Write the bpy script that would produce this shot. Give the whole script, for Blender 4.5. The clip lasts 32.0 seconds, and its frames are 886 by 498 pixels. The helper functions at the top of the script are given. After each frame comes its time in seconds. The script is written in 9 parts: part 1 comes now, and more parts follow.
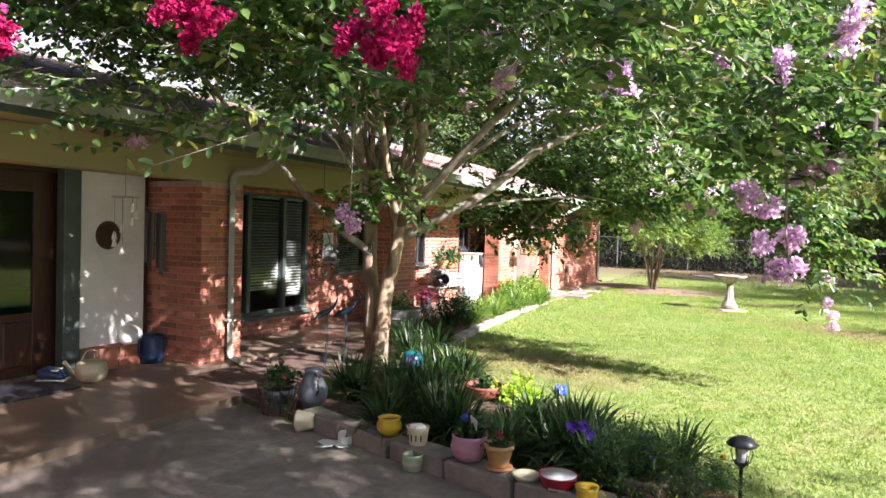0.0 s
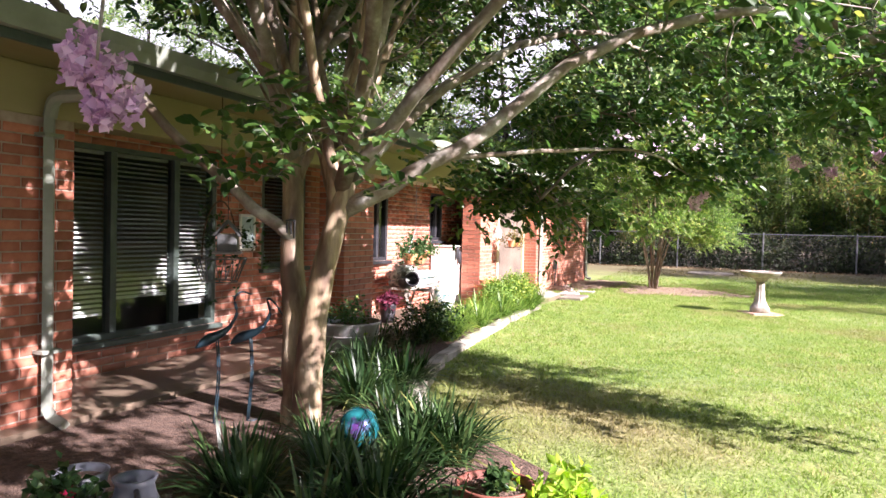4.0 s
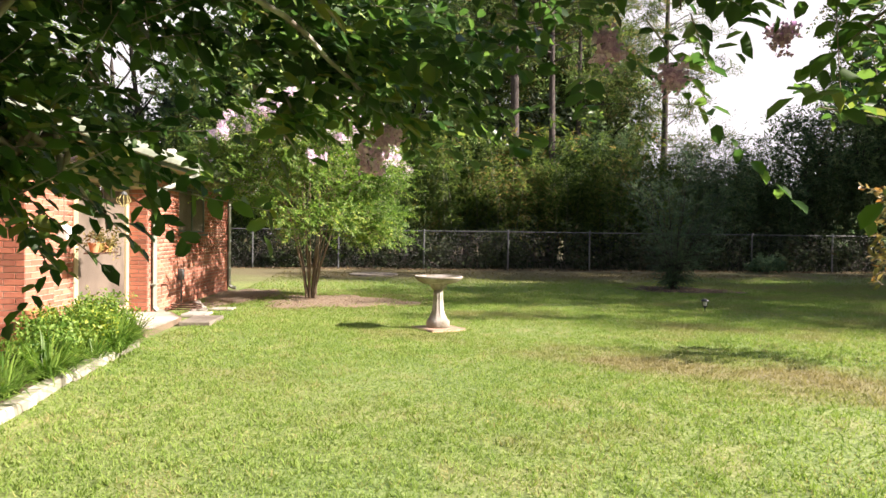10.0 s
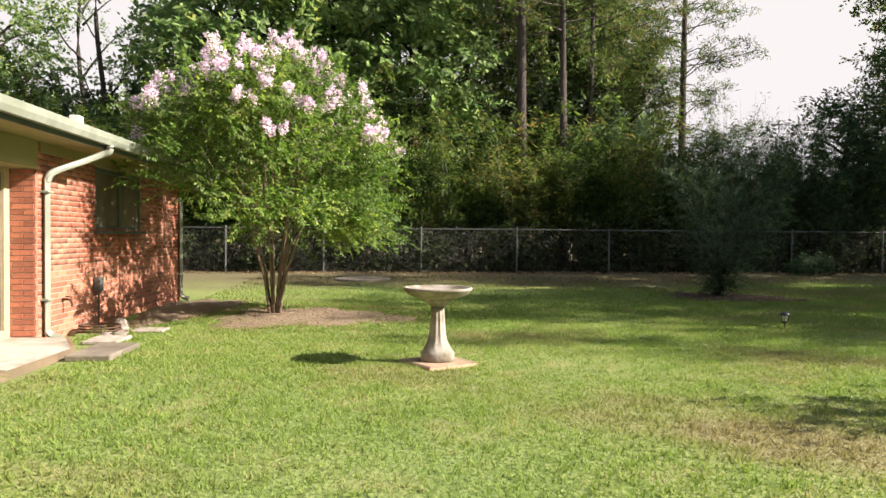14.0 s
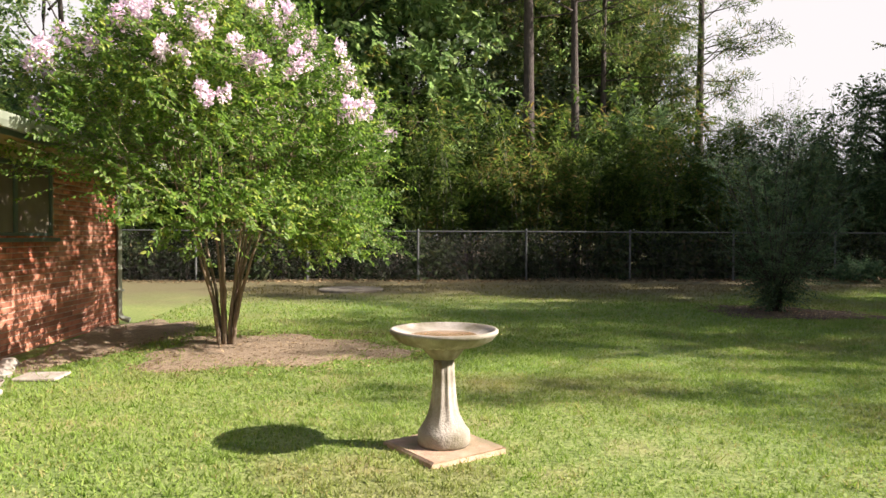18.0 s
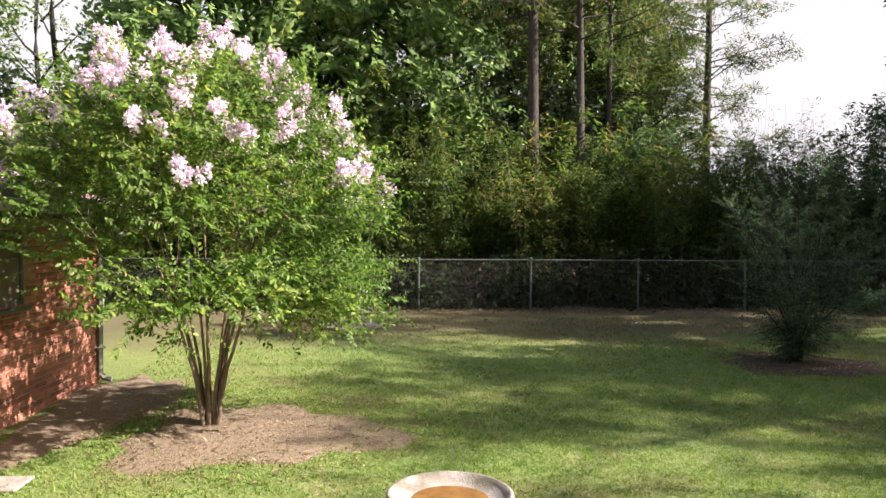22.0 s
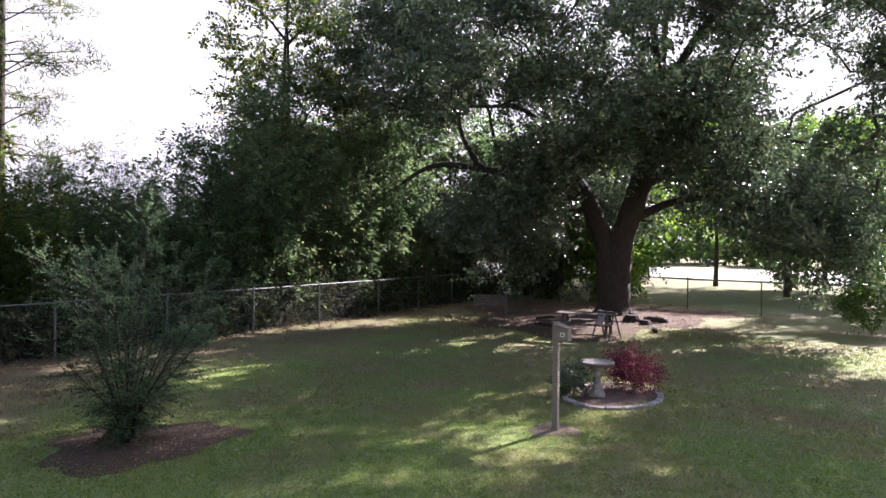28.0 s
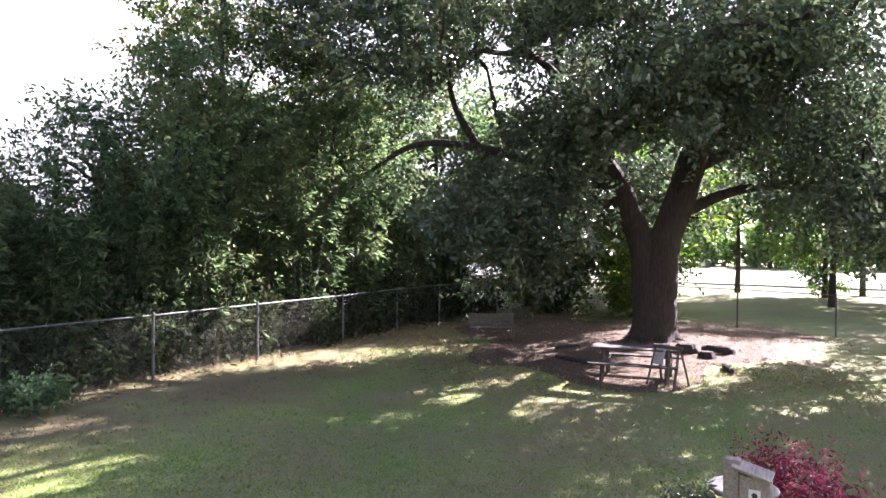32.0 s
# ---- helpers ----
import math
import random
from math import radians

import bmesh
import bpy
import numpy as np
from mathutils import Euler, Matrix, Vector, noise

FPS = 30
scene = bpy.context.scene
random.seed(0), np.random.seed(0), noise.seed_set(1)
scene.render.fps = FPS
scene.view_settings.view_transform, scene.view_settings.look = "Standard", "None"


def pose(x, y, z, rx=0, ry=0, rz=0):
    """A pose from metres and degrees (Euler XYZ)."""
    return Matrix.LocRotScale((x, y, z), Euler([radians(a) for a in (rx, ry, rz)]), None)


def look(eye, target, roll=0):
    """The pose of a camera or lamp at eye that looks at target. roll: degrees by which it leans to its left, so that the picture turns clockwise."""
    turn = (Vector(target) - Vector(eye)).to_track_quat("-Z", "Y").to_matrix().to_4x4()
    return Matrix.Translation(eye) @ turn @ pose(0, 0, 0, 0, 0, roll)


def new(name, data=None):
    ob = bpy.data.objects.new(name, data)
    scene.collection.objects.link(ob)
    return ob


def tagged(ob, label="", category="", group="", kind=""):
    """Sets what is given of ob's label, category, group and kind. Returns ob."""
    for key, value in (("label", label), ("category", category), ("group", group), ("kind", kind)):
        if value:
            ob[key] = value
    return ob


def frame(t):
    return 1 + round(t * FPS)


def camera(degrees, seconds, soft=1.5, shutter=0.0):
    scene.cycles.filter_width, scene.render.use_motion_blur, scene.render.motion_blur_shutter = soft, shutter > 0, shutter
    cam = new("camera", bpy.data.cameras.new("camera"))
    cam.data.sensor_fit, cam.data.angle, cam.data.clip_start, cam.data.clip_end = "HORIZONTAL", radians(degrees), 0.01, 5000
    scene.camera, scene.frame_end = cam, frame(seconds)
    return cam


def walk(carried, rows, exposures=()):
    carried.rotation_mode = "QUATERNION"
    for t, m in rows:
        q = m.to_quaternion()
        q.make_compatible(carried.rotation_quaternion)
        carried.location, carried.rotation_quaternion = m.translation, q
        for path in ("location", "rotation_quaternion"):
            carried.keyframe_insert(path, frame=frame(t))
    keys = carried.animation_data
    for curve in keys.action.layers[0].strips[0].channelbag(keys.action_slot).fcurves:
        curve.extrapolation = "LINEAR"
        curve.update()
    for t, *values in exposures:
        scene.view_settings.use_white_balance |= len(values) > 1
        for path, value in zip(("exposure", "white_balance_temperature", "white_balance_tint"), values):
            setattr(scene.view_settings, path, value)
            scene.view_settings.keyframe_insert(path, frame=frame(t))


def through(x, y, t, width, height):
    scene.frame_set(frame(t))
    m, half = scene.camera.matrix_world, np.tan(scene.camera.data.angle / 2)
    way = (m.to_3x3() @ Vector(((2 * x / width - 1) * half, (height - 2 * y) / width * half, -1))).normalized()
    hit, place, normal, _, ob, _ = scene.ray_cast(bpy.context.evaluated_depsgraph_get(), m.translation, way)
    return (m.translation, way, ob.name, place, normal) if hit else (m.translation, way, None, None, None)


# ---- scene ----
cam = camera(65.1, 32.0)
PATH = [
    (0, (0.031, -0.005, 1.643), (-0.991, 2.122, 1.581), 1.6),
    (0.5, (-0.094, 0.217, 1.645), (-1.116, 2.343, 1.582), 1.6),
    (1, (-0.277, 0.533, 1.645), (-1.298, 2.661, 1.582), 1.6),
    (1.5, (-0.492, 0.937, 1.656), (-1.512, 3.064, 1.589), 1.6),
    (2, (-0.736, 1.389, 1.665), (-1.752, 3.519, 1.594), 1.6),
    (2.5, (-0.935, 1.833, 1.664), (-1.951, 3.961, 1.595), 1.6),
    (4.5, (-1.414, 2.977, 1.394), (-2.187, 5.206, 1.336), 1.1),
    (5, (-1.473, 3.154, 1.402), (-1.953, 5.463, 1.348), 1.3),
    (5.5, (-1.501, 3.323, 1.405), (-1.589, 5.681, 1.356), 1.4),
    (6, (-1.561, 3.482, 1.397), (-1.383, 5.835, 1.353), 1.2),
    (6.5, (-1.643, 3.774, 1.383), (-1.464, 6.127, 1.338), 1.1),
    (7, (-1.697, 4.118, 1.384), (-1.516, 6.470, 1.339), 1.1),
    (7.5, (-1.686, 4.526, 1.394), (-1.509, 6.879, 1.346), 0.9),
    (8, (-1.663, 4.901, 1.423), (-1.487, 7.253, 1.376), 1.0),
    (8.5, (-1.647, 5.309, 1.435), (-1.470, 7.661, 1.387), 1.1),
    (9, (-1.646, 5.760, 1.421), (-1.467, 8.112, 1.374), 0.9),
    (9.5, (-1.646, 6.222, 1.431), (-1.464, 8.575, 1.383), 1.1),
    (10, (-1.599, 6.579, 1.422), (-1.418, 8.931, 1.376), 0.7),
    (10.5, (-1.567, 6.986, 1.423), (-1.387, 9.339, 1.378), 0.8),
    (11, (-1.536, 7.394, 1.416), (-1.356, 9.747, 1.372), 0.7),
    (11.5, (-1.501, 7.780, 1.399), (-1.322, 10.133, 1.353), 0.5),
    (12, (-1.476, 8.151, 1.351), (-1.294, 10.504, 1.304), 0.5),
    (12.5, (-1.443, 8.533, 1.339), (-1.259, 10.884, 1.294), 0.5),
    (13, (-1.431, 8.926, 1.345), (-1.246, 11.278, 1.302), 0.5),
    (13.5, (-1.397, 9.274, 1.363), (-1.212, 11.625, 1.316), 0.5),
    (14, (-1.385, 9.634, 1.350), (-1.201, 11.985, 1.307), 0.4),
    (14.5, (-1.355, 9.951, 1.358), (-1.172, 12.303, 1.313), 0.4),
    (16.5, (-1.281, 11.249, 1.385), (-1.094, 13.601, 1.345), 0.4),
    (17, (-1.274, 11.533, 1.404), (-1.084, 13.886, 1.364), 0.2),
    (17.5, (-1.259, 11.824, 1.414), (-1.070, 14.175, 1.372), 0.1),
    (18, (-1.257, 12.233, 1.425), (-1.064, 14.585, 1.384), 0.2),
    (18.5, (-1.240, 12.593, 1.480), (-1.050, 14.945, 1.442), -0.0),
    (19, (-1.254, 12.705, 1.532), (-1.063, 15.057, 1.493), 0.1),
    (19.5, (-1.297, 12.698, 1.599), (-1.103, 15.050, 1.563), 0.3),
    (20, (-1.273, 12.743, 1.763), (-1.081, 15.096, 1.723), 0.3),
    (20.5, (-1.286, 12.775, 1.857), (-1.095, 15.126, 1.817), 0.3),
    (21, (-1.287, 12.811, 1.948), (-1.094, 15.163, 1.907), 0.3),
    (21.5, (-1.265, 12.863, 2.089), (-1.074, 15.215, 2.043), 0.3),
    (22, (-1.240, 12.925, 2.249), (-1.048, 15.275, 2.203), 0.4),
    (22.5, (-1.234, 13.034, 2.470), (-1.037, 15.386, 2.427), 0.3),
    (23, (-1.243, 13.188, 2.689), (-1.044, 15.539, 2.646), 0.4),
    (23.5, (-1.227, 13.340, 2.833), (-1.030, 15.690, 2.790), 0.3),
    (24, (-1.207, 13.522, 2.951), (-1.010, 15.872, 2.905), 0.4),
    (24.5, (-1.155, 13.687, 3.027), (-0.936, 16.036, 2.982), 0.7),
    (25, (-1.114, 13.824, 3.047), (-0.440, 16.085, 3.010), 1.0),
    (25.5, (-1.097, 14.018, 3.047), (0.005, 16.105, 3.016), 0.9),
    (26, (-1.070, 14.213, 3.026), (0.342, 16.103, 3.005), 1.1),
    (26.5, (-1.001, 14.391, 3.041), (0.631, 16.095, 3.024), 1.1),
    (28.5, (0.017, 15.390, 3.122), (2.052, 16.583, 3.099), 0.4),
    (29, (0.575, 15.819, 3.140), (2.613, 17.009, 3.116), 0.4),
    (29.5, (1.327, 16.337, 3.172), (3.365, 17.528, 3.147), 0.4),
    (30, (2.143, 16.862, 3.192), (4.182, 18.053, 3.166), 0.4),
    (30.5, (2.965, 17.371, 3.205), (5.003, 18.561, 3.178), 0.3),
    (31, (3.772, 17.868, 3.212), (5.810, 19.057, 3.185), 0.3),
    (31.5, (4.569, 18.347, 3.231), (6.608, 19.536, 3.204), 0.3),
    (32, (5.401, 18.833, 3.228), (7.440, 20.022, 3.204), 0.4),
]
EXPOSURES = [(0.0, 2.24, 6050, 28), (1.0, 2.3, 6000, 33), (2.5, 2.25, 6050, 33), (5.0, 2.18, 6100, 32), (6.0, 1.76, 6250, 30), (7.0, 1.69, 6300, 31), (8.0, 1.79, 6450, 27), (9.0, 1.79, 6600, 24), (13.0, 1.42, 6850, 17), (19.0, 1.5, 6800, 17), (22.0, 1.56, 6650, 19), (24.0, 1.7, 6550, 18), (25.0, 1.74, 6500, 22), (26.5, 1.58, 6300, 28), (28.5, 2.3, 6050, 34), (30.0, 3.0, 6050, 38), (32.0, 2.92, 6050, 35)]
walk(cam, [(t, look(eye, target, roll)) for t, eye, target, roll in PATH], EXPOSURES)

# ---------- world, sun ----------
SUN_TO = Vector((1.2, -0.27, 0.78)).normalized()
SUN_ELEV = math.asin(SUN_TO.z)
SUN_ROT = math.atan2(SUN_TO.x, SUN_TO.y)
world = bpy.data.worlds.new("sky")
scene.world = world
world.use_nodes = True
wn = world.node_tree.nodes
sky = wn.new("ShaderNodeTexSky")
sky.sky_type = "NISHITA"
sky.sun_disc = False
sky.sun_elevation = SUN_ELEV
sky.sun_rotation = SUN_ROT
sky.air_density, sky.dust_density, sky.ozone_density = 1.0, 2.0, 1.0
wn["Background"].inputs["Strength"].default_value = 0.066
world.node_tree.links.new(sky.outputs[0], wn["Background"].inputs["Color"])
sun_data = bpy.data.lights.new("sun", "SUN")
sun_data.energy, sun_data.angle, sun_data.color = 4.9, radians(0.6), (1.0, 0.95, 0.86)
sun = new("sun", sun_data)
sun.matrix_world = look(SUN_TO * 60, (0, 0, 0))


# ---------- materials ----------
def material(name):
    m = bpy.data.materials.new(name)
    m.use_nodes = True
    return m, m.node_tree.nodes, m.node_tree.links


def ramp(n, stops):
    r = n.new("ShaderNodeValToRGB")
    while len(r.color_ramp.elements) < len(stops):
        r.color_ramp.elements.new(0.5)
    for e, (p, c) in zip(r.color_ramp.elements, stops):
        e.position, e.color = p, (*c, 1)
    return r


def surface(name, stops, scale=8.0, rough=0.8, bump=0.2, fine=60.0, stain=None, stain_scale=1.2, metal=0.0, rand=0.0, stretch=(1, 1, 1), dist=0.01, island=False):
    """A surface with colour at two scales and relief; stops run along a noise of that scale."""
    m, n, l = material(name)
    b = n["Principled BSDF"]
    co = n.new("ShaderNodeTexCoord")
    mp = n.new("ShaderNodeMapping")
    mp.inputs["Scale"].default_value = stretch
    l.new(co.outputs["Object"], mp.inputs["Vector"])
    a = n.new("ShaderNodeTexNoise")
    a.inputs["Scale"].default_value, a.inputs["Detail"].default_value, a.inputs["Roughness"].default_value = scale, 6, 0.65
    l.new(mp.outputs[0], a.inputs["Vector"])
    r = ramp(n, stops)
    l.new(a.outputs["Fac"], r.inputs["Fac"])
    colour = r.outputs["Color"]
    if stain:
        w = n.new("ShaderNodeTexNoise")
        w.inputs["Scale"].default_value, w.inputs["Detail"].default_value = stain_scale, 4
        l.new(mp.outputs[0], w.inputs["Vector"])
        rr = ramp(n, [(0.42, (0, 0, 0)), (0.66, (1, 1, 1))])
        l.new(w.outputs["Fac"], rr.inputs["Fac"])
        mx = n.new("ShaderNodeMixRGB")
        l.new(rr.outputs["Color"], mx.inputs["Fac"])
        l.new(colour, mx.inputs["Color1"])
        mx.inputs["Color2"].default_value = (*stain, 1)
        colour = mx.outputs["Color"]
    if rand:
        src = n.new("ShaderNodeNewGeometry").outputs["Random Per Island"] if island else n.new("ShaderNodeObjectInfo").outputs["Random"]
        hs = n.new("ShaderNodeHueSaturation")
        mr = n.new("ShaderNodeMapRange")
        mr.inputs["To Min"].default_value, mr.inputs["To Max"].default_value = 1 - rand, 1 + rand
        l.new(src, mr.inputs["Value"])
        l.new(mr.outputs[0], hs.inputs["Value"])
        l.new(colour, hs.inputs["Color"])
        colour = hs.outputs["Color"]
    l.new(colour, b.inputs["Base Color"])
    b.inputs["Metallic"].default_value = metal
    b.inputs["Roughness"].default_value = rough
    if bump:
        f = n.new("ShaderNodeTexNoise")
        f.inputs["Scale"].default_value, f.inputs["Detail"].default_value = fine, 5
        l.new(mp.outputs[0], f.inputs["Vector"])
        bp = n.new("ShaderNodeBump")
        bp.inputs["Strength"].default_value, bp.inputs["Distance"].default_value = bump, dist
        l.new(f.outputs["Fac"], bp.inputs["Height"])
        l.new(bp.outputs[0], b.inputs["Normal"])
    return m


def leafy(name, dark, mid, light, gloss=0.45, through=0.35, yellow=(0.3, 0.34, 0.05), patch=1.1, spec=0.22):
    """Leaves: colour by leaf, some light passing through them."""
    m, n, l = material(name)
    b = n["Principled BSDF"]
    g = n.new("ShaderNodeNewGeometry")
    r = ramp(n, [(0.0, dark), (0.5, mid), (0.88, light), (1.0, yellow)])
    co = n.new("ShaderNodeTexCoord")
    no = n.new("ShaderNodeTexNoise")
    no.inputs["Scale"].default_value, no.inputs["Detail"].default_value = patch, 3
    l.new(co.outputs["Object"], no.inputs["Vector"])
    mr = n.new("ShaderNodeMapRange")
    mr.inputs["From Min"].default_value, mr.inputs["From Max"].default_value = 0.3, 0.7
    mr.inputs["To Min"].default_value, mr.inputs["To Max"].default_value = -0.28, 0.28
    l.new(no.outputs["Fac"], mr.inputs["Value"])
    ad = n.new("ShaderNodeMath")
    ad.use_clamp = True
    l.new(g.outputs["Random Per Island"], ad.inputs[0])
    l.new(mr.outputs[0], ad.inputs[1])
    l.new(ad.outputs[0], r.inputs["Fac"])
    l.new(r.outputs["Color"], b.inputs["Base Color"])
    b.inputs["Roughness"].default_value = gloss
    b.inputs["Specular IOR Level"].default_value = spec
    t = n.new("ShaderNodeBsdfTranslucent")
    hs = n.new("ShaderNodeHueSaturation")
    hs.inputs["Saturation"].default_value, hs.inputs["Value"].default_value = 1.1, 2.1
    l.new(r.outputs["Color"], hs.inputs["Color"])
    l.new(hs.outputs["Color"], t.inputs["Color"])
    mix = n.new("ShaderNodeMixShader")
    mix.inputs["Fac"].default_value = through
    l.new(b.outputs[0], mix.inputs[1])
    l.new(t.outputs[0], mix.inputs[2])
    l.new(mix.outputs[0], n["Material Output"].inputs["Surface"])
    return m


def glass(name, tint=(0.75, 0.8, 0.8)):
    m, n, l = material(name)
    b = n["Principled BSDF"]
    b.inputs["Base Color"].default_value = (*tint, 1)
    b.inputs["Roughness"].default_value = 0.03
    b.inputs["Transmission Weight"].default_value = 1.0
    b.inputs["IOR"].default_value = 1.45
    return m


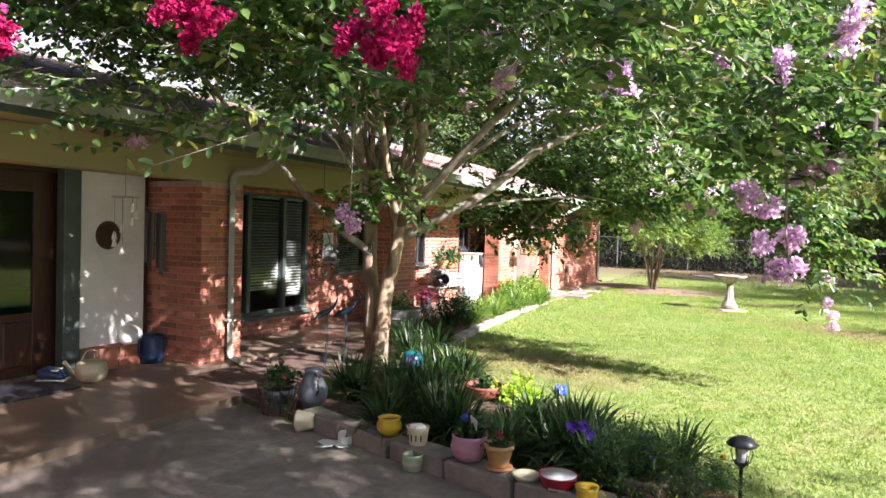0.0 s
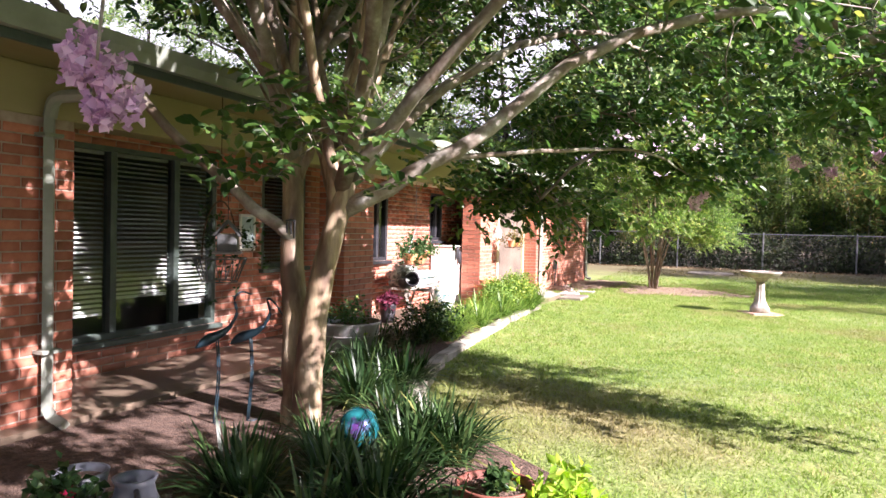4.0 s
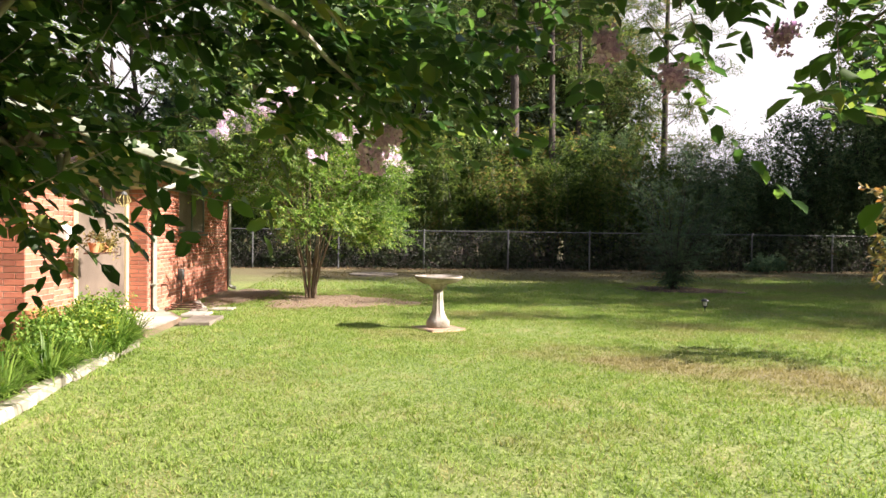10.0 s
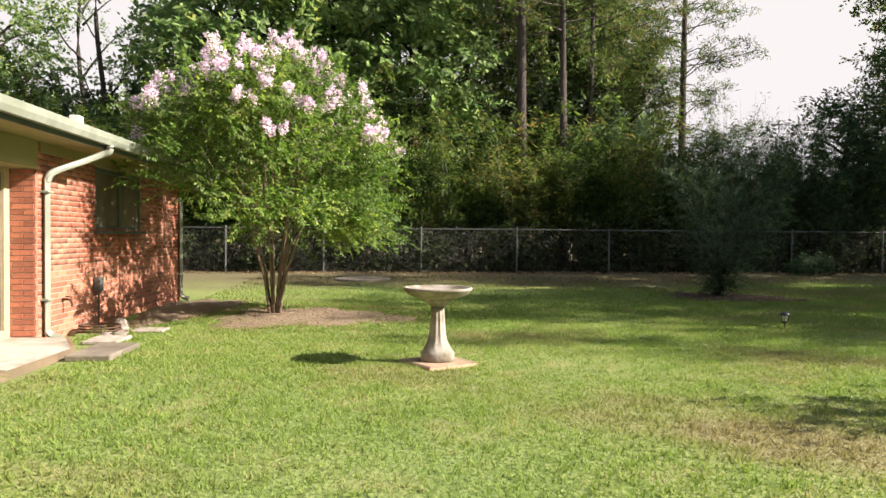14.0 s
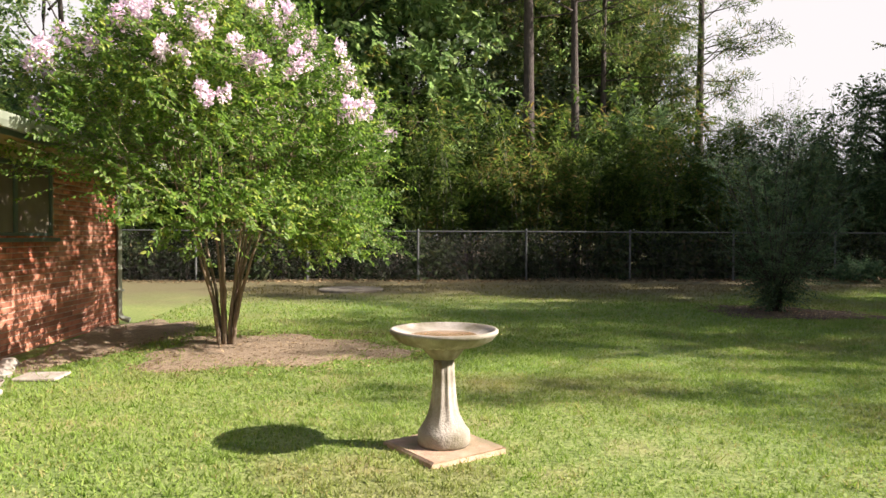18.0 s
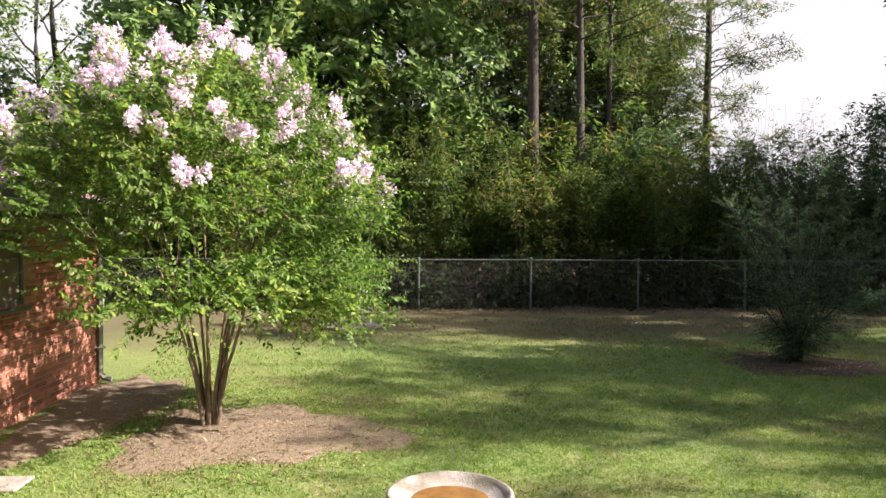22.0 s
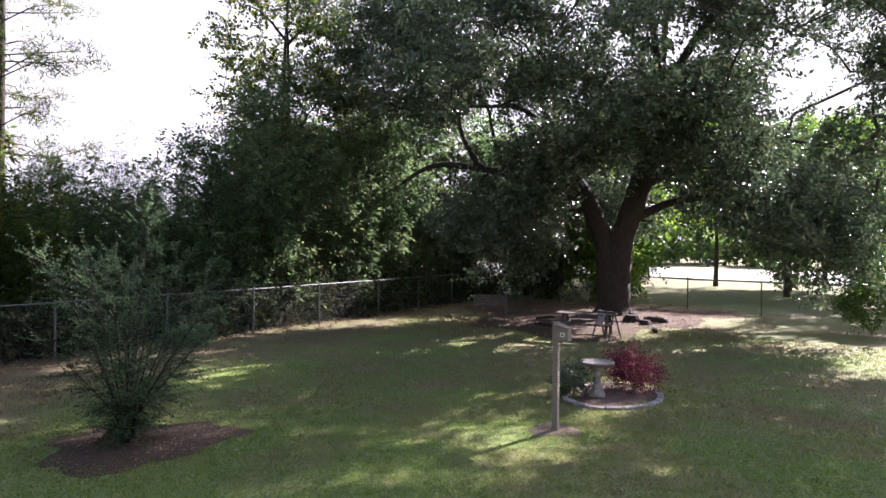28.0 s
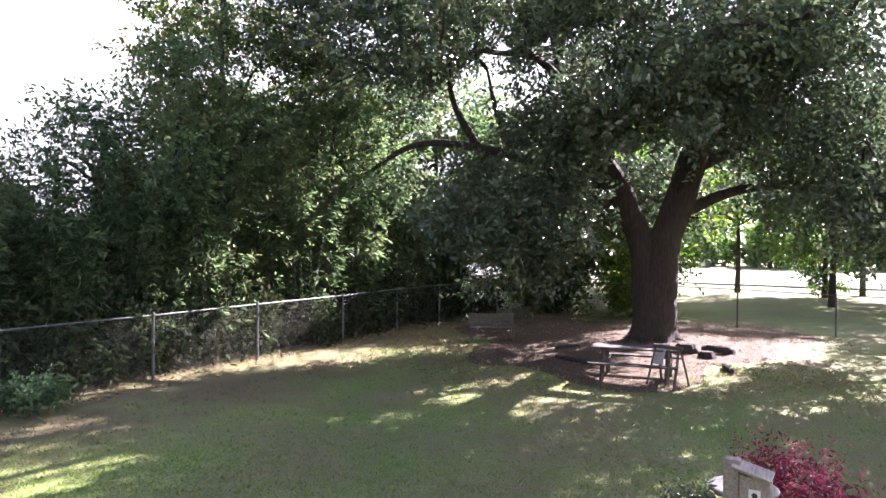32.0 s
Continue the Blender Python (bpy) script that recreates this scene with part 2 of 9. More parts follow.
M = dict(
    brick=surface("brick", [(0.25, (0.17, 0.041, 0.021)), (0.5, (0.35, 0.096, 0.051)), (0.78, (0.5, 0.18, 0.1))], 9, 0.85, 0.5, 90, (0.43, 0.2, 0.13), 1.0, rand=0.32, dist=0.006),
    brick_far=surface("brick_joined", [(0.25, (0.17, 0.041, 0.021)), (0.5, (0.35, 0.096, 0.051)), (0.78, (0.5, 0.18, 0.1))], 9, 0.85, 0.5, 90, (0.43, 0.2, 0.13), 1.0, rand=0.32, dist=0.006, island=True),
    mortar=surface("mortar", [(0.3, (0.3, 0.22, 0.165)), (0.7, (0.45, 0.35, 0.28))], 14, 0.95, 0.5, 120),
    olive=surface("olive_paint", [(0.3, (0.26, 0.22, 0.09)), (0.7, (0.33, 0.28, 0.125))], 3, 0.6, 0.15, 40, (0.26, 0.22, 0.1), 0.8, stretch=(1, 0.2, 1)),
    gutter=surface("weathered_gutter_paint", [(0.3, (0.25, 0.28, 0.225)), (0.7, (0.38, 0.4, 0.335))], 5, 0.5, 0.1, 60, (0.2, 0.23, 0.17), 1.6),
    darkgreen=surface("dark_green_paint", [(0.3, (0.045, 0.065, 0.055)), (0.7, (0.085, 0.11, 0.092))], 5, 0.45, 0.1, 60),
    shingle=surface("roof_shingle", [(0.3, (0.14, 0.09, 0.075)), (0.7, (0.3, 0.21, 0.18))], 25, 0.95, 0.6, 180, rand=0.35, island=True),
    concrete=surface("driveway_concrete", [(0.3, (0.15, 0.13, 0.1)), (0.5, (0.23, 0.2, 0.155)), (0.7, (0.31, 0.275, 0.215))], 7, 0.9, 0.6, 60, (0.12, 0.1, 0.075), 1.1),
    porch=surface("stained_porch_concrete", [(0.3, (0.15, 0.112, 0.076)), (0.7, (0.25, 0.188, 0.13))], 3, 0.36, 0.15, 50, (0.13, 0.1, 0.07), 0.9),
    edging=surface("edging_concrete", [(0.3, (0.42, 0.38, 0.32)), (0.7, (0.62, 0.57, 0.48))], 12, 0.9, 0.5, 90, (0.25, 0.23, 0.17), 3, rand=0.15),
    mulch=surface("bed_mulch", [(0.3, (0.06, 0.036, 0.024)), (0.55, (0.13, 0.08, 0.055)), (0.8, (0.24, 0.16, 0.11))], 24, 0.95, 1.0, 60, dist=0.03),
    straw=surface("leaf_litter", [(0.3, (0.18, 0.125, 0.08)), (0.7, (0.37, 0.28, 0.19))], 20, 0.95, 1.0, 70, dist=0.03),
    crape_bark=surface("crape_bark", [(0.3, (0.2, 0.13, 0.075)), (0.52, (0.39, 0.305, 0.185)), (0.75, (0.58, 0.51, 0.37))], 4.5, 0.6, 0.35, 30, (0.13, 0.085, 0.055), 3.2, stretch=(3, 3, 0.6)),
    crape_limb=surface("lichened_crape_limb", [(0.32, (0.12, 0.09, 0.062)), (0.5, (0.27, 0.24, 0.19)), (0.68, (0.52, 0.51, 0.44))], 6.0, 0.8, 0.5, 40, (0.17, 0.12, 0.08), 3.5),
    oak_litter=surface("oak_leaf_litter", [(0.3, (0.06, 0.038, 0.024)), (0.7, (0.165, 0.11, 0.068))], 20, 0.95, 1.0, 70, dist=0.03),
    stem_bark=surface("shrub_stem_bark", [(0.3, (0.1, 0.07, 0.045)), (0.7, (0.24, 0.18, 0.12))], 5, 0.75, 0.3, 40),
    tin=surface("dull_zinc", [(0.3, (0.3, 0.31, 0.31)), (0.7, (0.46, 0.47, 0.46))], 7, 0.5, 0.1, 60, (0.25, 0.22, 0.18), 3, metal=0.3),
    old_wood=surface("old_dark_wood", [(0.3, (0.05, 0.04, 0.033)), (0.7, (0.14, 0.115, 0.095))], 6, 0.9, 0.5, 40, stretch=(1, 8, 8), rand=0.2),
    twig=surface("twig_bark", [(0.3, (0.17, 0.12, 0.08)), (0.7, (0.36, 0.28, 0.2))], 12, 0.8, 0.1, 60),
    bark=surface("oak_bark", [(0.3, (0.02, 0.016, 0.013)), (0.7, (0.068, 0.054, 0.043))], 7, 0.95, 1.0, 16, stretch=(2.5, 2.5, 0.5), dist=0.06),
    pine_bark=surface("pine_bark", [(0.3, (0.036, 0.028, 0.024)), (0.7, (0.105, 0.084, 0.072))], 6, 0.95, 1.0, 14, stretch=(3, 3, 0.8), dist=0.05),
    culm=surface("bamboo_culm", [(0.3, (0.03, 0.035, 0.014)), (0.7, (0.075, 0.08, 0.035))], 5, 0.6, 0),
    crape_leaf=leafy("crape_leaf", (0.026, 0.062, 0.017), (0.052, 0.108, 0.026), (0.1, 0.172, 0.04), 0.38, 0.4, (0.17, 0.2, 0.045), 1.1, 0.35),
    crape_leaf_b=leafy("crape_leaf_pale", (0.05, 0.1, 0.02), (0.1, 0.172, 0.036), (0.17, 0.255, 0.058), 0.42, 0.45, (0.26, 0.31, 0.07), 1.1, 0.24),
    oak_leaf=leafy("oak_leaf", (0.03, 0.05, 0.027), (0.055, 0.084, 0.046), (0.095, 0.13, 0.074), 0.38, 0.24, (0.13, 0.145, 0.08), 0.6, 0.45),
    bamboo_leaf=leafy("bamboo_leaf", (0.022, 0.044, 0.012), (0.056, 0.088, 0.022), (0.108, 0.145, 0.036), 0.6, 0.52, (0.17, 0.13, 0.05), 0.45, 0.12),
    tree_leaf=leafy("woodland_leaf", (0.07, 0.12, 0.045), (0.145, 0.22, 0.082), (0.25, 0.325, 0.135), 0.4, 0.5, (0.21, 0.23, 0.07)),
    # undergrowth leaf: the gloom at the thicket's foot is put into this colour
    under_leaf=leafy("shade_toned_undergrowth_leaf", (0.016, 0.026, 0.012), (0.032, 0.048, 0.02), (0.055, 0.075, 0.03), 0.8, 0.15, (0.07, 0.06, 0.03), 0.8, 0.05),
    pine_leaf=leafy("pine_needle", (0.024, 0.045, 0.014), (0.05, 0.075, 0.02), (0.085, 0.115, 0.032), 0.55, 0.5, (0.18, 0.14, 0.06)),
    cedar_leaf=leafy("cedar_leaf", (0.036, 0.068, 0.036), (0.068, 0.116, 0.06), (0.11, 0.165, 0.086), 0.42, 0.4, (0.1, 0.13, 0.06), 1.1, 0.1),
    magnolia_leaf=leafy("sapling_leaf", (0.07, 0.075, 0.02), (0.16, 0.13, 0.045), (0.26, 0.2, 0.08), 0.35, 0.3, (0.3, 0.16, 0.06)),
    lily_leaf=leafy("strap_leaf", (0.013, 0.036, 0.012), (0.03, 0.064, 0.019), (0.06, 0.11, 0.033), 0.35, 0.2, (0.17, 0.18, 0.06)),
    # lighter copy of the strap leaf, with the sun put into its colour
    lily_sunlit=leafy("sun_toned_strap_leaf", (0.06, 0.13, 0.02), (0.13, 0.22, 0.04), (0.22, 0.32, 0.07), 0.4, 0.35),
    lime_leaf=leafy("lime_leaf", (0.14, 0.26, 0.02), (0.24, 0.38, 0.04), (0.36, 0.48, 0.07), 0.4, 0.4),
    fern_leaf=leafy("fern_leaf", (0.03, 0.075, 0.025), (0.06, 0.12, 0.04), (0.1, 0.18, 0.06), 0.5, 0.3),
    grass=leafy("grass_blade", (0.126, 0.2, 0.042), (0.184, 0.258, 0.06), (0.236, 0.306, 0.086), 0.75, 0.3, (0.28, 0.26, 0.11), 2.6, 0.1),
    flower_lilac=leafy("lilac_flower", (0.45, 0.28, 0.45), (0.61, 0.43, 0.59), (0.74, 0.58, 0.72), 0.7, 0.3, (0.78, 0.64, 0.76)),
    flower_pale=leafy("pale_pink_flower", (0.56, 0.42, 0.53), (0.74, 0.62, 0.7), (0.82, 0.75, 0.79), 0.7, 0.3, (0.86, 0.82, 0.84)),
    flower_hot=leafy("magenta_flower", (0.24, 0.005, 0.045), (0.37, 0.011, 0.085), (0.47, 0.026, 0.13), 0.7, 0.25, (0.52, 0.04, 0.17)),
    loropetalum=leafy("burgundy_leaf", (0.06, 0.012, 0.024), (0.12, 0.022, 0.042), (0.19, 0.045, 0.075), 0.6, 0.4, (0.2, 0.07, 0.08)),
    bath=surface("aged_cast_stone", [(0.3, (0.27, 0.235, 0.195)), (0.7, (0.5, 0.455, 0.4))], 9, 0.85, 0.6, 80, (0.15, 0.13, 0.085), 4),
    galv=surface("galvanised_steel", [(0.3, (0.075, 0.08, 0.076)), (0.7, (0.145, 0.15, 0.146))], 9, 0.6, 0.1, 60, metal=0.35),
    rust=surface("rusty_iron", [(0.3, (0.05, 0.03, 0.022)), (0.7, (0.14, 0.07, 0.04))], 20, 0.8, 0.3, 90, metal=0.3),
    wood=surface("weathered_wood", [(0.3, (0.15, 0.125, 0.1)), (0.7, (0.32, 0.28, 0.23))], 6, 0.85, 0.5, 40, stretch=(1, 8, 8), rand=0.15),
    redwood=surface("dark_stained_wood", [(0.3, (0.026, 0.01, 0.006)), (0.7, (0.06, 0.024, 0.013))], 6, 0.4, 0.2, 40, stretch=(6, 6, 1)),
    yellow_paint=surface("buff_yellow_paint", [(0.3, (0.4, 0.325, 0.19)), (0.7, (0.5, 0.415, 0.26))], 4, 0.55, 0.1, 40),
    white_paint=surface("white_paint", [(0.3, (0.66, 0.65, 0.6)), (0.7, (0.78, 0.77, 0.72))], 4, 0.5, 0.1, 50),
    screen=surface("grey_insect_screen", [(0.3, (0.125, 0.096, 0.07)), (0.7, (0.19, 0.15, 0.112))], 2, 0.8, 0.3, 400, (0.085, 0.065, 0.048), 1.2),
    blind=surface("white_blind_slat", [(0.3, (0.55, 0.54, 0.5)), (0.7, (0.7, 0.69, 0.65))], 4, 0.6, 0),
    # near-black for the unlit rooms: their darkness is put into the colour
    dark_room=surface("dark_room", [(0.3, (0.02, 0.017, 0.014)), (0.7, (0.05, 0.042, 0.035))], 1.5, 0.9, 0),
    black=surface("black_plastic", [(0.3, (0.015, 0.015, 0.017)), (0.7, (0.035, 0.035, 0.04))], 8, 0.4, 0),
    road=surface("pale_asphalt", [(0.3, (0.22, 0.22, 0.22)), (0.7, (0.3, 0.3, 0.29))], 0.6, 0.85, 0.2, 9),
    rock=surface("field_stone", [(0.3, (0.2, 0.17, 0.14)), (0.7, (0.42, 0.38, 0.33))], 8, 0.9, 0.5, 50, rand=0.2),
    glass=glass("window_glass"),
)


def plain(name, colour, rough=0.5, metal=0.0, worn=0.2):
    c2 = tuple(max(0.0, v * (1 - worn)) for v in colour)
    return surface(name, [(0.3, c2), (0.65, colour)], 12, rough, 0.12, 70, metal=metal)


# ---------- building tools ----------
def np_object(name, verts, faces, mat, parent=None, label="", smooth=False):
    """A mesh from number arrays: verts (n, 3), faces (m, 3 or 4)."""
    verts, faces = np.asarray(verts, np.float32), np.asarray(faces, np.int32)
    me = bpy.data.meshes.new(name)
    me.vertices.add(len(verts))
    me.vertices.foreach_set("co", verts.ravel())
    k = faces.shape[1]
    me.loops.add(faces.size)
    me.loops.foreach_set("vertex_index", faces.ravel())
    me.polygons.add(len(faces))
    me.polygons.foreach_set("loop_start", np.arange(0, faces.size, k, dtype=np.int32))
    if smooth:
        me.polygons.foreach_set("use_smooth", np.ones(len(faces), bool))
    me.update(calc_edges=True)
    me.materials.append(mat)
    ob = new(name, me)
    if parent:
        ob.parent = parent
    if label:
        tagged(ob, label)
    return ob


def part(name, bm, mat, parent=None, label="", smooth=False, at=None):
    """Links a bmesh as one mesh object, under a thing or a part."""
    me = bpy.data.meshes.new(name)
    if smooth:
        for f in bm.faces:
            f.smooth = True
    bm.to_mesh(me)
    bm.free()
    me.materials.append(mat)
    ob = new(name, me)
    if parent:
        ob.parent = parent
    if at is not None:
        ob.matrix_basis = at
    if label:
        tagged(ob, label)
    return ob


def thing(name, at, label, category, group="", kind=""):
    ob = new(name)
    ob.empty_display_size = 0.1
    ob.matrix_basis = at
    return tagged(ob, label, category, group, kind)


def box(x0, y0, z0, x1, y1, z1, bevel=0.0, bm=None):
    bm = bm or bmesh.new()
    r = bmesh.ops.create_cube(bm, size=1.0, matrix=Matrix.Translation(((x0 + x1) / 2, (y0 + y1) / 2, (z0 + z1) / 2)) @ Matrix.Diagonal((abs(x1 - x0), abs(y1 - y0), abs(z1 - z0), 1)))
    if bevel:
        edges = list({e for v in r["verts"] for e in v.link_edges})
        bmesh.ops.bevel(bm, geom=edges, offset=bevel, segments=1, affect="EDGES")
    return bm


def lathe(profile, n=24, bm=None, wobble=0.0, seed=0):
    """Turns (radius, height) pairs round z."""
    bm = bm or bmesh.new()
    rings = []
    rng = random.Random(seed)
    for r, z in profile:
        rings.append([bm.verts.new((r * math.cos(a) * (1 + rng.uniform(-wobble, wobble)), r * math.sin(a) * (1 + rng.uniform(-wobble, wobble)), z)) for a in (2 * math.pi * i / n for i in range(n))])
    for a, b in zip(rings, rings[1:]):
        for i in range(n):
            bm.faces.new((a[i], a[(i + 1) % n], b[(i + 1) % n], b[i]))
    bm.faces.new(rings[0][::-1])
    bm.faces.new(rings[-1])
    return bm


def tube(points, radii, n=8, bm=None, wob=0.0, seed=0):
    """A round bar through points, with a radius at each."""
    bm = bm or bmesh.new()
    pts = [Vector(p) for p in points]
    if not hasattr(radii, "__len__"):
        radii = [radii] * len(pts)
    rng = random.Random(seed)
    rings = []
    for i, p in enumerate(pts):
        d = (pts[min(i + 1, len(pts) - 1)] - pts[max(i - 1, 0)]).normalized()
        q = d.to_track_quat("Z", "Y")
        rings.append([bm.verts.new(p + q @ Vector((math.cos(a), math.sin(a), 0)) * radii[i] * (1 + rng.uniform(-wob, wob))) for a in (2 * math.pi * k / n for k in range(n))])
    for a, b in zip(rings, rings[1:]):
        for i in range(n):
            bm.faces.new((a[i], a[(i + 1) % n], b[(i + 1) % n], b[i]))
    bm.faces.new(rings[0][::-1])
    bm.faces.new(rings[-1])
    return bm


def bend(points, steps=6):
    """A smooth line through points (Catmull-Rom)."""
    p = [Vector(q) for q in points]
    p = [2 * p[0] - p[1]] + p + [2 * p[-1] - p[-2]]
    out = []
    for i in range(1, len(p) - 2):
        for k in range(steps):
            t = k / steps
            a, b, c, d = p[i - 1], p[i], p[i + 1], p[i + 2]
            out.append(0.5 * ((2 * b) + (c - a) * t + (2 * a - 5 * b + 4 * c - d) * t * t + (3 * b - a - 3 * c + d) * t ** 3))
    out.append(p[-2])
    return out


def unit(a):
    return a / np.maximum(np.linalg.norm(a, axis=-1, keepdims=True), 1e-9)


def leaves_mesh(base, way, length, width, rng, fold=0.25, up=None):
    """Leaves as folded pairs of triangles: base points, directions, lengths, widths."""
    n = len(base)
    way = unit(way)
    side = unit(np.cross(way, up if up is not None else rng.normal(size=(n, 3))))
    nor = np.cross(side, way)
    length, width = np.broadcast_to(length, n)[:, None], np.broadcast_to(width, n)[:, None]
    mid = base + way * length * 0.45
    v = np.stack([base, mid + side * width / 2 + nor * width * fold, base + way * length, mid - side * width / 2 + nor * width * fold], 1).reshape(-1, 3)
    o = np.arange(n)[:, None] * 4
    f = np.stack([o + np.array([0, 1, 2]), o + np.array([0, 2, 3])], 1).reshape(-1, 3)
    return v, f


def oval_leaves(base, way, length, width, rng, fold=0.2, up=None):
    """Rounded leaves: two four-sided halves folded along the midrib, the tip bent down."""
    n = len(base)
    way = unit(way)
    side = unit(np.cross(way, up if up is not None else rng.normal(size=(n, 3))))
    nor = np.cross(side, way)
    length, width = np.broadcast_to(length, n)[:, None], np.broadcast_to(width, n)[:, None]
    a, b = base + way * length * 0.27, base + way * length * 0.7 - nor * length * 0.02
    wide, lift = side * width / 2, nor * width * fold
    v = np.stack([base, a + wide * 0.82 + lift, b + wide * 0.86 + lift * 0.8, base + way * length - nor * length * 0.1, b - wide * 0.86 + lift * 0.8, a - wide * 0.82 + lift], 1).reshape(-1, 3)
    o = np.arange(n)[:, None] * 6
    f = np.stack([o + np.array([0, 1, 2, 3]), o + np.array([0, 3, 4, 5])], 1).reshape(-1, 4)
    return v, f


def sticks_mesh(a, b, ra, rb):
    """Thin three-sided bars from points a to points b."""
    n = len(a)
    d = unit(b - a)
    s = unit(np.cross(d, np.where(np.abs(d[:, 2:3]) > 0.9, np.array([[1.0, 0, 0]]), np.array([[0, 0, 1.0]]))))
    u = np.cross(d, s)
    ra, rb = np.broadcast_to(ra, n)[:, None], np.broadcast_to(rb, n)[:, None]
    rings = []
    for c, r in ((a, ra), (b, rb)):
        for k in range(3):
            t = 2 * math.pi * k / 3
            rings.append(c + (s * math.cos(t) + u * math.sin(t)) * r)
    v = np.stack(rings, 1).reshape(-1, 3)
    o = np.arange(n)[:, None] * 6
    f = np.stack([o + np.array(q) for q in ([0, 1, 4, 3], [1, 2, 5, 4], [2, 0, 3, 5])], 1).reshape(-1, 4)
    return v, f


def foliage(clumps, middle, rng, twigs=8, per=14, twig=0.45, leaf=0.05, width=0.5, droop=0.3, spread=0.15, out=1.0, face=0.0, level=1.0, oval=False, sticks=1.0):
    """Twigs that leave each clump, with leaves in two ranks along them. Gives leaf and twig arrays.
    face: how far the blades turn up to the sky; level: below 1 the twigs lie flatter, in layers."""
    c = np.repeat(clumps, twigs, 0)
    n = len(c)
    way = unit((unit(c - middle) * out + rng.normal(size=(n, 3)) * 0.8 + np.array([0, 0, 0.25])) * np.array([1, 1, level]))
    start = c + rng.normal(size=(n, 3)) * spread * np.array([1, 1, level])
    size = twig * rng.uniform(0.55, 1.25, n)[:, None]
    end = start + way * size - np.array([0, 0, 1]) * size * droop * rng.uniform(0, 1, (n, 1))
    some = rng.uniform(0, 1, n) < sticks
    tv, tf = sticks_mesh(start[some], end[some], 0.004, 0.0015)
    k = np.tile(np.linspace(0.12, 1.0, per), n)[:, None] + rng.uniform(-0.03, 0.03, (n * per, 1))
    s, e = np.repeat(start, per, 0), np.repeat(end, per, 0)
    at = s + (e - s) * k
    along = unit(e - s)
    sky = rng.normal(size=(n, 3)) * (1 - 0.75 * face) + SKYWARD * face * 1.6
    side = unit(np.cross(along, np.repeat(sky, per, 0)))
    flip = np.tile(np.where(np.arange(per) % 2, 1.0, -1.0), n)[:, None]
    lw = along * 0.55 + side * flip * 0.9 + rng.normal(size=at.shape) * 0.25 - np.array([0, 0, 0.18])
    ll = leaf * rng.uniform(0.65, 1.25, len(at))
    up = np.repeat(sky, per, 0) + rng.normal(size=at.shape) * 0.55 if face else None
    lv, lf = (oval_leaves if oval else leaves_mesh)(at, lw, ll, ll * width, rng, up=up)
    return lv, lf, tv, tf


SKYWARD = np.array([0.35, -0.1, 0.93])


def panicle(name, at, size, mat, rng, parent, hang=0.0, n=90, fat=0.42, taper=0.75):
    """A crape myrtle flower head: a loose cone of crinkled petals in small bunches."""
    m = max(6, n // 9)
    t = (np.arange(m) + rng.uniform(0, 1, m)) / m
    ang = rng.uniform(0, 2 * math.pi, m)
    rad = size * fat * (1 - taper * t) * np.sqrt(rng.uniform(0.15, 1, m))
    axis = unit(np.array([[rng.normal() * 0.35, rng.normal() * 0.35, 1.0 - 2 * hang]]))[0]
    s = unit(np.cross(axis, [0.3, 1, 0.2]))
    u = np.cross(axis, s)
    bunch = np.asarray(at) + axis * (t * size)[:, None] + (s * np.cos(ang)[:, None] + u * np.sin(ang)[:, None]) * rad[:, None]
    base = np.repeat(bunch, 9, 0) + rng.normal(size=(m * 9, 3)) * size * 0.075
    v, f = leaves_mesh(base, rng.normal(size=(m * 9, 3)), size * rng.uniform(0.12, 0.25, m * 9), size * 0.18, rng, 0.4)
    return np_object(name, v, f, mat, parent)


def ground_z(x, y):
    """Height of the ground: a level yard, a low mulch mound, a rise to the fence and the large oak."""
    z = 0.05 + 0.0 * x
    z = z + 0.06 * np.exp(-(((x + 3.2) / 1.7) ** 2 + ((y - 20.9) / 1.5) ** 2))
    z = z + 0.12 / (1 + np.exp(np.clip(-(y - 29.0), -50, 50)))
    z = z + 0.28 * np.exp(-(((x - 27.5) / 6.0) ** 2 + ((y - 24.5) / 5.5) ** 2))
    z = z + 0.02 * np.sin(x * 0.9 + 1.3) * np.sin(y * 0.7)
    return z

# ---------- glowing sky backdrop ---
def sky_glow_material():
    """White glow of the backdrop for the overexposed low sky; it thins out upwards."""
    m, n, l = material("sky_glow")
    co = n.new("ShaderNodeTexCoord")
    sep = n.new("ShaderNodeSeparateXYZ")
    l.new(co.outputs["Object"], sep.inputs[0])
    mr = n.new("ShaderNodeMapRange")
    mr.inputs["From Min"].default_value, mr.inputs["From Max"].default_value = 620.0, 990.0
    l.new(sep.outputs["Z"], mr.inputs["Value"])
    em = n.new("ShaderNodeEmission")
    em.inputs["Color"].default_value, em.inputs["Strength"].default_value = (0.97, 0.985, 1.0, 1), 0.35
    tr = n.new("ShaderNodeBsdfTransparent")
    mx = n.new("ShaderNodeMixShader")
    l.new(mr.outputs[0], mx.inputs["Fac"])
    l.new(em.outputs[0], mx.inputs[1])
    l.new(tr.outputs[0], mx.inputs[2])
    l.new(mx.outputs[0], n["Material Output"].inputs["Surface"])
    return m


# added ring that glows white in place of the sky's own brightness
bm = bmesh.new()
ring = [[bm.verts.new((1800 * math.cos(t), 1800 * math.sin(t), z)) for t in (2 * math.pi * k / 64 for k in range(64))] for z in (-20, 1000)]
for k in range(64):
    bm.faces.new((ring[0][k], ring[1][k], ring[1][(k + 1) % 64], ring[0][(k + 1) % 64]))
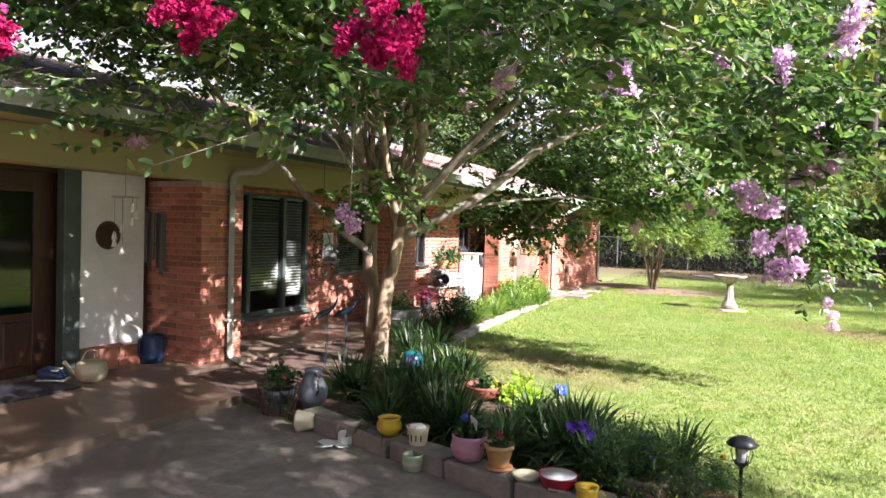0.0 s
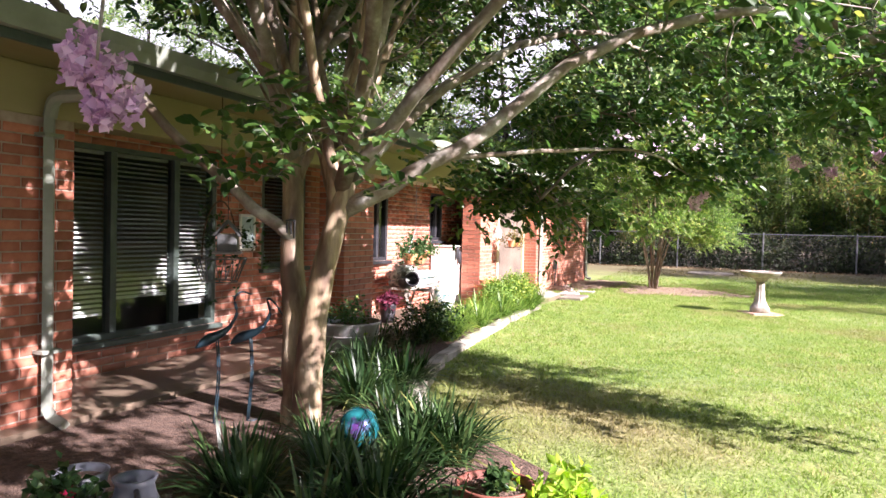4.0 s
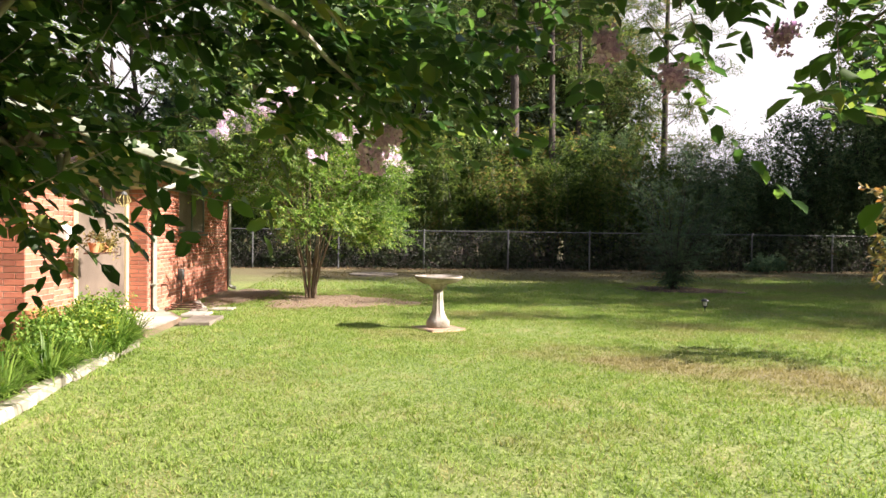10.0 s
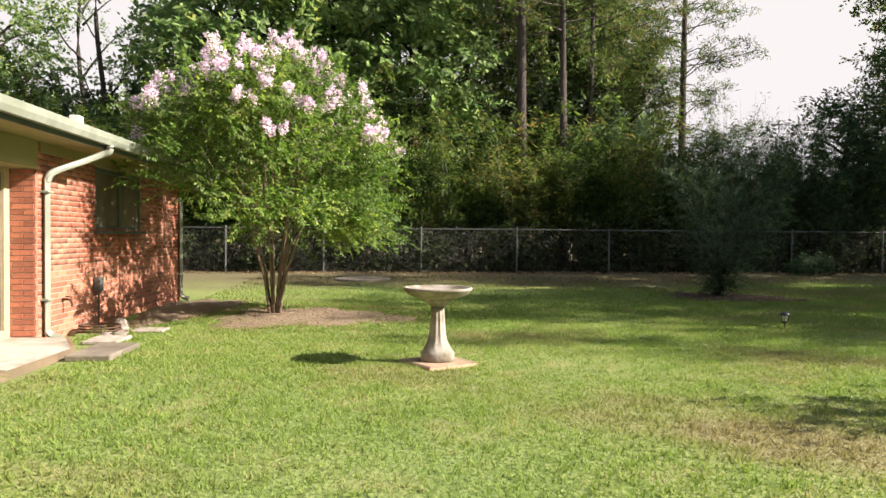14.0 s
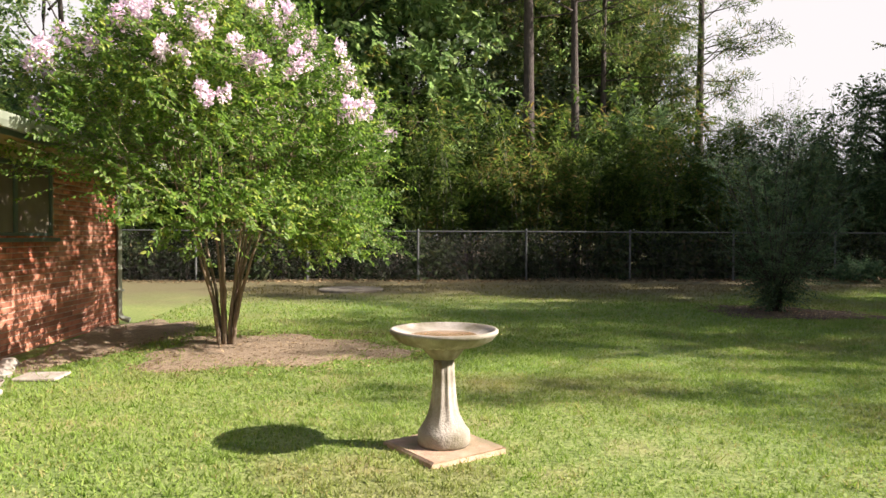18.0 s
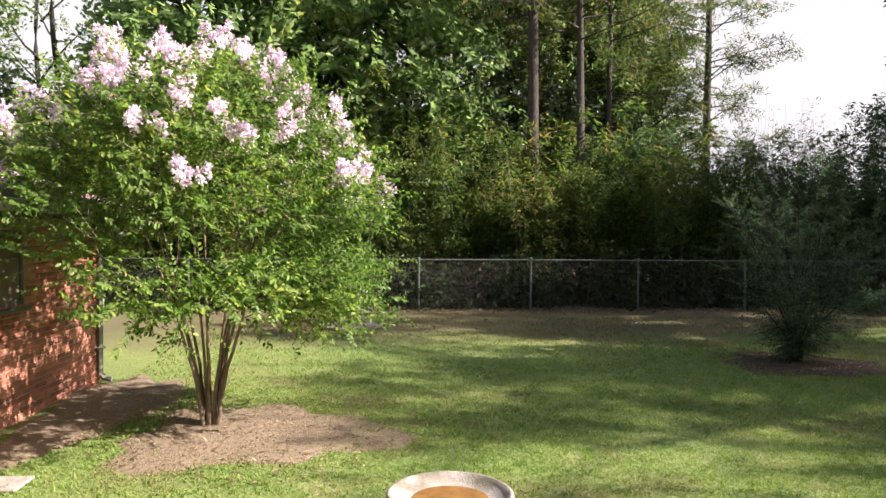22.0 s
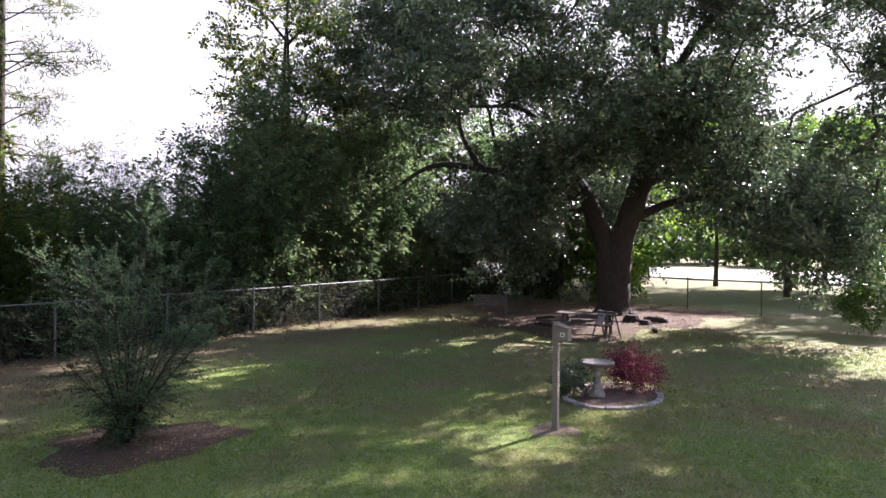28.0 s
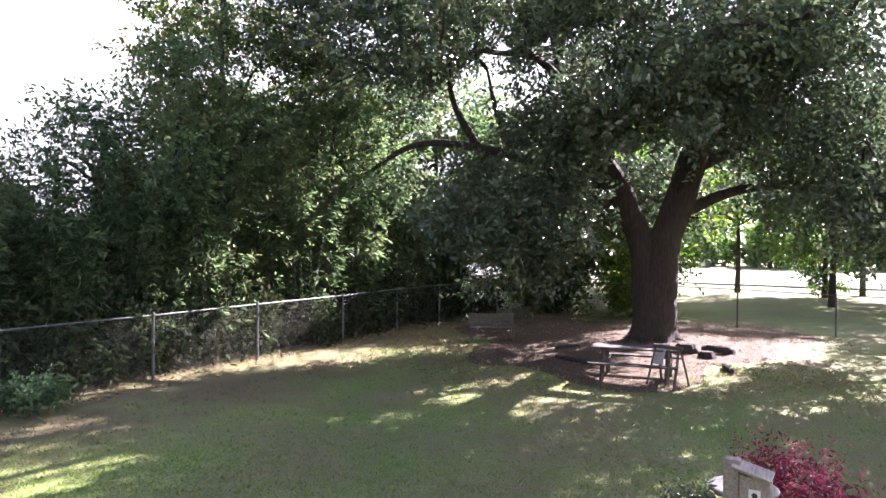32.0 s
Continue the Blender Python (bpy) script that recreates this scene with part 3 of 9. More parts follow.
tagged(part("sky_glow", bm, sky_glow_material()), "glowing white backdrop standing in for the bright low sky", "sky", kind="structure")

# ---------- ground ----------
def lawn_material():
    m, n, l = material("lawn")
    b = n["Principled BSDF"]
    co = n.new("ShaderNodeTexCoord")
    fine = n.new("ShaderNodeTexNoise")
    fine.inputs["Scale"].default_value, fine.inputs["Detail"].default_value = 26, 6
    mid = n.new("ShaderNodeTexNoise")
    mid.inputs["Scale"].default_value, mid.inputs["Detail"].default_value = 1.3, 5
    big = n.new("ShaderNodeTexNoise")
    big.inputs["Scale"].default_value, big.inputs["Detail"].default_value = 0.22, 4
    for t in (fine, mid, big):
        l.new(co.outputs["Object"], t.inputs["Vector"])
    r1 = ramp(n, [(0.34, (0.1, 0.142, 0.03)), (0.5, (0.184, 0.235, 0.064)), (0.68, (0.27, 0.302, 0.115))])
    l.new(fine.outputs["Fac"], r1.inputs["Fac"])
    r2 = ramp(n, [(0.54, (0, 0, 0)), (0.72, (1, 1, 1))])
    l.new(mid.outputs["Fac"], r2.inputs["Fac"])
    mx = n.new("ShaderNodeMixRGB")
    mx.inputs["Color2"].default_value = (0.33, 0.29, 0.14, 1)
    sc = n.new("ShaderNodeMath")
    sc.operation = "MULTIPLY"
    sc.inputs[1].default_value = 0.6
    l.new(r2.outputs["Color"], sc.inputs[0])
    l.new(sc.outputs[0], mx.inputs["Fac"])
    l.new(r1.outputs["Color"], mx.inputs["Color1"])
    r3 = ramp(n, [(0.35, (0.72, 0.86, 0.7)), (0.7, (1.12, 1.05, 1.0))])
    l.new(big.outputs["Fac"], r3.inputs["Fac"])
    m3 = n.new("ShaderNodeMixRGB")
    m3.blend_type = "MULTIPLY"
    m3.inputs["Fac"].default_value = 1.0
    l.new(mx.outputs["Color"], m3.inputs["Color1"])
    l.new(r3.outputs["Color"], m3.inputs["Color2"])
    l.new(m3.outputs["Color"], b.inputs["Base Color"])
    b.inputs["Roughness"].default_value = 0.9
    bp = n.new("ShaderNodeBump")
    bp.inputs["Strength"].default_value, bp.inputs["Distance"].default_value = 0.8, 0.03
    l.new(fine.outputs["Fac"], bp.inputs["Height"])
    l.new(bp.outputs[0], b.inputs["Normal"])
    return m


def add_dry_and_shade(m):
    """Thin straw-brown patches in the turf, more of them towards the far side of the yard; also the browner tone of its
    shaded part.
    """
    n, l = m.node_tree.nodes, m.node_tree.links
    co = n.new("ShaderNodeTexCoord")
    no = n.new("ShaderNodeTexNoise")
    no.inputs["Scale"].default_value, no.inputs["Detail"].default_value, no.inputs["Roughness"].default_value = 0.42, 7, 0.62
    l.new(co.outputs["Object"], no.inputs["Vector"])
    sep = n.new("ShaderNodeSeparateXYZ")
    l.new(co.outputs["Object"], sep.inputs[0])
    # browner as x grows: the shaded lawn's tone put into the colour
    mr = n.new("ShaderNodeMapRange")
    mr.inputs["From Min"].default_value, mr.inputs["From Max"].default_value = 2.0, 13.0
    mr.inputs["To Min"].default_value, mr.inputs["To Max"].default_value = 0.0, 0.17
    l.new(sep.outputs["X"], mr.inputs["Value"])
    ad = n.new("ShaderNodeMath")
    l.new(no.outputs["Fac"], ad.inputs[0])
    l.new(mr.outputs[0], ad.inputs[1])
    total = ad.outputs[0]
    for px, py, rad, amount in ((-2.5, 8.1, 1.5, 0.3), (-1.5, 7.6, 1.0, 0.22), (0.8, 14.2, 1.3, 0.26), (3.4, 12.3, 1.8, 0.2), (2.0, 9.0, 1.3, 0.16), (-0.4, 18.6, 1.0, 0.12), (2.2, 13.2, 2.0, 0.16), (3.3, 16.4, 2.2, 0.2)):
        far = n.new("ShaderNodeVectorMath")
        far.operation = "DISTANCE"
        l.new(co.outputs["Object"], far.inputs[0])
        far.inputs[1].default_value = (px, py, 0.05)
        worn = n.new("ShaderNodeMapRange")
        worn.inputs["From Max"].default_value, worn.inputs["To Min"].default_value, worn.inputs["To Max"].default_value = rad, amount, 0.0
        l.new(far.outputs["Value"], worn.inputs["Value"])
        more = n.new("ShaderNodeMath")
        l.new(total, more.inputs[0])
        l.new(worn.outputs[0], more.inputs[1])
        total = more.outputs[0]
    r = ramp(n, [(0.54, (0, 0, 0)), (0.78, (0.8, 0.8, 0.8))])
    l.new(total, r.inputs["Fac"])
    for link in [k for k in l if k.to_socket.name == "Base Color" or (k.to_node.type == "HUE_SAT" and k.to_socket.name == "Color")]:
        mx = n.new("ShaderNodeMixRGB")
        mx.inputs["Color2"].default_value = (0.215, 0.175, 0.085, 1)
        source, target = link.from_socket, link.to_socket
        l.new(r.outputs["Color"], mx.inputs["Fac"])
        l.new(source, mx.inputs["Color1"])
        # darker brown towards the fence, toning down turf that came out too bright
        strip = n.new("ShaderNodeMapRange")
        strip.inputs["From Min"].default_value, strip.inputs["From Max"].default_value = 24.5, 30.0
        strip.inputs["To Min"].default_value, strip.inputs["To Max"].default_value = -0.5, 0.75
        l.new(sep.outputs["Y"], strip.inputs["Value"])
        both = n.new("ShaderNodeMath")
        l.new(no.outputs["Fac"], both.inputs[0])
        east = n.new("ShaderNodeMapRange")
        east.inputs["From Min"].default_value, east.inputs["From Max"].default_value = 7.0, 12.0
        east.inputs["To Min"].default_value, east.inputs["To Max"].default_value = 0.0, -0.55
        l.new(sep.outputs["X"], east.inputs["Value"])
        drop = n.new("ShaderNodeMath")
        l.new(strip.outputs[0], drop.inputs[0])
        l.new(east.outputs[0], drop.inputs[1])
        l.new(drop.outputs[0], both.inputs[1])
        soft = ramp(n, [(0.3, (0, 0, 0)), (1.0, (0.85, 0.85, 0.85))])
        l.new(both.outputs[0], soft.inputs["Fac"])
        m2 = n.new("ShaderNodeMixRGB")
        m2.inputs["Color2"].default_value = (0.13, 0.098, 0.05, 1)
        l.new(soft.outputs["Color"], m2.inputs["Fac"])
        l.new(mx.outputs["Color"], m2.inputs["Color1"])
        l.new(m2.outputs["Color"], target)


M["lawn"] = lawn_material()
add_dry_and_shade(M["lawn"])
add_dry_and_shade(M["grass"])
gx = np.concatenate([[-2500, -600, -150, -60], np.arange(-24, 46.1, 0.5), [60, 80, 110, 160, 400, 900, 2500]])
gy = np.concatenate([[-2500, -600, -150, -40], np.arange(-12, 50.1, 0.5), [60, 80, 110, 160, 400, 900, 2500]])
GX, GY = np.meshgrid(gx, gy, indexing="ij")
nx, ny = len(gx), len(gy)
ii, jj = np.meshgrid(np.arange(nx - 1), np.arange(ny - 1), indexing="ij")
a0 = (ii * ny + jj).ravel()
tagged(np_object("ground", np.stack([GX, GY, ground_z(GX, GY)], -1).reshape(-1, 3), np.stack([a0, a0 + ny, a0 + ny + 1, a0 + 1], 1), M["lawn"], smooth=True),
       "mown green lawn with dry straw-coloured patches", "lawn", kind="structure")


def sheet(name, outline, z, mat, label, category, thick=0.05, kind="structure", ragged=0.0):
    """A flat slab from an outline in plan."""
    bm = bmesh.new()
    rng = random.Random(len(outline))
    pts = bend([(x, y, 0) for x, y in outline] + [(*outline[0], 0)], 4)[:-1] if ragged else [Vector((x, y, 0)) for x, y in outline]
    vs = [bm.verts.new((p.x + rng.uniform(-ragged, ragged), p.y + rng.uniform(-ragged, ragged), z)) for p in pts]
    f = bm.faces.new(vs)
    f.normal_update()
    if f.normal.z < 0:
        f.normal_flip()
    top = bmesh.ops.extrude_face_region(bm, geom=[f])
    for v in [g for g in top["geom"] if isinstance(g, bmesh.types.BMVert)]:
        v.co.z -= thick
    bmesh.ops.recalc_face_normals(bm, faces=bm.faces)
    bmesh.ops.triangulate(bm, faces=[q for q in bm.faces if len(q.verts) > 4])
    return tagged(part(name, bm, mat), label, category, kind=kind)


def patch(name, cx, cy, rx, ry, mat, label, category, lift=0.012, seed=1):
    """A low uneven round of soil or litter that follows the ground."""
    rng = random.Random(seed)
    bm = bmesh.new()
    rings, segs = 8, 40
    edge = [1 + 0.16 * math.sin(3 * a + seed) + 0.09 * math.sin(7 * a + 2 * seed) + rng.uniform(-0.07, 0.07) for a in (2 * math.pi * k / segs for k in range(segs))]
    c = bm.verts.new((cx, cy, float(ground_z(cx, cy)) + lift + 0.02))
    prev = None
    for i in range(1, rings + 1):
        row = []
        for k in range(segs):
            a, f = 2 * math.pi * k / segs, i / rings
            x, y = cx + rx * f * edge[k] * math.cos(a), cy + ry * f * edge[k] * math.sin(a)
            row.append(bm.verts.new((x, y, float(ground_z(x, y)) + (lift + rng.uniform(0, 0.02) if i < rings else -0.01))))
        for k in range(segs):
            if prev:
                bm.faces.new((prev[k], row[k], row[(k + 1) % segs], prev[(k + 1) % segs]))
            else:
                bm.faces.new((c, row[k], row[(k + 1) % segs]))
        prev = row
    return tagged(part(name, bm, mat, smooth=True), label, category, kind="structure")


DRIVE = [(-4.16, -14), (9, -14), (6, -2), (2.6, 2.4), (1.2, 3.55), (-0.2, 3.7), (-1.06, 3.74), (-1.67, 3.88), (-2.4, 4.12), (-3.3, 4.42), (-4.16, 4.72)]
sheet("driveway", DRIVE, 0.075, M["concrete"], "grey weathered concrete driveway in dappled shade", "driveway", 0.12)
sheet("porch_floor", [(-4.18, -6), (-4.2, 4.76), (-5.3, 5.12), (-5.22, 10.4), (-5.15, 15.6), (-4.72, 15.75), (-4.72, 17.3), (-5.1, 18.05), (-6.4, 18.05), (-6.4, -6)], 0.14, M["porch"], "smooth brown-stained concrete porch floor", "porch floor", 0.14)
BED = [(-5.28, 5.1), (-4.2, 4.8), (-3.3, 4.5), (-2.4, 4.2), (-1.06, 3.8), (-0.3, 3.72), (0.1, 4.2), (-0.9, 5.3), (-2.2, 6.5), (-3.45, 7.5), (-3.75, 8.2), (-4.15, 9.5), (-4.35, 11.2), (-4.6, 14.3), (-4.66, 15.5), (-5.2, 15.5), (-5.2, 10.3), (-5.25, 7.2)]
sheet("planting_bed", BED, 0.105, M["mulch"], "dark brown mulched planting bed", "planting bed", 0.1)
patch("mulch_ring", -2.65, 20.6, 1.5, 1.2, M["straw"], "pale brown litter under the flowering shrub", "mulch", seed=2)
patch("bare_soil", -4.75, 21.9, 0.75, 2.2, M["straw"], "bare soil strip along the brick wall", "soil", seed=7)
patch("mulch_ring", 6.1, 24.45, 1.5, 1.25, M["oak_litter"], "brown litter under the dark young tree", "mulch", seed=3)
patch("leaf_litter", 27.4, 25.0, 6.6, 5.4, M["oak_litter"], "brown leaf litter under the large oak", "leaf litter", seed=4)
patch("mulch_ring", 13.3, 19.5, 1.15, 0.85, M["mulch"], "dark mulch round the small ornamental bed", "mulch", seed=5)
patch("bare_soil", 10.3, 19.5, 0.45, 0.4, M["straw"], "bare soil at the foot of the post", "soil", seed=6)
sheet("road", [(60, -80), (88, -80), (92, 120), (64, 120)], 0.2, M["road"], "pale asphalt road beyond the yard", "road", 0.12)

sheet("door_slab", [(-5.74, 16.0), (-4.74, 16.0), (-4.74, 17.25), (-5.12, 17.98), (-5.74, 17.98)], 0.146, M["edging"], "pale worn concrete slab before the screened door", "slab", 0.02)
# round concrete cover in the lawn
cover = tagged(part("septic_cover", lathe([(0.8, 0.0), (0.8, 0.05), (0.74, 0.07), (0.3, 0.072), (0.29, 0.085), (0.02, 0.085)], 32, wobble=0.01), M["concrete"], at=pose(-2.1, 29.4, 0.09)), "low round concrete cover set in the grass", "concrete cover")

# ---------- house ----------
COURSE, BRICK = 0.067, 0.25


def brick_mesh(w, deep=0.05):
    bm = box(0, -deep, 0, w, 0.0, COURSE - 0.011, 0.003)
    me = bpy.data.meshes.new("brick")
    bm.to_mesh(me)
    bm.free()
    me.materials.append(M["brick"])
    return me


FULL = brick_mesh(BRICK - 0.011)


def brick_wall(name, x, y, angle, length, z0, z1, openings=(), near=None, label="", shift=0.0, thick=0.22, cap=300):
    """A wall with its face through (x, y), running along the angle; u runs along it, the face looks to the right of that way.
    near: the stretch of u whose bricks are single objects."""
    frame_m = pose(x, y, 0, 0, 0, angle)
    us = sorted({0.0, length, *(o[0] for o in openings), *(o[1] for o in openings)})
    zs = sorted({z0, z1, *(o[2] for o in openings), *(o[3] for o in openings)})
    bm = bmesh.new()
    for a, b in zip(us, us[1:]):
        for c, d in zip(zs, zs[1:]):
            um, zm = (a + b) / 2, (c + d) / 2
            if not any(o[0] < um < o[1] and o[2] < zm < o[3] for o in openings):
                box(a, 0.0, c, b, thick, d, bm=bm)
    wall = tagged(part(name, bm, M["mortar"], at=frame_m), label or "red brick wall with pale mortar joints", "wall", kind="structure")
    rows = int((z1 - z0) / COURSE)
    single, joined = [], []
    for r in range(rows):
        z = z0 + r * COURSE + 0.005
        u = -BRICK / 2 * (r % 2) - shift % BRICK
        cuts = [(0.0, length)]
        for o in openings:
            if o[2] < z + COURSE * 0.5 < o[3]:
                cuts = [q for a, b in cuts for q in ((a, min(b, o[0])), (max(a, o[1]), b)) if q[1] - q[0] > 0.03]
        while u < length:
            for a, b in cuts:
                p, q = max(a, u), min(b, u + BRICK)
                if q - p > 0.035:
                    (single if q - p > BRICK - 0.001 and near and near[0] <= p and q <= near[1] else joined).append((p, q, z))
            u += BRICK
    extra = single[cap:] if len(single) > cap else []
    single, joined = single[:cap], joined + extra
    rng = random.Random(int(length * 100))
    for p, q, z in single:
        ob = new("brick", FULL)
        ob.parent = wall
        ob.matrix_basis = pose(p + 0.005, 0.0455 + rng.uniform(-0.0015, 0.0015), z)
    if joined:
        lo = np.array([(p + 0.005, -0.0045 + rng.uniform(-0.0015, 0.0015), z) for p, q, z in joined])
        hi = np.array([(q - 0.006, 0.02, z + COURSE - 0.011) for p, q, z in joined])
        corner = np.array([(i, j, k) for i in (0, 1) for j in (0, 1) for k in (0, 1)])
        v = (lo[:, None] * (1 - corner) + hi[:, None] * corner).reshape(-1, 3)
        o = np.arange(len(joined))[:, None] * 8
        f = np.stack([o + np.array(q) for q in ([0, 4, 5, 1], [0, 1, 3, 2], [4, 6, 7, 5], [1, 5, 7, 3], [0, 2, 6, 4])], 1).reshape(-1, 4)
        tagged(np_object("bricks", v, f, M["brick_far"], wall), kind="stuff")
    return wall


def window(name, x, y, angle, width, z0, z1, lights, frame_mat, label, blinds=True, lift=0.0, depth=0.1, sill=True, slatted=0.8):
    """A window in a wall: frame, mullions, glass, sill and slatted blinds, in the wall's own axes."""
    w = thing(name, pose(x, y, 0, 0, 0, angle), label, "window", kind="structure")
    fw = 0.055
    part("window_frame", box(0, 0.0, z1 - fw, width, depth, z1, 0.006), frame_mat, w)
    part("window_frame", box(0, 0.0, z0, width, depth, z0 + fw, 0.006), frame_mat, w)
    part("window_frame", box(0, 0.002, z0 + fw, fw, depth, z1 - fw, 0.006), frame_mat, w)
    part("window_frame", box(width - fw, 0.002, z0 + fw, width, depth, z1 - fw, 0.006), frame_mat, w)
    if sill:
        part("window_sill", box(-0.05, -0.07, z0 - 0.05, width + 0.05, 0.02, z0 - 0.002, 0.008), frame_mat, w)
    edges = [fw] + [width * k for k in lights] + [width - fw]
    slat = None
    for i, (a, b) in enumerate(zip(edges, edges[1:])):
        if i:
            part("mullion", box(a - 0.035, -0.004, z0 + fw, a + 0.035, depth - 0.01, z1 - fw, 0.005), frame_mat, w)
        a2, b2 = a + (0.035 if i else 0), b - (0.035 if i < len(edges) - 2 else 0)
        g = part("pane", box(a2, 0.045, z0 + fw, b2, 0.05, z1 - fw), M["glass"], w)
        g.visible_shadow = False
        if blinds:
            low = z0 + fw + (z1 - z0) * (1 - slatted) * (1.0 if i % 2 else 0.6)
            z = z1 - fw - 0.03
            part("blind_head", box(a2 + 0.01, 0.07, z, b2 - 0.01, 0.11, z + 0.03, 0.004), M["blind"], w)
            me = None
            while z > low:
                z -= 0.042
                if me is None:
                    bm = box(a2 + 0.01, -0.018, -0.0015, b2 - 0.01, 0.018, 0.0015)
                    me = part("slat", bm, M["blind"], w, at=pose(0, 0.09, z, 28)).data
                else:
                    s = new("slat", me)
                    s.parent, s.matrix_basis = w, pose(0, 0.09, z, 28)
            part("blind_rail", box(a2 + 0.01, 0.075, z - 0.045, b2 - 0.01, 0.105, z - 0.02, 0.004), M["blind"], w)
    return w


XB, XF, XS = -6.3, -5.45, -5.76      # back wall of the porch, front line of the piers, set-back screen line
# the walls run along +y with their faces to +x: angle 90, u = y
brick_wall("wall_entry", XB, -4.0, 90, 10.1, 0.14, 2.5, [(7.55, 8.65, 0.14, 2.2)], (8.75, 10.1), "shaded red brick wall beside the entrance")
brick_wall("wall_porch", XB, 6.1, 90, 8.1, 0.14, 2.5, [(0.1, 2.4, 0.42, 2.1), (3.15, 4.0, 0.95, 2.1), (5.6, 6.25, 0.95, 2.1), (7.85, 8.1, 1.25, 2.1)], (2.4, 4.6), "red brick porch wall under a deep eave")
brick_wall("wall_return", XB, 14.2, 90, 3.85, 0.14, 2.5, [(0.0, 0.3, 1.25, 2.1)])
brick_wall("wall_screen", XS, 14.9, 90, 1.17, 0.14, 2.12, near=(0, 1.2), label="sunlit red brick wall beside the screened door")
brick_wall("wall_yard", XF, 18.03, 90, 5.5, 0.02, 2.5, [(1.6, 3.35, 1.4, 2.28)], (0, 5.5), "sunlit red brick gable-end wall with dirt-splashed base", cap=300)
brick_wall("wall_back", XF, 23.53, 180, 10.0, 0.02, 2.5, label="brick rear wall of the house")
brick_wall("wall_far", -15.4, 23.53, 270, 27.5, 0.02, 2.5, label="plain brick wall closing the house")
brick_wall("wall_near", -15.4, -4.0, 0, 9.1, 0.02, 2.5, label="plain brick wall closing the house")


def pier(name, x0, y0, x1, y1, z0, z1, label):
    """A free brick pier: four faces of single bricks round a mortar core."""
    p = thing(name, Matrix(), label, "brick pier", "brick porch piers")
    part("mortar_core", box(x0 + 0.006, y0 + 0.006, z0, x1 - 0.006, y1 - 0.006, z1), M["mortar"], p)
    rng = random.Random(int(y0 * 10))
    lens = {}
    r, z = 0, z0
    while z + COURSE <= z1 + 0.001:
        for ax, ay, ang, ln in ((x0, y0, 0, x1 - x0), (x1, y0, 90, y1 - y0), (x1, y1, 180, x1 - x0), (x0, y1, 270, y1 - y0)):
            half = (0.5 if (r + (ang // 90)) % 2 else 1.0)
            u = 0.0
            while u < ln - 0.03:
                w = min(BRICK * half if u == 0 else BRICK, ln - u)
                key = round(w, 3)
                if key not in lens:
                    lens[key] = brick_mesh(w - 0.011, 0.03)
                if w > 0.04:
                    b = new("brick", lens[key])
                    b.parent = p
                    b.matrix_basis = pose(ax, ay, 0, 0, 0, ang) @ pose(u + 0.005, 0.03 + rng.uniform(-0.0015, 0.0015), z + 0.005)
                u += w
        r += 1
        z += COURSE
    return p


pier("brick_pier", -6.29, 5.5, XF, 6.13, 0.1, 2.1, "red brick porch pier in dappled light")
pier("brick_pier", -5.8, 9.65, XF, 10.35, 0.1, 2.1, "red brick porch pier behind the galvanised tub")
pier("brick_pier", -5.8, 14.25, XF, 14.9, 0.1, 2.1, "sunlit red brick porch pier beside the low white box")
pier("brick_pier", -5.97, 18.005, -5.456, 18.2, 0.02, 2.5, "narrow red brick return beside the screened door")

# beam, soffit, fascia, ceiling, roof
tagged(part("beam", box(-5.72, -4.2, 2.1, -5.44, 18.03, 2.42, 0.006), M["olive"]), "olive-painted porch beam", "beam", kind="structure")
tagged(part("soffit", box(-5.44, -4.2, 2.42, -4.93, 24.0, 2.445), M["olive"]), "olive-painted eave soffit", "soffit", kind="structure")
tagged(part("porch_ceiling", box(-6.3, -4.2, 2.42, -5.45, 18.03, 2.45), M["olive"]), "painted porch ceiling", "ceiling", kind="structure")
tagged(part("fascia", box(-4.945, -4.2, 2.4, -4.915, 24.0, 2.56, 0.004), M["darkgreen"]), "dark green fascia board", "fascia", kind="structure")
tagged(part("frieze_trim", box(XF + 0.006, 18.05, 2.3, XF + 0.03, 23.5, 2.42, 0.004), M["olive"]), "olive frieze board at the wall head", "trim", kind="structure")
tagged(part("house_ceiling", box(-15.4, -4.0, 2.46, -6.3, 23.5, 2.5), M["dark_room"]), "plain near-black ceiling inside the unlit house", "ceiling", kind="structure")
tagged(part("house_floor", box(-15.4, -4.0, 0.06, -6.4, 23.5, 0.1), M["dark_room"]), "plain near-black floor inside the unlit house", "floor", kind="structure")
RIDGE_X, RIDGE_Z, EAVE_X, EAVE_Z = -10.4, 4.2, -4.86, 2.58
bm = bmesh.new()
for y in (-4.6, 24.05):
    for q in ((EAVE_X, EAVE_Z - 0.02), (RIDGE_X, RIDGE_Z - 0.02), (2 * RIDGE_X - EAVE_X, EAVE_Z - 0.02)):
        bm.verts.new((q[0], y, q[1]))
bm.verts.ensure_lookup_table()
v = bm.verts
for f in ((0, 1, 4, 3), (1, 2, 5, 4), (0, 3, 5, 2), (0, 2, 1), (3, 4, 5)):
    bm.faces.new([v[i] for i in f])
bmesh.ops.recalc_face_normals(bm, faces=bm.faces)
roof = tagged(part("roof", bm, M["shingle"]), "low-pitched brown asphalt shingle roof", "roof", kind="structure")
slope = math.atan2(RIDGE_Z - EAVE_Z, EAVE_X - RIDGE_X)
run = math.hypot(RIDGE_Z - EAVE_Z, EAVE_X - RIDGE_X)
TAB, EXPO = 0.3, 0.14
tab_me = bpy.data.meshes.new("shingle")
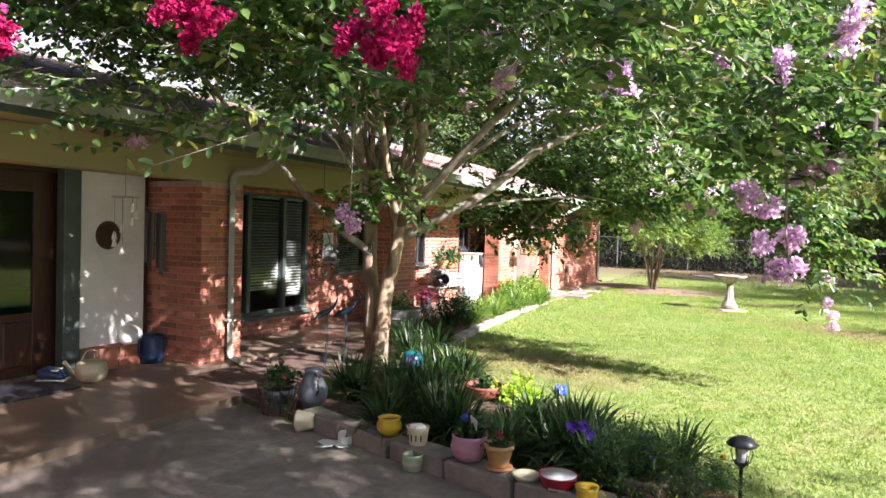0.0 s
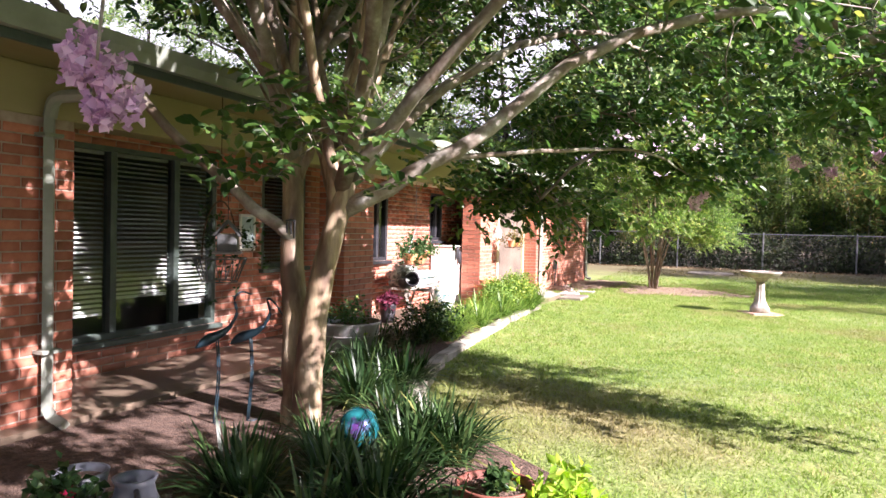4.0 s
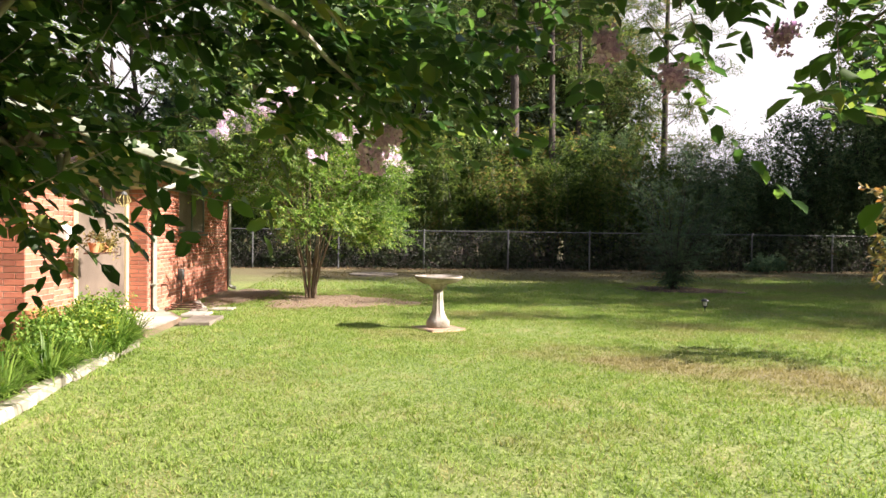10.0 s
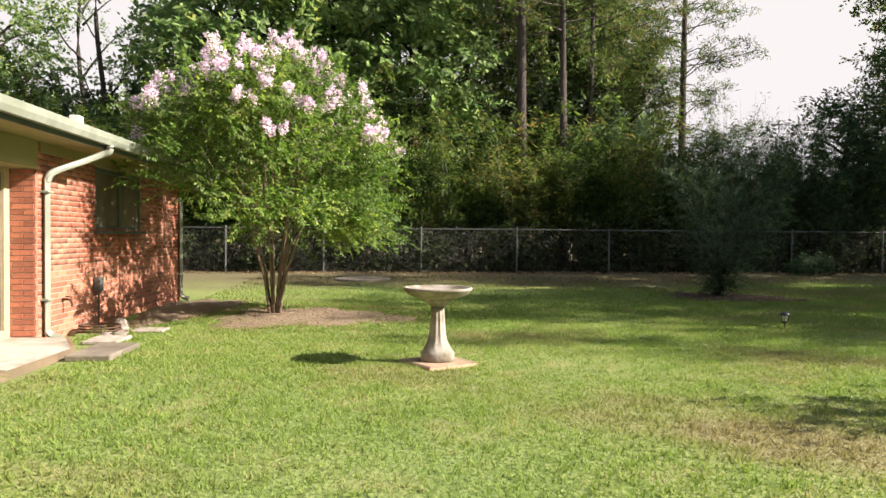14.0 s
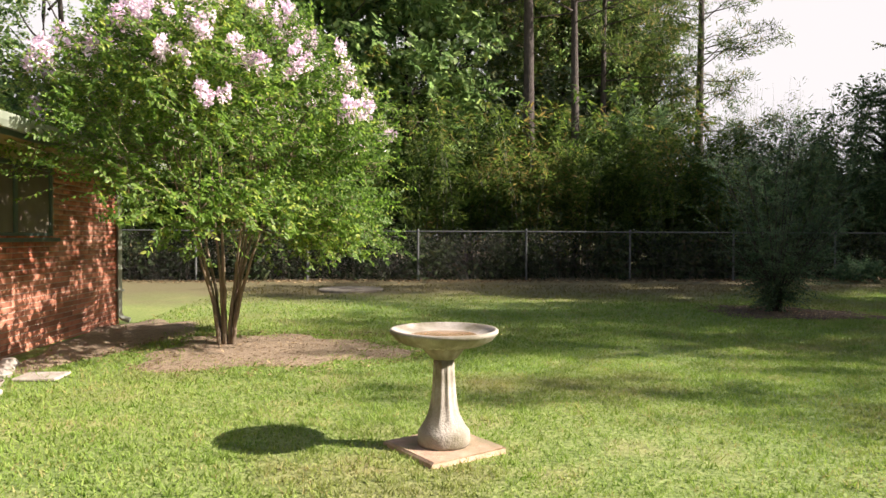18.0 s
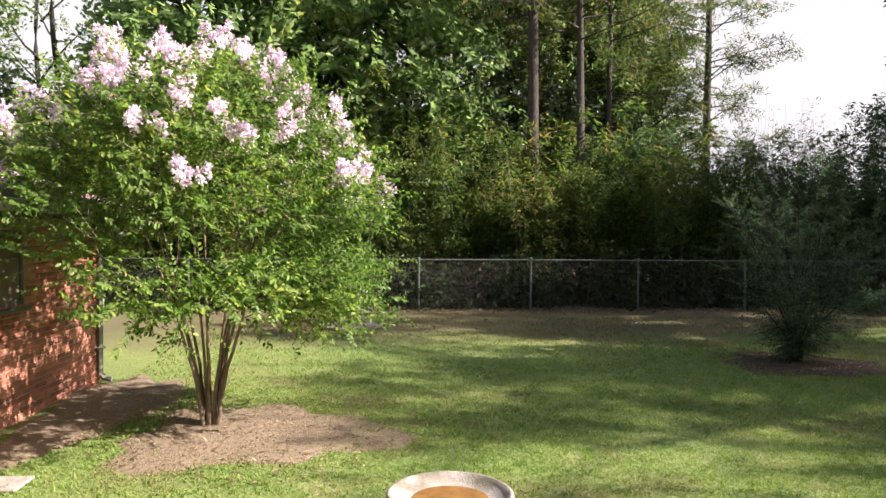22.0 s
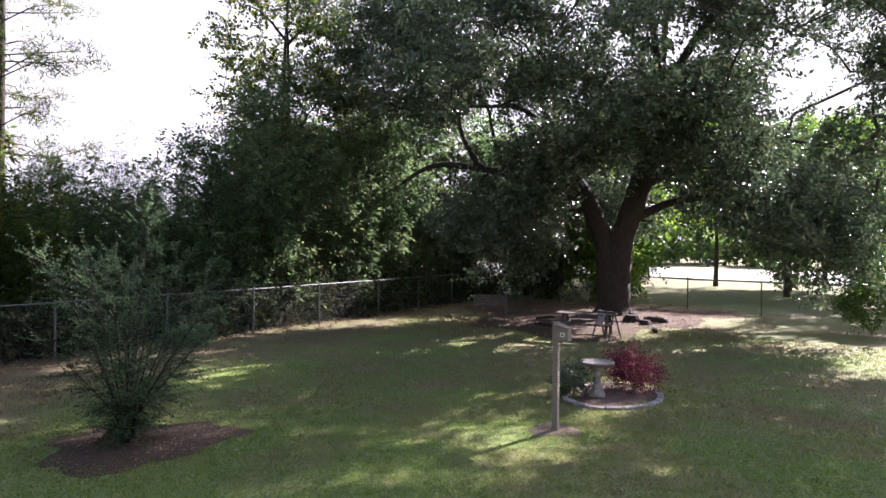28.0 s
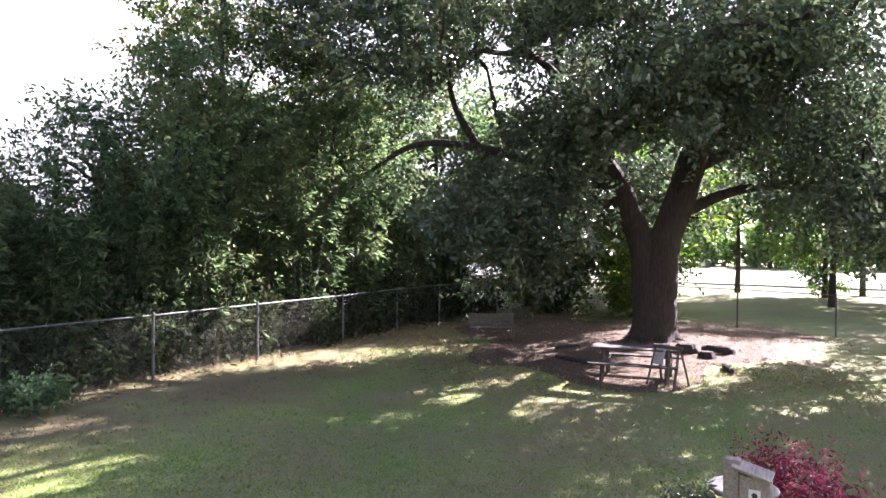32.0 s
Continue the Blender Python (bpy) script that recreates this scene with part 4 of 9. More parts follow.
bmt = box(0, 0, 0, EXPO + 0.05, TAB - 0.008, 0.008, 0.002)
bmt.to_mesh(tab_me)
bmt.free()
tab_me.materials.append(M["shingle"])
rngr = random.Random(5)
tabs, n_single = [], 0
for r in range(int(run / EXPO)):
    for k in range(int(28.6 / TAB)):
        y = -4.6 + k * TAB + (TAB / 2 if r % 2 else 0)
        d = r * EXPO
        p = (EAVE_X - math.cos(slope) * d + 0.03, y, EAVE_Z + math.sin(slope) * d - 0.008)
        if r < 15 and 2.2 < y < 8.2:
            s = new("shingle", tab_me)
            s.parent, n_single = roof, n_single + 1
            s.matrix_basis = pose(p[0], p[1], p[2], 0, math.degrees(slope) - 1.5, 0) @ pose(-(EXPO + 0.05), 0, 0)
        else:
            tabs.append((p[0], y, p[2] + rngr.uniform(0, 0.004)))
t = np.array(tabs)
c, s_ = math.cos(slope - 0.026), math.sin(slope - 0.026)
L = EXPO + 0.05
corners = np.array([(0, 0, 0), (-L * c, 0, L * s_), (-L * c, TAB - 0.008, L * s_), (0, TAB - 0.008, 0), (0, 0, 0.009), (-L * c, 0, L * s_ + 0.009), (-L * c, TAB - 0.008, L * s_ + 0.009), (0, TAB - 0.008, 0.009)])
v = (t[:, None] + corners).reshape(-1, 3)
o = np.arange(len(t))[:, None] * 8
f = np.stack([o + np.array(q) for q in ([4, 7, 6, 5], [0, 3, 7, 4], [0, 4, 5, 1], [3, 2, 6, 7])], 1).reshape(-1, 4)
tagged(np_object("shingles", v, f, M["shingle"], roof), kind="stuff")
part("roof_vent", box(-0.06, -0.07, -0.08, 0.06, 0.07, 0.13, 0.008), M["white_paint"], roof, "small white box vent", at=pose(-5.3, 18.7, 2.7))

# gutters and downspouts
def gutter(y0, y1):
    g = thing("gutter", Matrix(), "pale weathered metal gutter along the eave", "gutter")
    bm = bmesh.new()
    prof = [(-4.91, 2.57), (-4.91, 2.455), (-4.83, 2.45), (-4.8, 2.51), (-4.785, 2.58), (-4.8, 2.585), (-4.815, 2.51), (-4.84, 2.465), (-4.9, 2.465), (-4.9, 2.57)]
    ends = [[bm.verts.new((a, y, b)) for a, b in prof] for y in (y0, y1)]
    for i in range(len(prof)):
        bm.faces.new((ends[0][i], ends[0][(i + 1) % len(prof)], ends[1][(i + 1) % len(prof)], ends[1][i]))
    bm.faces.new(ends[0][::-1])
    bm.faces.new(ends[1])
    part("trough", bm, M["gutter"], g)
    y = y0 + 0.6
    while y < y1:
        part("strap", box(-4.915, y, 2.575, -4.785, y + 0.025, 2.589), M["gutter"], g)
        y += 1.2


gutter(-4.6, 24.0)


def downspout(y, x_wall, z_low, z_turn, slide, label):
    d = thing("downspout", pose(0, 0, 0), label, "downspout")
    xw = x_wall + 0.05
    part("pipe", tube(bend([(xw, y, z_low), (xw, y, (z_low + z_turn) / 2), (xw, y, z_turn)], 3), 0.042, 4), M["gutter"], d)
    part("elbow", tube(bend([(xw, y, z_turn - 0.02), (xw + 0.06, y + slide * 0.1, z_turn + 0.1), (-5.1, y + slide * 0.7, 2.24), (-4.95, y + slide * 0.95, 2.33), (-4.86, y + slide, 2.38), (-4.855, y + slide, 2.46)], 5), 0.042, 8), M["gutter"], d)
    part("shoe", tube([(xw, y, z_low + 0.04), (xw + 0.05, y, z_low - 0.02), (xw + 0.16, y, z_low - 0.05)], 0.044, 4), M["gutter"], d)
    for z in (z_low + 0.4, z_turn - 0.15):
        part("strap", box(x_wall, y - 0.07, z, xw + 0.05, y + 0.07, z + 0.025, 0.003), M["gutter"], d)


downspout(5.9, XF, 0.18, 2.12, 0.1, "pale weathered downspout fixed to the brick pier")
downspout(18.15, XF, 0.16, 1.98, 0.45, "pale weathered downspout at the screened door")
downspout(23.42, XF, 0.16, 2.15, 0.1, "pale weathered downspout at the house corner")

# windows
window("window_1", XB, 6.2, 90, 2.3, 0.42, 2.1, (0.44, 0.76), M["darkgreen"], "three-light window in dark green frames with white blinds")
window("window_2", XB, 9.25, 90, 0.85, 0.95, 2.1, (), M["darkgreen"], "small porch window with lowered white blinds", slatted=1.0)
window("window_3", XB, 11.7, 90, 0.65, 0.95, 2.1, (0.5,), M["black"], "narrow dark-framed porch window", blinds=False)
window("window_4", XB, 13.95, 90, 0.55, 1.25, 2.1, (0.5,), M["black"], "narrow dark-framed window above the low white box", blinds=False)
window("window_5", XF, 19.63, 90, 1.75, 1.4, 2.28, (0.5,), M["darkgreen"], "dark-framed window in the sunlit brick wall", blinds=False)
scr = bpy.data.objects["window_5"]
for y0, y1 in ((0.07, 0.84), (0.91, 1.68)):
    part("insect_screen", box(y0, 0.02, 1.46, y1, 0.026, 2.22), M["screen"], scr, "grey insect screen")

# entrance door and pale panel
d = thing("door_1", pose(XB, 3.55, 0, 0, 0, 90), "dark stained wooden front door with a tall glass light", "door", kind="structure")
part("door_frame", box(0, -0.01, 0.14, 0.1, 0.14, 2.2, 0.006), M["redwood"], d)
part("door_frame", box(1.0, -0.01, 0.14, 1.1, 0.14, 2.2, 0.006), M["redwood"], d)
part("door_frame", box(0.1, -0.008, 2.1, 1.0, 0.14, 2.2, 0.006), M["redwood"], d)
leaf = part("door_leaf", box(0.1, 0.06, 0.15, 0.4, 0.11, 2.1, 0.004, box(0.72, 0.06, 0.15, 1.0, 0.11, 2.1, 0.004, box(0.4, 0.06, 0.15, 0.72, 0.11, 0.75, 0.004, box(0.4, 0.06, 1.9, 0.72, 0.11, 2.1, 0.004)))), M["redwood"], d)
part("glass_light", box(0.4, 0.08, 0.75, 0.72, 0.09, 1.9), M["glass"], leaf)
part("raised_panel", box(0.44, 0.05, 0.25, 0.68, 0.07, 0.68, 0.01), M["redwood"], leaf)
part("handle", tube([(0.2, 0.06, 1.0), (0.2, 0.0, 1.02), (0.2, 0.0, 1.22), (0.2, 0.06, 1.24)], 0.012), plain("aged_brass", (0.3, 0.2, 0.08), 0.35, 0.9), leaf, "aged brass handle")
tagged(part("trim", box(-6.3, 4.46, 0.14, -6.18, 4.64, 2.2, 0.006), M["darkgreen"]), "dark green door casing", "trim", kind="structure")
tagged(part("wall_panel", box(-6.3, 4.65, 0.36, -6.2, 5.42, 2.15, 0.004), M["white_paint"]), "off-white painted panel beside the front door", "panel", kind="structure")
st = tagged(part("brick_plinth", box(-6.28, 4.68, 0.14, -6.02, 5.5, 0.34), M["mortar"]), "low red brick plinth below the pale panel", "plinth", kind="structure")
for r in range(2):
    for k in range(3):
        part("brick", box(-6.04, 4.69 + k * 0.27, 0.15 + r * 0.1, -6.005, 4.69 + k * 0.27 + 0.255, 0.24 + r * 0.1, 0.003), M["brick"], st)
for k in range(6):
    part("brick", box(-6.27, 4.69 + k * 0.135, 0.335, -6.0, 4.69 + k * 0.135 + 0.125, 0.365, 0.003), M["brick"], st)
tagged(part("trim", box(-6.29, 5.42, 0.34, -6.2, 5.47, 2.15, 0.004), M["redwood"]), "brown trim strip at the panel's edge", "trim", kind="structure")

# screened door
sd = thing("screen_door", pose(XS, 16.07, 0, 0, 0, 90), "buff-yellow framed screened door with a grey screen", "screen door", kind="structure")
for a, b in ((0.0, 0.12), (1.82, 1.93)):
    part("door_frame", box(a, -0.02, 0.14, b, 0.08, 2.12, 0.006), M["yellow_paint"], sd)
part("door_frame", box(0.12, -0.018, 2.04, 1.82, 0.08, 2.12, 0.006), M["yellow_paint"], sd)
part("door_frame", box(0.12, -0.018, 0.14, 1.82, 0.08, 0.24, 0.006), M["yellow_paint"], sd)
part("screen", box(0.12, 0.02, 0.24, 1.82, 0.03, 2.04), M["screen"], sd)
part("handle", tube([(1.5, 0.0, 1.05), (1.5, -0.05, 1.06), (1.5, -0.05, 1.18), (1.5, 0.0, 1.19)], 0.009), M["black"], sd)
tagged(part("door_header", box(XS - 0.08, 14.9, 2.12, XS + 0.02, 18.03, 2.42, 0.004), M["olive"]), "olive header board over the screened door", "trim", kind="structure")

# ---------- bed edging ----------
def edging(points, width, high, label, n_seed, seg=0.42, base=0.04, mat=None):
    e = thing("bed_edging", Matrix(), label, "garden edging", "garden edging")
    line = bend([(x, y, 0) for x, y in points], 12)
    rng = random.Random(n_seed)
    acc, last = 0.0, line[0]
    stones = [line[0]]
    for p in line[1:]:
        acc += (p - last).length
        last = p
        if acc >= seg:
            stones.append(p)
            acc = 0.0
    for a, b in zip(stones, stones[1:]):
        d = b - a
        bm = box(0.008, -width / 2, 0, d.length - 0.008, width / 2, high, 0.014)
        for q in bm.verts:
            q.co += Vector((rng.uniform(-1, 1), rng.uniform(-1, 1), rng.uniform(-1, 1))) * 0.006
        part("edging_block", bm, mat or M["edging"], e, at=pose(a.x, a.y, base + rng.uniform(-0.012, 0.006), rng.uniform(-2, 2), rng.uniform(-1.5, 1.5), math.degrees(math.atan2(d.y, d.x)) + rng.uniform(-2, 2)))


# front row takes the darker concrete: its shade is put into the colour
edging([(-3.3, 4.52), (-2.85, 4.4), (-2.4, 4.24), (-1.67, 3.99), (-1.06, 3.83), (-0.2, 3.72)], 0.2, 0.165, "row of grey concrete blocks edging the driveway bed", 3, 0.5, mat=M["concrete"])
edging([(13.3 + 1.2 * math.cos(a), 19.5 + 0.92 * math.sin(a)) for a in np.linspace(0, 2 * math.pi, 13)], 0.14, 0.06, "low ring of worn grey stones round the ornamental bed", 5, 0.3, mat=M["rock"])
edging([(-3.3, 7.35), (-3.62, 7.7), (-3.78, 8.2), (-4.14, 9.5), (-4.35, 11.1), (-4.56, 14.0), (-4.64, 15.5)], 0.14, 0.1, "curved row of pale concrete blocks edging the lawn", 4, 0.55)
tagged(part("stepping_stone", box(-4.65, 16.9, 0.05, -4.2, 17.75, 0.12, 0.012), M["concrete"]), "pale concrete slab at the screened door", "stepping stone")
tagged(part("stepping_stone", box(-4.95, 18.0, 0.05, -4.55, 18.5, 0.1, 0.012), M["rock"]), "worn brown paver beside the downspout", "stepping stone")

# ---------- fences ----------
M["dark_galv"] = surface("dull_dark_steel", [(0.3, (0.08, 0.075, 0.07)), (0.7, (0.15, 0.14, 0.13))], 9, 0.6, 0.1, 60, metal=0.5)
def fence(points, label, post_mat=M["galv"], high=1.44, mesh=True):
    """A chain-link fence: posts, caps, top rail, and the woven wire of each panel."""
    f = thing("chain_link_fence", Matrix(), label, "fence")
    tops = []
    for x, y in points:
        z = float(ground_z(x, y))
        post = part("post", tube([(x, y, z - 0.1), (x, y, z + high)], 0.03, 8), post_mat, f)
        part("cap", lathe([(0.036, 0), (0.036, 0.02), (0.02, 0.05), (0.004, 0.06)], 8), post_mat, post, at=pose(x, y, z + high))
        tops.append(Vector((x, y, z)))
    for a, b in zip(tops, tops[1:]):
        part("top_rail", tube([a + Vector((0, 0, high - 0.02)), b + Vector((0, 0, high - 0.02))], 0.021, 6), post_mat, f)
        if not mesh:
            continue
        n = max(2, int((b - a).length / 0.075))
        ln = b - a
        s, e = [], []
        hh = (high - 0.05) / ln.length
        for k in range(-int(n * hh) - 1, n + 1):
            for way in (1, -1):
                t0, t1, z0, z1 = k / n, k / n + hh, 0.0, high - 0.05
                if t0 < 0:
                    z0, t0 = z0 + (-t0 / hh) * z1, 0.0
                if t1 > 1:
                    z1, t1 = z0 + (1 - t0) / hh * (high - 0.05) if k / n >= 0 else (1 - k / n) / hh * (high - 0.05), 1.0
                if t1 <= t0:
                    continue
                if way < 0:
                    t0, t1 = 1 - t0, 1 - t1
                s.append(a + ln * t0 + Vector((0, 0.004 * way, z0 + 0.02)))
                e.append(a + ln * t1 + Vector((0, 0.004 * way, min(z1, high - 0.05) + 0.02)))
        v, q = sticks_mesh(np.array(s), np.array(e), 0.0014, 0.0014)
        np_object("wire_mesh", v, q, M["dark_galv"], f)
    return f


FENCE_Y = 31.92
fence([(-15.8, FENCE_Y), (-12.7, FENCE_Y), (-9.6, FENCE_Y), (-6.5, FENCE_Y), (-3.45, FENCE_Y), (-0.35, FENCE_Y), (2.76, FENCE_Y), (5.82, FENCE_Y), (8.95, FENCE_Y), (12.1, FENCE_Y), (15.3, FENCE_Y), (18.4, FENCE_Y), (21.9, FENCE_Y), (24.8, FENCE_Y), (27.6, FENCE_Y), (30.3, FENCE_Y), (32.5, FENCE_Y)], "galvanised chain-link fence along the wooded edge of the yard")
fence([(32.4, 28.5), (32.4, 25.4), (32.4, 22.25), (32.3, 19.15), (32.2, 16.05), (32.2, 12.9), (32.2, 9.8), (32.2, 6.7)], "dark weathered chain-link fence on the road side of the yard", M["dark_galv"])


# ---------- trees ----------
def limb(points, r0, r1, mat, parent, seed, n=8, name="limb"):
    line = bend(points, 5)
    rng = random.Random(seed)
    k = len(line) - 1
    line = [p + Vector((rng.uniform(-1, 1), rng.uniform(-1, 1), rng.uniform(-1, 1))) * (min(0.3 * r0, 0.015 if r0 < 0.1 else 0.005) if 0 < i < k else 0) for i, p in enumerate(line)]
    part(name, tube(line, [r0 + (r1 - r0) * (i / k) ** 0.8 for i in range(k + 1)], n, wob=0.03, seed=seed), mat, parent, smooth=True)
    return [np.array(p) for p in line]


def boughs(lines, clumps, rng, r=0.012, sag=0.04):
    """Branches that fork outwards from the limbs to every clump, thicker where more hangs on them."""
    start = np.concatenate(lines)
    near = np.array([np.min(np.linalg.norm(start - c, axis=1)) for c in clumps])
    k = len(start)
    node = np.concatenate([start, clumps])
    root = np.full(len(node), -1)
    made = list(range(k))
    spot = np.empty_like(node)
    spot[:k] = start
    m = k
    for i in np.argsort(near):
        q = clumps[i]
        j = int(np.argmin(np.linalg.norm(spot[:m] - q, axis=1) + 0.5 * np.maximum(0, spot[:m, 2] - q[2])))
        root[m], spot[m] = j, q
        m += 1
    load = np.ones(m)
    for i in range(m - 1, k - 1, -1):
        if root[i] >= k:
            load[root[i]] += load[i]
    s, e = spot[root[k:m]], spot[k:m]
    mid = (s + e) / 2 + rng.normal(size=s.shape) * 0.03 + np.array([0, 0, sag])
    rad = r * np.clip(0.42 * load[k:] ** 0.4, 0.4, 2.4)
    return sticks_mesh(np.concatenate([s, mid]), np.concatenate([mid, e]), np.concatenate([rad, rad * 0.9]), np.concatenate([rad * 0.9, rad * 0.75]))


def crown(name, tree, clumps, middle, rng, leaf_mat, lines=None, bough_r=0.012, bark=None, label="", **kw):
    lv, lf, tv, tf = foliage(clumps, np.asarray(middle), rng, **kw)
    if PATHCLEAR:
        lv, lf = clear_path(lv, lf)
        tv, tf = clear_sticks(tv)
    np_object(name, lv, lf, leaf_mat, tree, label)
    tagged(np_object("twig_mass", tv, tf, bark or M["twig"], tree), kind="stuff")
    if lines:
        v, f = boughs(lines, clumps, rng, bough_r)
        if PATHCLEAR:
            v, f = clear_sticks(v)
        tagged(np_object("branch_mass", v, f, bark or M["twig"], tree), kind="stuff")


PATHCLEAR = False
TRACK = np.array([(0.0, 0.0), (-0.5, 0.95), (-0.95, 1.85), (-1.42, 2.98), (-1.56, 3.5), (-1.7, 4.1), (-1.66, 4.9), (-1.65, 5.8), (-1.62, 6.6), (-1.55, 7.4), (-1.5, 8.2), (-1.48, 9.0), (-1.44, 9.8), (-1.4, 10.6), (-1.38, 11.4)])


def clear_path(v, f):
    """The open lane under the branches: no leaves within reach of a person walking there."""
    k = 6 if f.shape[1] == 4 else 4
    c = v.reshape(-1, k, 3).mean(1)
    d = np.min(np.linalg.norm(c[:, None, :2] - TRACK[None], axis=2), 1)
    low = np.where(c[:, 1] > 8.7, 0.24, 0.0)
    keep = ~((d < 0.6) & (c[:, 2] < 1.95 - low)) & ~((d < 0.3) & (c[:, 2] < 2.2 - 1.7 * low))
    v = v.reshape(-1, k, 3)[keep].reshape(-1, 3)
    o = np.arange(keep.sum())[:, None] * k
    pieces = ([0, 1, 2, 3], [0, 3, 4, 5]) if k == 6 else ([0, 1, 2], [0, 2, 3])
    return v, np.stack([o + np.array(q) for q in pieces], 1).reshape(-1, len(pieces[0]))


def clear_sticks(v):
    """The same for twigs, and no over-long stray ones."""
    s = v.reshape(-1, 6, 3)
    a, b = s[:, :3].mean(1), s[:, 3:].mean(1)
    m = (a + b) / 2
    d = np.min(np.linalg.norm(m[:, None, :2] - TRACK[None], axis=2), 1)
    keep = ~((d < 0.75) & (m[:, 2] < 2.3)) & (np.linalg.norm(b - a, axis=1) < 0.75)
    o = np.arange(keep.sum())[:, None] * 6
    return s[keep].reshape(-1, 3), np.stack([o + np.array(q) for q in ([0, 1, 4, 3], [1, 2, 5, 4], [2, 0, 3, 5])], 1).reshape(-1, 4)


# the large crape myrtle by the porch
rng = np.random.default_rng(11)
tree = thing("crape_myrtle", Matrix(), "large multi-stemmed crape myrtle with peeling tan bark and lilac flowers", "tree")
B = np.array([-4.02, 6.75, 0.05])
lines = []
stem_a = limb([(-4.06, 6.72, -0.05), (-4.08, 6.74, 0.7), (-4.16, 6.8, 1.3), (-4.2, 6.85, 1.9), (-4.25, 6.8, 2.5)], 0.1, 0.065, M["crape_bark"], tree, 1, 12, "trunk")
stem_b = limb([(-3.96, 6.7, -0.05), (-3.93, 6.7, 0.6), (-3.84, 6.72, 1.2), (-3.72, 6.78, 1.75)], 0.112, 0.068, M["crape_bark"], tree, 2, 12, "trunk")
for i, (pts, r0, r1) in enumerate([
    ([(-3.75, 6.78, 1.55), (-3.0, 6.98, 1.97), (-2.2, 7.4, 2.65), (-1.2, 7.9, 2.95), (-0.3, 7.98, 2.55), (0.2, 7.86, 1.8), (0.45, 7.8, 1.15)], 0.062, 0.007),
    ([(-3.15, 6.95, 1.9), (-2.54, 7.87, 2.05), (-2.0, 8.6, 2.1), (-1.7, 9.25, 1.95)], 0.02, 0.006),
    ([(-3.75, 6.76, 1.7), (-3.2, 6.1, 2.4), (-2.5, 5.0, 3.2), (-1.6, 3.9, 3.5), (-0.9, 3.2, 3.3)], 0.06, 0.012),
    ([(-4.2, 6.85, 1.9), (-4.5, 7.6, 2.8), (-4.4, 8.8, 3.5), (-4.1, 10.2, 3.6)], 0.06, 0.012),
    ([(-4.14, 6.78, 1.35), (-4.6, 6.3, 1.9), (-5.0, 5.6, 2.7), (-5.2, 4.6, 3.4), (-5.3, 3.6, 3.6)], 0.045, 0.01),
    ([(-4.25, 6.8, 2.4), (-4.3, 6.6, 3.4), (-4.2, 6.5, 4.6), (-4.1, 6.4, 5.8)], 0.075, 0.015),
    ([(-3.72, 6.78, 1.75), (-3.3, 7.9, 2.7), (-2.7, 9.2, 3.3), (-2.1, 10.4, 3.3)], 0.06, 0.012),
    ([(-3.72, 6.78, 1.75), (-3.3, 6.6, 3.0), (-2.6, 6.3, 4.3), (-1.9, 6.0, 5.1)], 0.065, 0.012),
    ([(-4.2, 6.85, 1.9), (-3.9, 5.9, 3.0), (-3.4, 4.6, 4.0), (-3.0, 3.4, 4.2)], 0.06, 0.012),
    ([(-3.72, 6.78, 1.75), (-2.8, 6.6, 2.6), (-1.6, 6.4, 3.4), (-0.5, 6.5, 3.3), (0.2, 6.6, 2.7)], 0.055, 0.01),
    ([(-2.6, 6.4, 2.85), (-1.6, 5.6, 3.35), (-0.6, 5.05, 3.05), (-0.02, 4.78, 2.4), (0.1, 4.72, 1.5)], 0.03, 0.006),
    ([(-2.75, 4.5, 3.15), (-2.6, 4.1, 2.75), (-2.46, 3.8, 2.25), (-2.4, 3.68, 1.66)], 0.009, 0.003),
    ([(-4.2, 6.85, 1.95), (-4.9, 7.4, 3.2), (-5.6, 7.8, 4.3), (-6.2, 8.0, 4.9)], 0.055, 0.01),
    ([(-4.25, 6.8, 2.2), (-3.9, 7.4, 3.5), (-3.4, 8.2, 4.8), (-3.0, 8.8, 5.4)], 0.06, 0.012),
    ([(-4.25, 6.8, 2.3), (-4.7, 6.0, 3.5), (-5.0, 5.2, 4.6), (-5.2, 4.7, 5.2)], 0.055, 0.012),
]):
    lines.append(limb(pts, r0, r1, M["crape_limb"], tree, 20 + i, 8))
for i in range(15):                  # the close fan of upright stems above the fork
    a, q = 2 * math.pi * i / 15 + rng.uniform(-0.2, 0.2), rng.uniform(0.25, 1.0)
    foot = np.array([-4.2, 6.85, 1.55 + 0.5 * rng.uniform()]) if i % 2 else np.array([-3.8, 6.76, 1.4 + 0.4 * rng.uniform()])
    c0, s0 = math.cos(a) * q, math.sin(a) * q
    lines.append(limb([foot, foot + np.array([0.16 * c0, 0.16 * s0, 0.45]), foot + np.array([0.6 * c0, 0.6 * s0, 1.25]), foot + np.array([1.1 * c0, 1.1 * s0, 2.1]), foot + np.array([1.5 * c0, 1.5 * s0, 3.2])], rng.uniform(0.035, 0.055), 0.012, M["crape_bark"], tree, 60 + i, 8, "stem"))
for i in range(16):                  # bare pale side shoots among them
    a = rng.uniform(0, 2 * math.pi)
    foot = np.array([-4.0 + 0.35 * math.cos(a), 6.8 + 0.35 * math.sin(a), rng.uniform(2.0, 2.9)])
    d = np.array([math.cos(a), math.sin(a), rng.uniform(0.2, 0.9)]) * rng.uniform(0.5, 1.0)
    limb([foot, foot + d * 0.5 + rng.normal(size=3) * 0.06, foot + d + np.array([0, 0, 0.12])], 0.013, 0.005, M["crape_limb"], tree, 80 + i, 5, "shoot")
